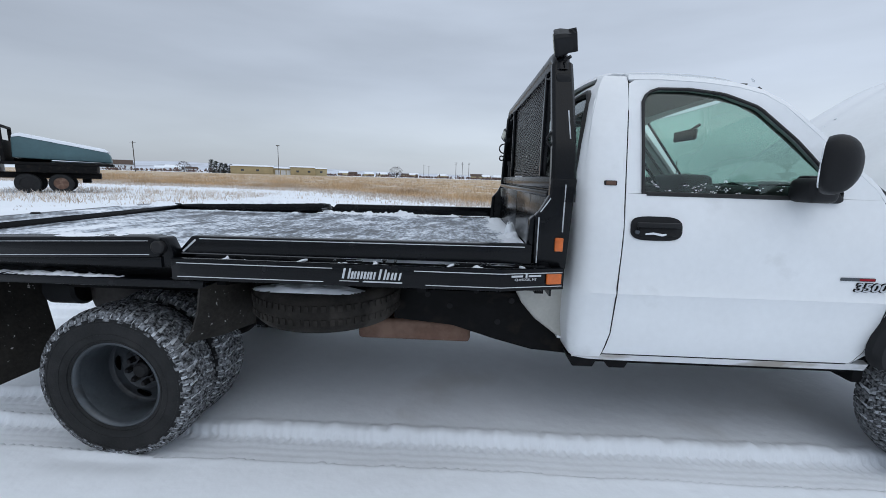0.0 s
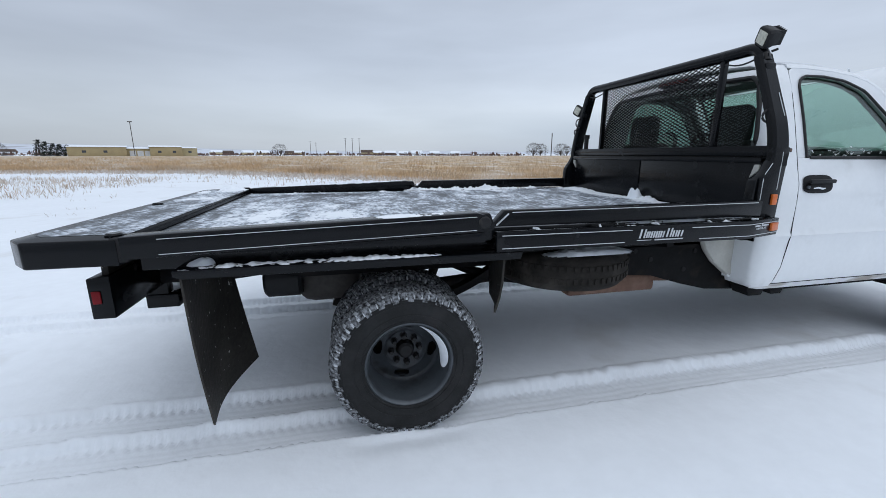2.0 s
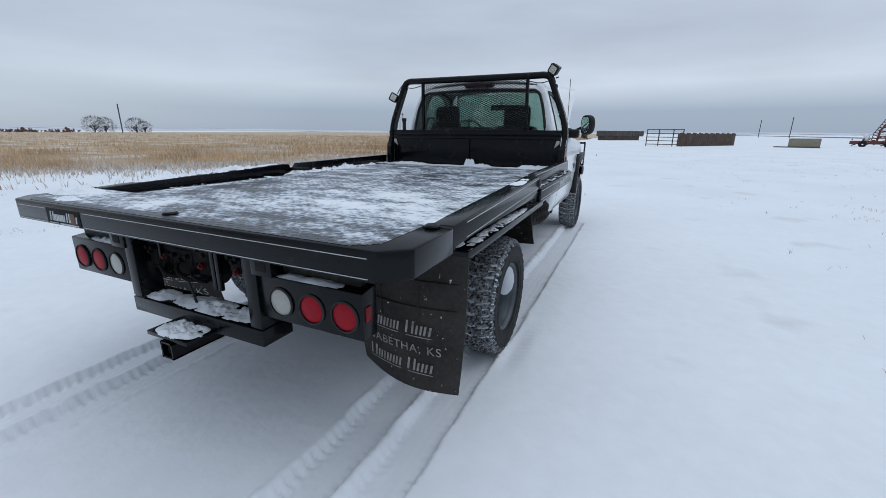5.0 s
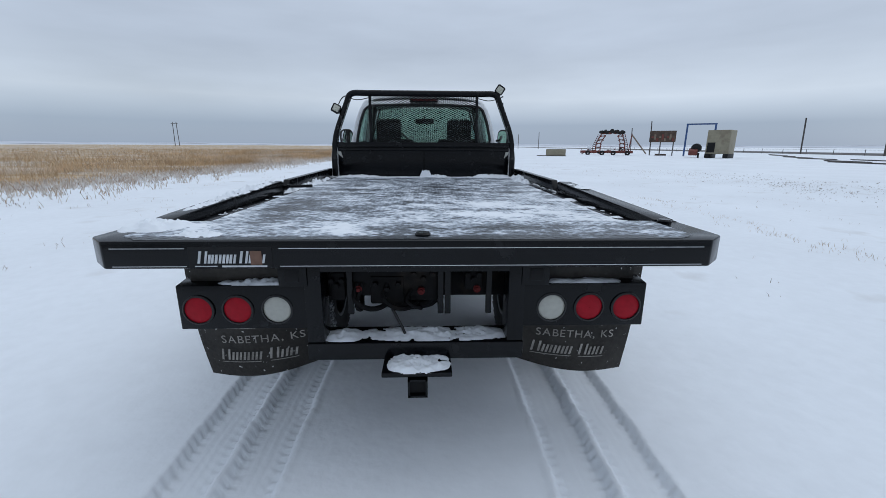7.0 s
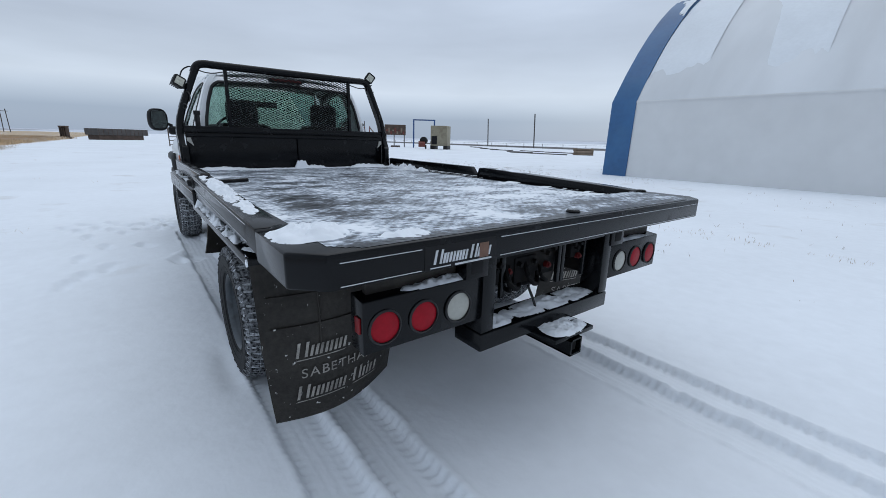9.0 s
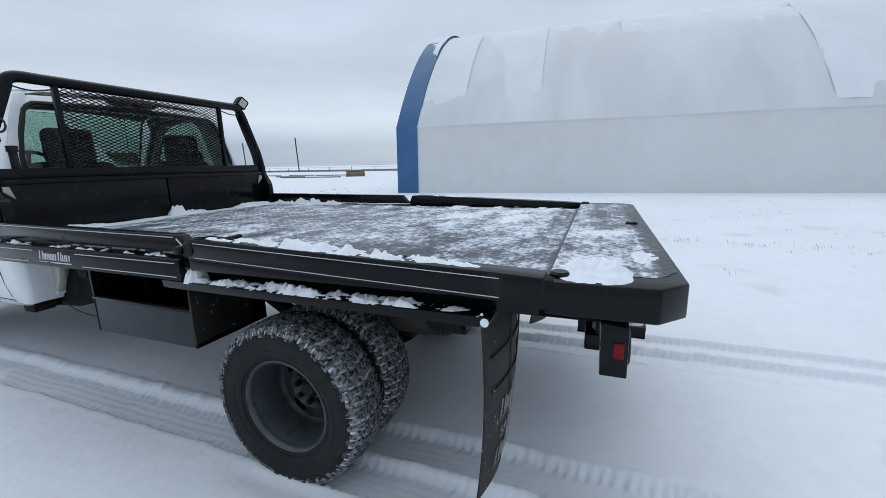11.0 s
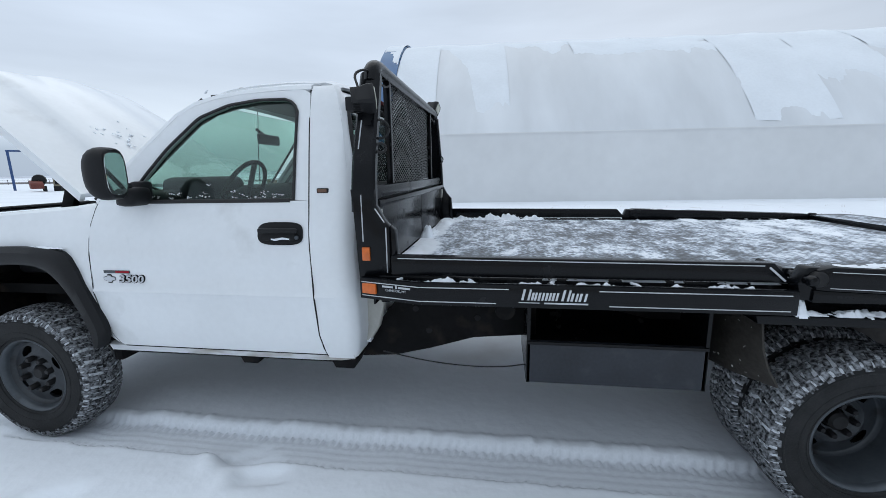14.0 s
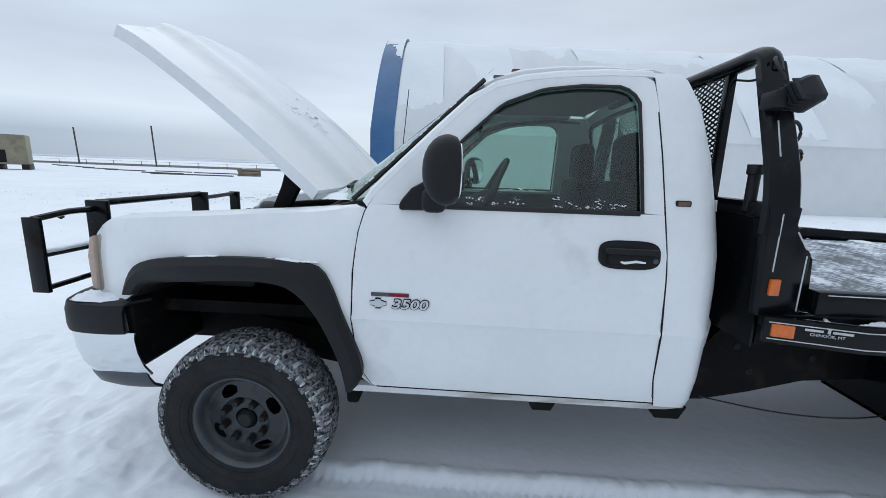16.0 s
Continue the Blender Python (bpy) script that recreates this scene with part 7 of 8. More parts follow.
# sparse dead weeds in the snow
wx, wy = [], []
for _ in range(420):
    x, y = rng.uniform(-28, 30), rng.uniform(4.5, 30)
    if y < np.interp(x, [p[0] for p in EDGE], [p[1] for p in EDGE]):
        k = rng.integers(3, 10)
        wx += list(x + rng.normal(0, 0.22, k))
        wy += list(y + rng.normal(0, 0.12, k))
for _ in range(520):
    x, y = rng.uniform(-14, 30), rng.uniform(-12.5, -3.2)
    k = rng.integers(1, 5)
    wx += list(x + rng.normal(0, 0.05, k))
    wy += list(y + rng.normal(0, 0.05, k))
for _ in range(240):
    x, y = rng.uniform(4, 22), rng.normal(-13.0, 1.6)
    k = rng.integers(3, 9)
    wx += list(x + rng.normal(0, 0.2, k))
    wy += list(y + rng.normal(0, 0.1, k))
wx, wy = np.array(wx), np.array(wy)
ok = (np.abs(wy) > 1.6) | (wx < -8)
wx, wy = wx[ok], wy[ok]
wz = np.array([flat_z(x, y) for x, y in zip(wx, wy)]) - 0.01
weeds = blade_mesh("dead_weeds", wx, wy, wz, rng.uniform(0.03, 0.13, len(wx)) * np.where(wy > 4, 0.8, 0.55), np.full(len(wx), 0.003) * np.where(wy > 8, 2.0, 1.0), M["weeds"], 1.1)
tagged(weeds, "sparse dead weeds poking out of the snow", "weeds", kind="stuff")
lx, ly = [], []
for _ in range(230):
    x = rng.uniform(-18, 8)
    y = -5.42 - 0.06 * (x + 1) + rng.normal(0, 0.17)
    k = rng.integers(3, 10)
    lx += list(x + rng.normal(0, 0.12, k))
    ly += list(y + rng.normal(0, 0.06, k))
for _ in range(3600):
    x = rng.uniform(-45, 45)
    y = np.interp(x, [p[0] for p in EDGE], [p[1] for p in EDGE]) - rng.exponential(0.9) + rng.uniform(0.0, 2.6)
    k = rng.integers(5, 14)
    lx += list(x + rng.normal(0, 0.3, k))
    ly += list(y + rng.normal(0, 0.15, k))
# thinner growth in front of the field, and a thin row of weeds nearer the truck
for _ in range(520):
    x, y = rng.uniform(-24, -9.3) + rng.normal(0, 0.3), rng.uniform(12.0, 23)
    k = rng.integers(4, 11)
    lx += list(x + rng.normal(0, 0.25, k))
    ly += list(y + rng.normal(0, 0.15, k))
for _ in range(420):
    x = rng.uniform(-8, 14)
    y = np.interp(x, [p[0] for p in EDGE], [p[1] for p in EDGE]) - rng.exponential(2.3)
    k = rng.integers(3, 9)
    lx += list(x + rng.normal(0, 0.2, k))
    ly += list(y + rng.normal(0, 0.1, k))
for _ in range(46):
    x = rng.uniform(-7, 2.5)
    k = rng.integers(2, 7)
    lx += list(x + rng.normal(0, 0.06, k))
    ly += list(5.75 + 0.05 * x + rng.normal(0, 0.12) + rng.normal(0, 0.04, k))
lx, ly = np.array(lx), np.array(ly)
M["frosted"] = material("frosted_tan_grass", (0.48, 0.37, 0.28), 0.9, vary=0.3, scale=2, fine=10, second=(0.74, 0.71, 0.68), second_at=0.50, second_soft=0.1, second_scale=4)
frosted = blade_mesh("frosted_grass", lx, ly, np.array([flat_z(x, y) for x, y in zip(lx, ly)]) - 0.01, rng.uniform(0.04, 0.12, len(lx)) * np.where(ly > 8, 2.3, 0.6), np.full(len(lx), 0.004) * np.where(ly > 8, 3.6, 1.0), M["frosted"], 0.9)
tagged(frosted, "frosted tan grass tufts in a row through the snow", "grass", kind="stuff")
M["soil"] = material("bare_soil", (0.20, 0.18, 0.17), 0.95, vary=0.3, scale=3, fine=20)
cl = []
for _ in range(130):
    cl.append((rng.uniform(8.2, 19), rng.normal(-15.0, 1.6), rng.uniform(0.012, 0.045)))
for _ in range(330):
    f = rng.uniform(0, 1)
    cl.append((13.2 - 6.0 * f + rng.normal(0, 0.5), -13.8 + 3.0 * f + rng.normal(0, 0.75), rng.uniform(0.008, 0.026)))
cv, cf = [], []
for x, y, r in cl:
    b0 = len(cv)
    z = flat_z(x, y)
    for k in range(7):
        cv.append((x + r * 1.6 * math.cos(k * 2 * math.pi / 7), y + r * math.sin(k * 2 * math.pi / 7), z - 0.01))
    cv.append((x, y, z + r * 0.5))
    for k in range(7):
        cf.append((b0 + k, b0 + (k + 1) % 7, b0 + 7))
tagged(quick_mesh("soil_clods", np.array(cv), np.array(cf), M["soil"], False), "dark clods of soil showing through snow near the shed", "soil", kind="stuff")


# ---------------------------------------------------------------- far things
M["tan"] = material("tan_siding", (0.40, 0.33, 0.19), 0.7, vary=0.08, scale=0.5, fine=3)
M["khaki"] = material("khaki_steel", (0.27, 0.245, 0.175), 0.6, vary=0.1, scale=0.8, fine=4, second=(0.20, 0.17, 0.12), second_at=0.6, second_scale=1.2)
M["far_white"] = material("white_siding", (0.66, 0.68, 0.70), 0.7, vary=0.06, scale=0.6, fine=3)
M["grey_wood"] = material("weathered_pole_wood", (0.085, 0.078, 0.075), 0.9, vary=0.25, scale=1, fine=12)
M["brown_wood"] = material("brown_planks", (0.085, 0.058, 0.045), 0.85, vary=0.3, scale=1.5, fine=15)
M["bark"] = material("bare_bark", (0.085, 0.075, 0.07), 0.9, vary=0.3, scale=1, fine=10)
M["needle"] = material("dark_conifer", (0.025, 0.035, 0.03), 0.9, vary=0.3, scale=1, fine=6)
M["red_iron"] = material("faded_red_iron", (0.17, 0.045, 0.035), 0.7, vary=0.3, scale=1, fine=10)
M["blue_iron"] = material("blue_iron", (0.03, 0.075, 0.20), 0.55, vary=0.15, scale=1)
M["teal"] = material("teal_painted_steel", (0.055, 0.115, 0.13), 0.5, vary=0.12, scale=1, fine=10)
M["bale"] = material("weathered_timber", (0.21, 0.165, 0.125), 0.9, vary=0.25, scale=2, fine=20)
M["pane"] = material("dark_window", (0.06, 0.07, 0.085), 0.2, vary=0.1)
M["hill"] = material("snowy_far_hills", (0.60, 0.64, 0.71), 0.9, vary=0.06, scale=0.004, fine=0.03, second=(0.30, 0.29, 0.32), second_at=0.60, second_soft=0.06, second_scale=0.006, detail=8, stretch=(1, 1, 5))
M["asphalt"] = material("dark_road", (0.13, 0.125, 0.125), 0.9, vary=0.2, scale=0.2, fine=3)


def polar(az, d, eye=(0.0, 0.0)):
    return eye[0] + d * math.cos(radians(az)), eye[1] + d * math.sin(radians(az))


# hills all round
vv, ff = [], []
N = 240
for k in range(N):
    a = 360 * k / N
    base = 9 + 9 * noise.noise(Vector((math.cos(radians(a)) * 3, math.sin(radians(a)) * 3, 0.5))) + 4 * noise.noise(Vector((math.cos(radians(a)) * 14, math.sin(radians(a)) * 14, 2)))
    base += 20 * math.exp(-((((a - 128) + 180) % 360 - 180) / 26) ** 2)
    base = max(base, 3)
    for r, f in ((1500, -0.02), (1750, 0.35), (2050, 0.75), (2500, 1.0), (2900, 0.8)):
        x, y = polar(a, r)
        vv.append((x, y, base * f * 1.25))
for k in range(N):
    for j in range(4):
        ff.append((k * 5 + j, ((k + 1) % N) * 5 + j, ((k + 1) % N) * 5 + j + 1, k * 5 + j + 1))
tagged(quick_mesh("backdrop_hills", np.array(vv), np.array(ff), M["hill"]), "low snow-dusted hills along the horizon", "hills", kind="structure")


def utility_pole(az, d, h, lean=0.0, arms=1, group="utility poles", r=0.14, label="weathered wooden utility pole in snow"):
    x, y = polar(az, d)
    pole = thing("utility_pole", label, "pole", (x, y, 0.0), group)
    top = (lean * h, 0, h)
    part("shaft", tube([(0, 0, 0), top], r, 8), M["grey_wood"], pole)
    for k in range(arms):
        z = h - 0.4 - 0.9 * k
        part("crossarm", box((lean * z - 0.9, -0.05, z - 0.06), (lean * z + 0.9, 0.05, z + 0.06)), M["grey_wood"], pole)
    pole.rotation_euler = (0, 0, radians(az + 90))
    return pole


utility_pole(128.9, 185, 11.0)
utility_pole(90.1, 285, 11.5, arms=2)
utility_pole(89.2, 285, 11.5, arms=2)
utility_pole(88.3, 285, 11.6, arms=2)
utility_pole(94.6, 330, 10.5)
utility_pole(93.9, 330, 9.5)
utility_pole(-43.5, 115, 7.4, 0.035, 0)
utility_pole(-49.8, 102, 8.0, 0.035, 0)
utility_pole(-28.9, 130, 8.3, 0.05, 0)
utility_pole(-26.6, 150, 7.3, 0.03, 0)
utility_pole(-15.0, 210, 8.0, 0.0, 0)
utility_pole(-12.3, 230, 7.5, 0.0, 0)
utility_pole(62.3, 300, 15.5, 0.0, 0, r=0.3)


def mast(az, d, h):
    x, y = polar(az, d)
    m = thing("light_mast", "tall light mast beside a tan building", "lamp post", (x, y, 0))
    part("shaft", tube([(0, 0, 0), (0, 0, h)], 0.16, 8), M["grey_wood"], m)
    part("lamp_head", box((-0.9, -0.3, h), (0.9, 0.3, h + 0.35)), M["grey_wood"], m)


mast(113.7, 238, 15.2)


def h_pole(az, d, h):
    x, y = polar(az, d)
    m = thing("twin_pole_tower", "far twin-pole power line frame", "power pole", (x, y, 0), "twin poles")
    for s in (-1, 1):
        part("leg", tube([(0, s * 1.35, 0), (0, s * 1.1, h)], 0.24, 6), M["grey_wood"], m)
    part("crossbeam", box((-0.15, -2.2, h - 1.4), (0.15, 2.2, h - 1.1)), M["grey_wood"], m)
    m.rotation_euler = (0, 0, radians(az))


h_pole(9.0, 350, 13)
h_pole(30.5, 360, 17)


def hall(az0, az1, d, h):
    """Long tan building of three staggered blocks with doors."""
    a, b = Vector((*polar(az0, d), 0)), Vector((*polar(az1, d), 0))
    u = (b - a).normalized()
    w = (b - a).length
    bld = thing("tan_hall", "long low tan metal building with white overhead doors", "building", a)
    ang = math.degrees(math.atan2(u.y, u.x))
    bld.rotation_euler = (0, 0, radians(ang))
    for x0, x1, y0, hh_ in ((0, 0.42, 0, 1.0), (0.42, 0.62, 3, 0.85), (0.60, 0.86, -3, 1.05), (0.86, 1.0, 2, 0.95)):
        part("wall", box((x0 * w, y0, 0), (x1 * w, y0 + 16, h * hh_), 0.05), M["tan"], bld)
        part("roof", prism([(y0 - 0.4, h * hh_), (y0 + 16.4, h * hh_), (y0 + 8, h * hh_ + 0.8)], "x", x0 * w - 0.3, x1 * w + 0.3), M["snow"], bld, "snow-covered low roof")
    for k, f in enumerate((0.44, 0.50, 0.56)):
        part("overhead_door", box((f * w, 2.9, 0.1), (f * w + 2.4, 3.0, h * 0.62)), M["far_white"], bld, "white overhead door")
    for f in (0.1, 0.25, 0.66, 0.78, 0.92):
        part("window", box((f * w, -3.1 if 0.6 < f < 0.86 else (1.9 if f > 0.86 else -0.08), 1.6), (f * w + 1.4, -2.9 if 0.6 < f < 0.86 else (2.1 if f > 0.86 else 0.1), 2.6)), M["pane"], bld)
    return bld


hall(119.3, 107.6, 240, 4.1)


def house(az, d, w, h, mat, roof, turn=0.0):
    x, y = polar(az, d)
    ob = thing("house", "small far house with a snowy roof", "house", (x, y, 0), "far houses")
    part("wall", box((-w / 2, -w * 0.35, 0), (w / 2, w * 0.35, h)), mat, ob)
    part("roof", prism([(-w * 0.40, h), (w * 0.40, h), (0, h + w * 0.22)], "x", -w * 0.54, w * 0.54), roof, ob)
    for k in (-0.25, 0.2):
        part("window", box((k * w, -w * 0.356, h * 0.35), (k * w + 1.1, -w * 0.345, h * 0.7)), M["pane"], ob)
    ob.rotation_euler = (0, 0, radians(az + 90 + turn))
    return ob


rr = random.Random(4)
for az, w, h in ((130.2, 17, 4.2), (131.8, 9, 3), (126.5, 9, 2.8), (125.2, 12, 3.0), (123.4, 10, 2.6), (120.6, 10, 3), (105.6, 10, 2.6), (104.3, 8, 2.4), (102.2, 9, 2.4), (100.4, 11, 2.4), (97.2, 8, 2.3), (96.0, 9, 2.5), (92.0, 9, 2.4), (87.3, 12, 2.8), (86.0, 10, 2.4), (84.2, 10, 2.4), (82.4, 9, 2.4), (80.6, 12, 2.5), (78.1, 9, 2.3), (75.2, 10, 2.4)):
    house(az, rr.uniform(320, 400), w * 0.8, h * 0.85, M[rr.choice(["far_white", "far_white", "tan", "brown_wood"])], M[rr.choice(["snow", "snow", "brown_wood"])], rr.uniform(-30, 30))


def twig_bm(seed, h, spread_):
    rnd = random.Random(seed)
    bm = bmesh.new()

    def grow(p, d, length, r, level):
        q = p + d * length
        mid = p.lerp(q, 0.5) + Vector((rnd.uniform(-1, 1), rnd.uniform(-1, 1), 0)) * length * 0.06
        tube([p, mid, q], r, 5, into=bm)
        if level == 0:
            return
        for _ in range(4 if level > 1 else 5):
            nd = (d + Vector((rnd.uniform(-1, 1), rnd.uniform(-1, 1), rnd.uniform(-0.2, 0.7))) * spread_).normalized()
            grow(p.lerp(q, rnd.uniform(0.45, 1.0)), nd, length * rnd.uniform(0.5, 0.75), r * 0.55, level - 1)

    for _ in range(3):
        grow(Vector((rnd.uniform(-0.3, 0.3), rnd.uniform(-0.3, 0.3), 0)), Vector((rnd.uniform(-0.7, 0.7), rnd.uniform(-0.7, 0.7), 1)).normalized(), h * 0.30, h * 0.022, 3)
    return bm


def bare_tree(az, d, h, seed, label="leafless grey tree far across the field"):
    x, y = polar(az, d)
    ob = thing("bare_tree", label, "tree", (x, y, -0.05), "bare trees")
    part("trunk", tube([(0, 0, 0), (0.1, 0, h * 0.25)], h * 0.03, 7), M["bark"], ob)
    bm = twig_bm(seed, h, 0.75)
    rnd = random.Random(seed + 50)
    # fine outer twigs
    for _ in range(900):
        a, q = rnd.uniform(0, 6.3), rnd.uniform(0.2, 1) ** 0.5
        zz = h * rnd.uniform(0.06, 1.0)
        w = h * 0.66 * math.sqrt(max(0.02, 1 - ((zz / h - 0.48) / 0.54) ** 2)) * q
        p = Vector((w * math.cos(a), w * math.sin(a), zz))
        d = (p - Vector((0, 0, h * 0.15))).normalized() * h * rnd.uniform(0.06, 0.16)
        e = Vector((rnd.uniform(-1, 1), rnd.uniform(-1, 1), rnd.uniform(-1, 1))) * h * 0.011
        bm.faces.new([bm.verts.new(v) for v in (p - e, p + e, p + d)])
    part("crown", bm, M["bark"], ob, smooth=False)


bare_tree(64.6, 300, 8.5, 1)
bare_tree(63.7, 305, 8.0, 2)
bare_tree(61.0, 300, 8.0, 3)
bare_tree(60.3, 310, 6.5, 4)
bare_tree(98.4, 260, 6.5, 5)
bare_tree(124.2, 260, 5.5, 6)


def conifer(az, d, h, seed):
    x, y = polar(az, d)
    rnd = random.Random(seed)
    ob = thing("conifer", "dark conifer beside a tan building", "tree", (x, y, 0), "conifers")
    part("trunk", tube([(0, 0, 0), (0, 0, h * 0.9)], h * 0.02, 6), M["bark"], ob)
    bm = bmesh.new()
    for k in range(420):
        z = h * (0.05 + 0.95 * rnd.random())
        r = (1 - z / h) ** 0.7 * h * 0.34 + 0.15
        a = rnd.uniform(0, 2 * math.pi)
        q = r * rnd.uniform(0.5, 1.1)
        c = Vector((q * math.cos(a), q * math.sin(a), z))
        t1 = Vector((rnd.uniform(-1, 1), rnd.uniform(-1, 1), rnd.uniform(-0.5, 0.3))) * 0.8
        t2 = Vector((rnd.uniform(-1, 1), rnd.uniform(-1, 1), rnd.uniform(-0.6, 0.2))) * 0.8
        bm.faces.new([bm.verts.new(p) for p in (c, c + t1, c + t1 * 0.4 + t2)])
    part("crown", bm, M["needle"], ob, smooth=False)


for az, h, sd in ((121.3, 7.0, 1), (120.8, 6.2, 2), (120.3, 5.6, 3), (119.8, 5.2, 4), (119.2, 5.0, 5)):
    conifer(az, 246, h, sd)
# a low straggling hedge of brush in front of the far houses
bm = bmesh.new()
for _ in range(700):
    az, d = rr.uniform(66, 132), rr.uniform(270, 330)
    x, y = polar(az, d)
    h = rr.uniform(0.6, 2.4) * (1.4 if rr.random() < 0.15 else 0.8)
    for k in range(3):
        a = rr.uniform(0, 6.3)
        p = Vector((x + rr.uniform(-1, 1), y + rr.uniform(-1, 1), 0))
        bm.faces.new([bm.verts.new(q) for q in (p, p + Vector((math.cos(a) * 1.3, math.sin(a) * 1.3, h * 0.7)), p + Vector((math.cos(a) * 0.4, math.sin(a) * 0.4, h)))])
M["red_brush"] = material("reddish_brush", (0.12, 0.075, 0.062), 0.9, vary=0.3, scale=0.1, fine=1)
tagged(part("far_brush", bm, M["red_brush"], smooth=False), "low leafless brush among far houses", "brush", kind="stuff")

# ---------------------------------------------------------------- the second truck, parked by the field
t2 = thing("spreader_truck", "dark flatbed truck with a teal covered box, parked on snow", "truck", (-19.7, 18.7, 0.03))
t2.rotation_euler = (0, 0, radians(219))
part("chassis", box((-1.6, -0.5, 0.75), (5.2, 0.5, 1.05), 0.03), M["chassis"], t2)
part("bed_deck", box((-2.2, -1.2, 1.42), (2.1, 1.2, 1.56), 0.02), M["chassis"], t2, "dark deck with snow")
part("deck_skirt", box((-1.5, -1.18, 1.05), (1.6, 1.18, 1.42), 0.03), M["chassis"], t2)
box_m = prism([(-2.15, 1.62), (1.7, 1.75), (1.65, 2.75), (1.35, 2.82), (-1.95, 2.2), (-2.1, 2.05)], "y", -0.95, 0.95, 0.08)
part("hopper", box_m, M["teal"], t2, "teal tapered hopper")
part("hopper_cover", prism([(1.62, 2.74), (1.6, 2.86), (1.3, 2.97), (-1.9, 2.36), (-2.1, 2.20), (-1.95, 2.18), (1.35, 2.80)], "y", -0.97, 0.97, 0.02), M["snow"], t2, "snow on the hopper")
part("deck_snow", prism([(-2.25, 1.52), (0.6, 1.55), (0.5, 1.66), (-2.1, 1.63)], "y", -1.22, -0.96, 0.01), M["snow"], t2)
part("side_box", box((0.5, -1.25, 1.5), (1.9, -1.0, 1.75), 0.02), M["chassis"], t2)
part("side_box_snow", box((0.9, -1.26, 1.62), (1.2, -1.1, 1.78), 0.03), M["snow"], t2)
for y in (-1.1, 1.1):
    part("rack_post", box((1.9, y - 0.06, 1.5), (2.05, y + 0.06, 3.3), 0.02), M["chassis"], t2)
part("rack_panel", box((1.93, -1.1, 1.5), (2.02, 1.1, 2.6)), M["chassis"], t2)
part("rack_bar", box((1.9, -1.1, 3.2), (2.05, 1.1, 3.32), 0.02), M["chassis"], t2)
part("cab", prism([(2.3, 0.9), (4.2, 0.9), (5.6, 0.95), (5.6, 1.55), (4.3, 1.75), (3.8, 2.5), (2.35, 2.5)], "y", -1.0, 1.0, 0.06), M["far_white"], t2, "white cab")
part("mud_guard", box((-1.1, -1.19, 0.5), (-0.72, -0.6, 1.2), 0.02), M["chassis"], t2)
for x in (0.0, 1.25, 4.7):
    for y in (-0.95, 0.95):
        tyre = part("tyre", lathe([(0.30, -0.15), (0.46, -0.15), (0.50, -0.1), (0.50, 0.1), (0.46, 0.15), (0.30, 0.15)], 28, None, pose(x, y, 0.5), closed=True), M["rubber"], t2)
        part("rim", disc(0.30, y - 0.1, y + 0.1, 24, pose(x, 0, 0.5)), M["rust"] if x == 0 else M["hub"], tyre)

# ---------------------------------------------------------------- yard machinery to the front right
gen = thing("equipment_box", "tall tan steel equipment box on two legs", "container", (48.9, -36.9, 0.0))
gen.rotation_euler = (0, 0, radians(-50))
part("body", box((-1.3, -1.25, 0.55), (1.3, 1.25, 3.45), 0.05), M["khaki"], gen)
for y in (-1.0, 1.0):
    part("leg", box((-1.3, y - 0.28, 0), (1.3, y + 0.28, 0.6), 0.03), M["hub"], gen)
part("opening", box((-1.33, 0.25, 0.75), (-1.29, 1.1, 1.95)), M["gap"], gen)
arch = thing("blue_frame", "blue steel goal-post frame", "frame", (57.0, -39.4, 0))
arch.rotation_euler = (0, 0, radians(-33))
for y in (-1.75, 1.75):
    part("post", box((-0.1, y - 0.12, 0), (0.1, y + 0.12, 4.6), 0.02), M["blue_iron"], arch)
part("beam", box((-0.08, -1.9, 4.5), (0.08, 1.9, 4.7), 0.02), M["blue_iron"], arch)
sign = thing("signboard", "weathered dark signboard on steel legs", "sign", (62.5, -37.0, 0))
sign.rotation_euler = (0, 0, radians(-30))
part("board", box((-0.08, -1.85, 2.1), (0.08, 1.85, 3.85), 0.02), M["brown_wood"], sign)
for k in range(9):
    part("panel", box((-0.12, -1.6 + 0.36 * k, 2.25 + 0.25 * (k % 3)), (-0.08, -1.32 + 0.36 * k, 2.7 + 0.3 * ((k * 2) % 3))), M["bale"] if k % 2 else M["red_iron"], sign)
for y in (-1.6, 0.2, 1.6):
    part("leg", box((-0.06, y - 0.08, 0.0), (0.06, y + 0.08, 2.2)), M["grey_wood"], sign)
part("base", box((-0.6, -0.8, 0.05), (0.6, 0.8, 0.3)), M["brown_wood"], sign)
cul = thing("field_cultivator", "folded rusty red field cultivator topped with dark disc blades", "farm machine", (64.5, -29.7, 0))
cul.rotation_euler = (0, 0, radians(-26))
rr = random.Random(9)
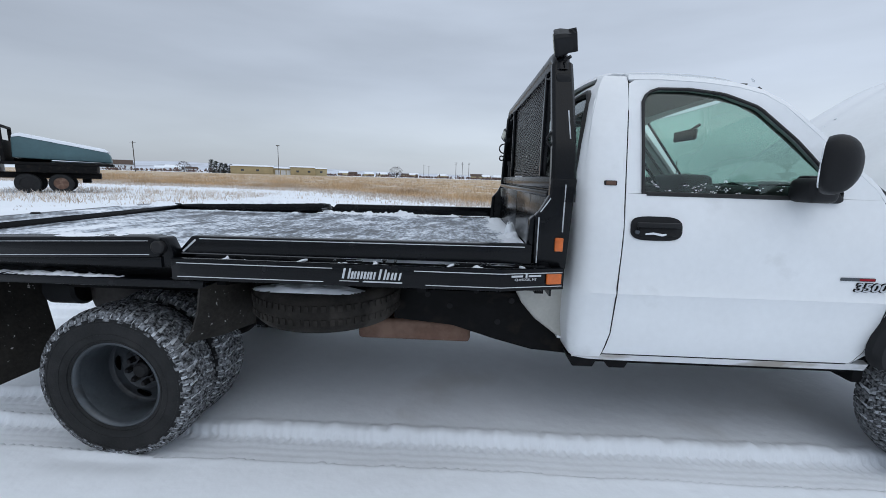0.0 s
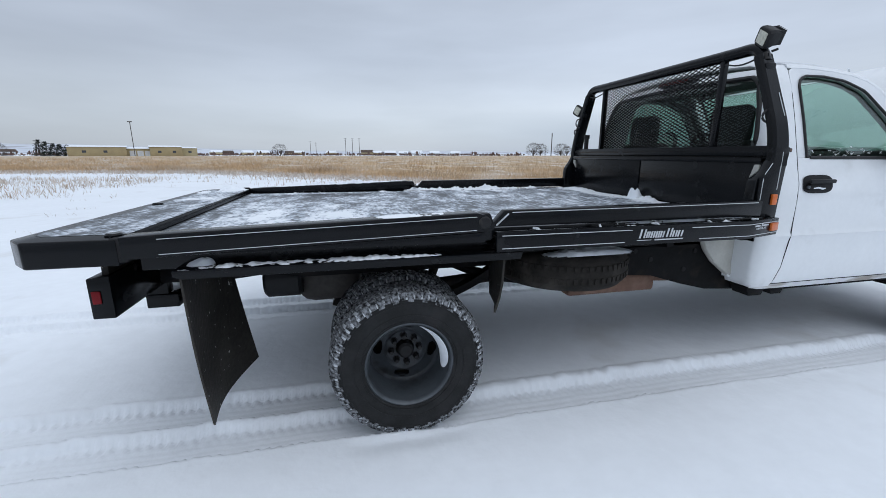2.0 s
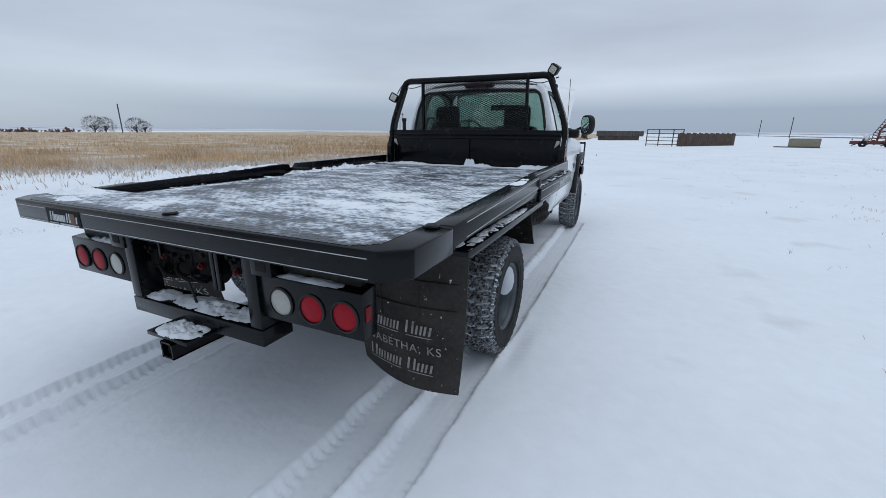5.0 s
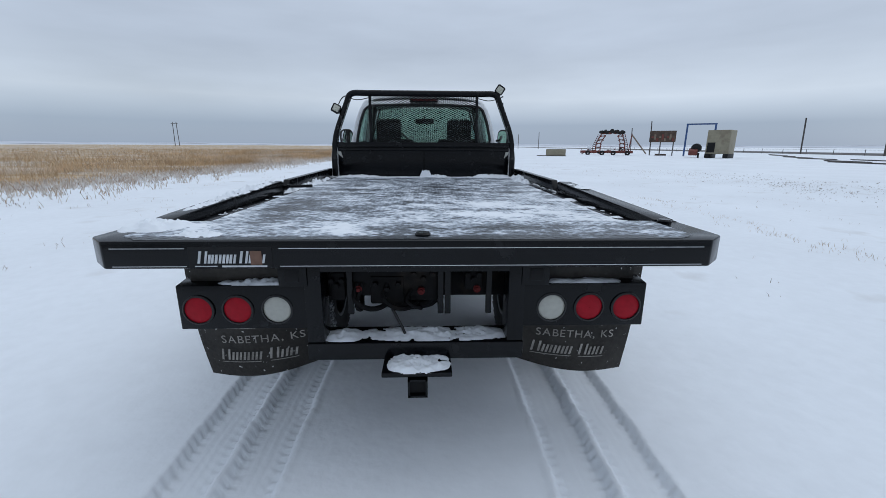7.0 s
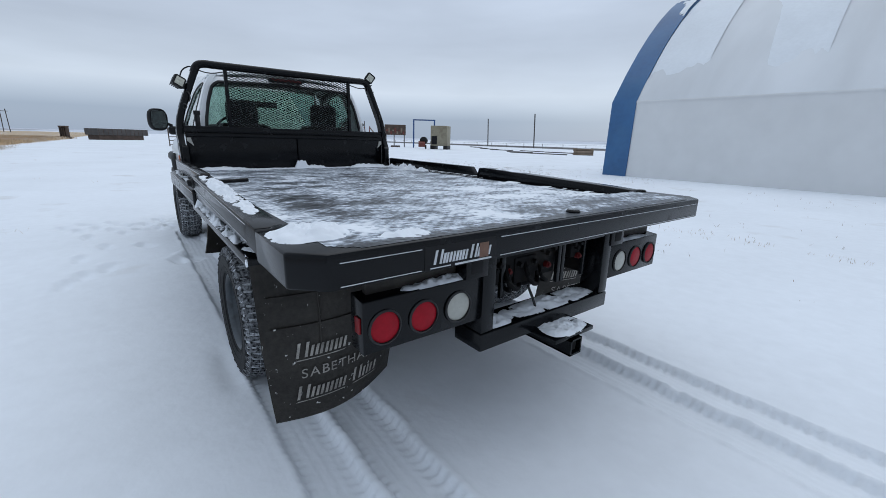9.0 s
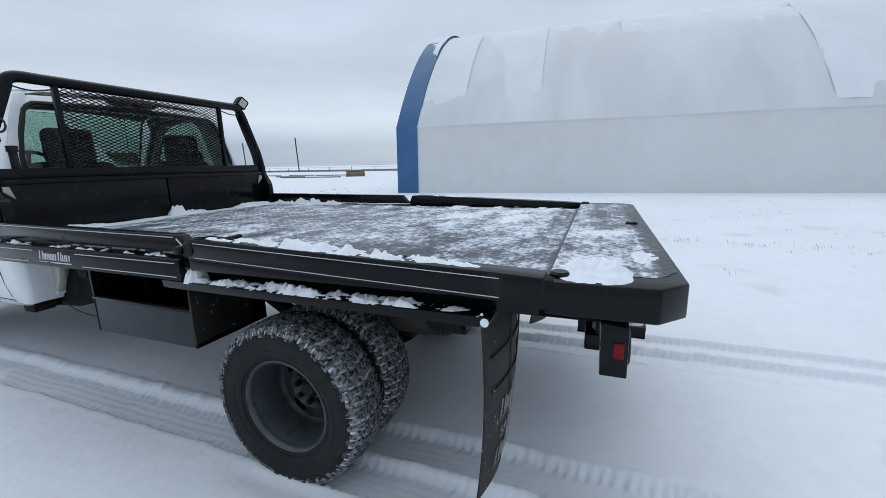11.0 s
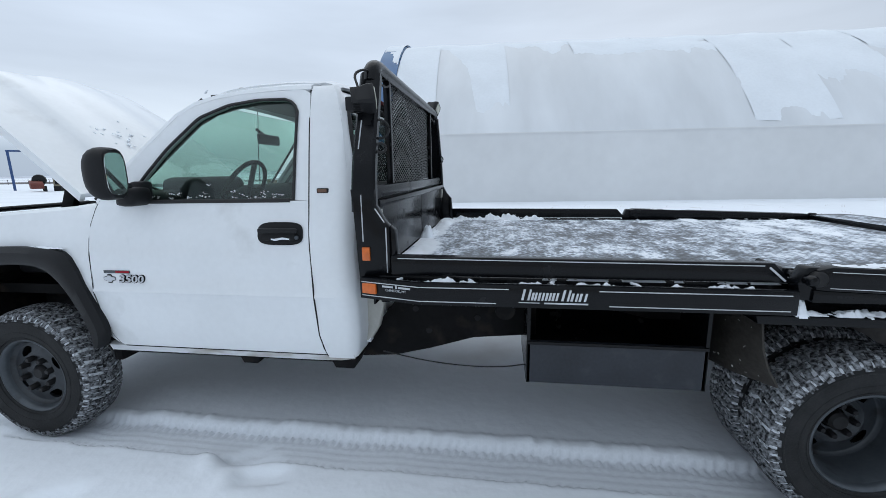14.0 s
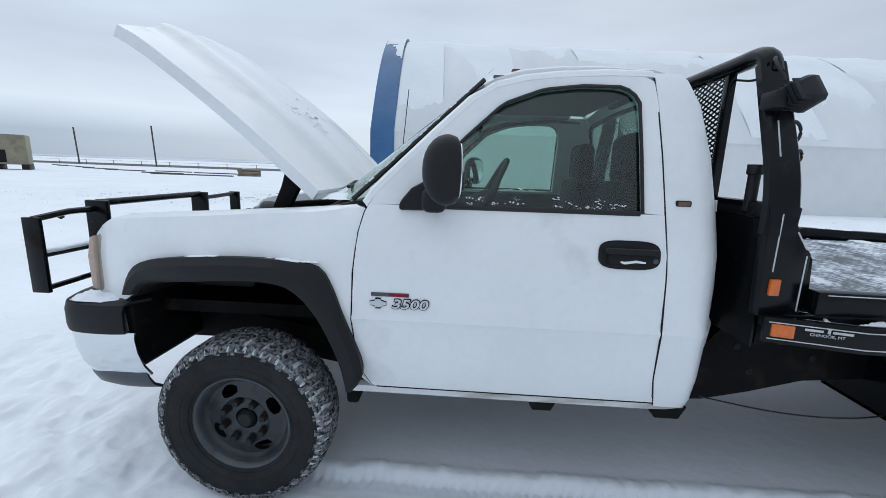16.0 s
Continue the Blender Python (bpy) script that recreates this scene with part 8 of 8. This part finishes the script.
for q in (1, -1):
    foot, head_ = 2.35 if q > 0 else 2.15, 1.55
    for x in (0.0, 0.55):
        part("folded_wing", tube([(x, q * foot, 0.6), (x, q * (foot - 0.1), 2.0), (x, q * head_, 3.45)], 0.085, 6), M["red_iron"], cul)
        part("folded_wing", tube([(x, q * (foot - 0.75), 0.6), (x, q * (foot - 0.8), 2.0), (x, q * (head_ - 0.6), 3.2)], 0.075, 6), M["red_iron"], cul)
    for k in range(9):
        z = 0.75 + 0.30 * k
        lean = (foot - head_) * max(0.0, z - 1.6) / 1.9
        part("wing_brace", tube([(0.28, q * (foot - lean + 0.12), z), (0.28, q * (foot - lean - 0.85), z + (0.32 if k % 2 else -0.2))], 0.06, 5), M["red_iron"] if k % 3 else M["bale"], cul)
        part("shank", tube([(-0.1, q * (foot - lean + 0.05), z), (-0.2, q * (foot - lean + 0.35), z + 0.1), (-0.2, q * (foot - lean + 0.42), z - 0.18)], 0.05, 5), M["hub"] if k % 2 else M["red_iron"], cul)
part("wing_beam", tube([(0.2, -1.6, 3.4), (0.2, 0, 3.55), (0.2, 1.6, 3.4)], 0.11, 6), M["red_iron"], cul)
for k in range(15):
    y = -1.75 + 3.5 * k / 14
    z = 3.72 - 0.14 * (y / 1.7) ** 2 + rr.uniform(-0.13, 0.13)
    part("disc_blade", lathe([(0.0005, 0.06), (0.2, 0.05), (rr.uniform(0.25, 0.36), 0.0), (0.2, -0.05), (0.0005, -0.06)], 14, None, pose(rr.uniform(-0.1, 0.4), y, z, rr.uniform(-30, 30), 0, rr.uniform(60, 120))), M["hub"], cul)
for k in range(34):
    p0 = Vector((rr.uniform(-0.8, 0.6), rr.uniform(-2.2, 4.4), rr.uniform(0.35, 0.95)))
    part("shank", tube([p0, p0 + Vector((rr.uniform(-0.3, 0.3), rr.uniform(-0.6, 0.6), rr.uniform(-0.2, 0.35)))], rr.uniform(0.05, 0.09), 4), M["red_iron"] if k % 3 else M["hub"], cul)
part("main_frame", box((-0.5, -3.4, 0.35), (0.5, 4.6, 0.75), 0.05), M["red_iron"], cul)
part("tongue", tube([(0, -3.0, 3.2), (0.2, -5.3, 0.3)], 0.11, 6), M["bale"], cul, "pale folded tongue")
part("tongue_brace", tube([(0, -3.0, 3.4), (-0.2, -2.7, 0.4)], 0.08, 6), M["red_iron"], cul)
for y in (-2.6, -0.5, 1.2, 3.4):
    part("gauge_wheel", lathe([(0.12, -0.12), (0.38, -0.12), (0.40, 0), (0.38, 0.12), (0.12, 0.12)], 20, None, pose(-0.5, y, 0.38, 0, 0, 90)), M["rubber"], cul)
part("cover_heap", box((-0.2, 3.0, 0.7), (0.6, 3.6, 1.5), 0.2), M["snow"], cul)
bal = thing("small_baler", "small faded red farm machine with a black reel", "farm machine", (50.0, -34.2, 0))
bal.rotation_euler = (0, 0, radians(-34))
part("body", prism([(-1.2, 0.35), (0.9, 0.35), (1.0, 0.9), (0.3, 1.25), (-1.2, 0.95)], "y", -0.5, 0.5, 0.08), M["red_iron"], bal)
part("reel", lathe([(0.05, -0.5), (0.55, -0.45), (0.6, 0), (0.55, 0.45), (0.05, 0.5)], 14, None, pose(0.2, -0.3, 1.25, 0, 0, 80)), M["hub"], bal)
for x in (-0.8, 0.7):
    part("wheel", lathe([(0.1, -0.1), (0.3, -0.1), (0.33, 0), (0.3, 0.1), (0.1, 0.1)], 18, None, pose(x, -0.6, 0.33)), M["rubber"], bal)
low = thing("tank_box", "low weathered olive-tan box on the snow", "box", (56.5, -18.3, 0))
low.rotation_euler = (0, 0, radians(-17))
part("body", box((-0.8, -1.35, 0.1), (0.8, 1.35, 1.0), 0.04), M["khaki"], low)
part("snow_cap", box((-0.78, -1.3, 1.0), (0.78, 1.2, 1.07), 0.03), M["snow"], low, "snow lying on the lid")
part("skid", box((-0.9, -1.4, 0.0), (0.9, 2.6, 0.12)), M["grey_wood"], low)
bl = thing("timber_bundle", "bundle of pale timbers lying on the snow", "timber", (27.2, -41.9, 0))
bl.rotation_euler = (0, 0, radians(33))
for j in range(3):
    for k in range(4 - (j == 2)):
        part("timber", tube([(-1.15 + 0.1 * (k % 2), -0.42 + 0.28 * k + 0.05 * j, 0.16 + 0.26 * j), (1.15 - 0.08 * (j % 2), -0.42 + 0.28 * k + 0.05 * j, 0.16 + 0.26 * j)], 0.15, 9), M["bale"], bl)
part("snow_cap", box((-0.8, -0.3, 0.82), (0.7, 0.35, 0.88), 0.03), M["snow"], bl)
for x, y, L_, a in ((31.5, -38.6, 8.5, 2), (36.5, -41.0, 5, -6), (45.5, -46.5, 6, -10), (52, -50, 7, -18), (58.5, -54.5, 6, -28), (65, -58.5, 6, -20), (40, -47.5, 5, -6), (33.5, -46.5, 6, 3), (70, -62, 7, -30)):
    ob = thing("steel_beam", "long dark steel beam lying in snow", "beam", (x, y, 0), "beams on the ground")
    part("beam", box((-L_ / 2, -0.15, 0.02), (L_ / 2, 0.15, 0.16), 0.01), M["grey_wood"], ob)
    ob.rotation_euler = (0, 0, radians(a))
# far road and its fence posts
rows_ = [[(x, -80 - 0.04 * x + w, 0.05 + 0.35 * (abs(w) < 3)) for w in (-4, -2.9, 2.9, 4)] for x in (-300, -150, -60, 0, 60, 140, 260, 500, 900)]
tagged(part("road", sheet(rows_), M["asphalt"]), "far road across the snow", "road", kind="structure")
fence = thing("roadside_fence", "low wire fence along the far road", "fence", (0, 0, 0))
for k in range(40):
    x = -40 + 6 * k
    part("post", tube([(x, -74 - 0.04 * x, 0), (x, -74 - 0.04 * x, 1.1)], 0.05, 5), M["grey_wood"], fence)
part("wire", sheet([[(-40, -72.4, 1.0), (200, -82, 1.0)], [(-40, -72.4, 1.03), (200, -82, 1.03)]]), M["grey_wood"], fence)
# cattle panels, plank stack and wall ahead of the truck
gate = thing("cattle_panel", "rusty pipe cattle panel standing in snow", "gate", (52.0, -4.3, 0), "cattle panels")
gate.rotation_euler = (0, 0, radians(72))
for z in (0.25, 0.65, 1.05, 1.45, 1.9):
    part("rail", tube([(-1.9, 0, z), (1.9, 0, z)], 0.045, 6), M["brown_wood"], gate)
for x in (-1.9, -0.9, 0.6, 1.9):
    part("stile", tube([(x, 0, 0), (x, 0, 1.95)], 0.055, 6), M["brown_wood"], gate)
hut = thing("slatted_crate", "dark slatted timber crate far off in snow", "crate", (99.2, 9.8, 0))
hut.rotation_euler = (0, 0, radians(50))
for x in (-0.6, -0.2, 0.2, 0.6):
    part("upright", box((x - 0.06, -0.3, 0), (x + 0.06, 0.3, 2.2)), M["brown_wood"], hut)
part("top_rail", box((-0.7, -0.35, 2.1), (0.7, 0.35, 2.3)), M["brown_wood"], hut)
part("base", box((-0.8, -0.4, 0.0), (0.8, 0.4, 0.4)), M["brown_wood"], hut)
st_ = thing("low_shelter", "long low dark shed far off across the snow", "shelter", (96.0, 2.15, 0))
st_.rotation_euler = (0, 0, radians(-48.8))
part("base", box((-4.6, -1.2, 0.0), (4.0, 1.2, 0.85), 0.02), M["brown_wood"], st_, "brown lower boards")
part("roof_box", box((-4.9, -1.4, 0.85), (4.9, 1.4, 1.95), 0.03), M["grey_wood"], st_, "dark upper sheeting")
part("snow_cap", box((-4.8, -1.3, 1.95), (4.8, 1.3, 2.02), 0.03), M["snow"], st_)
for k in range(12):
    part("rib", box((-4.7 + 0.83 * k, -1.44, 0.87), (-4.64 + 0.83 * k, -1.39, 1.93)), M["brown_wood"], st_)
wl = thing("plank_windbreak", "brown plank windbreak with drifted snow", "windbreak", (57, -9.2, 0))
wl.rotation_euler = (0, 0, radians(-36))
for k in range(30):
    part("board", box((-6 + 0.4 * k, -0.04, 0), (-5.63 + 0.4 * k, 0.04, 1.45 + 0.06 * ((k * 5) % 3))), M["brown_wood"], wl)
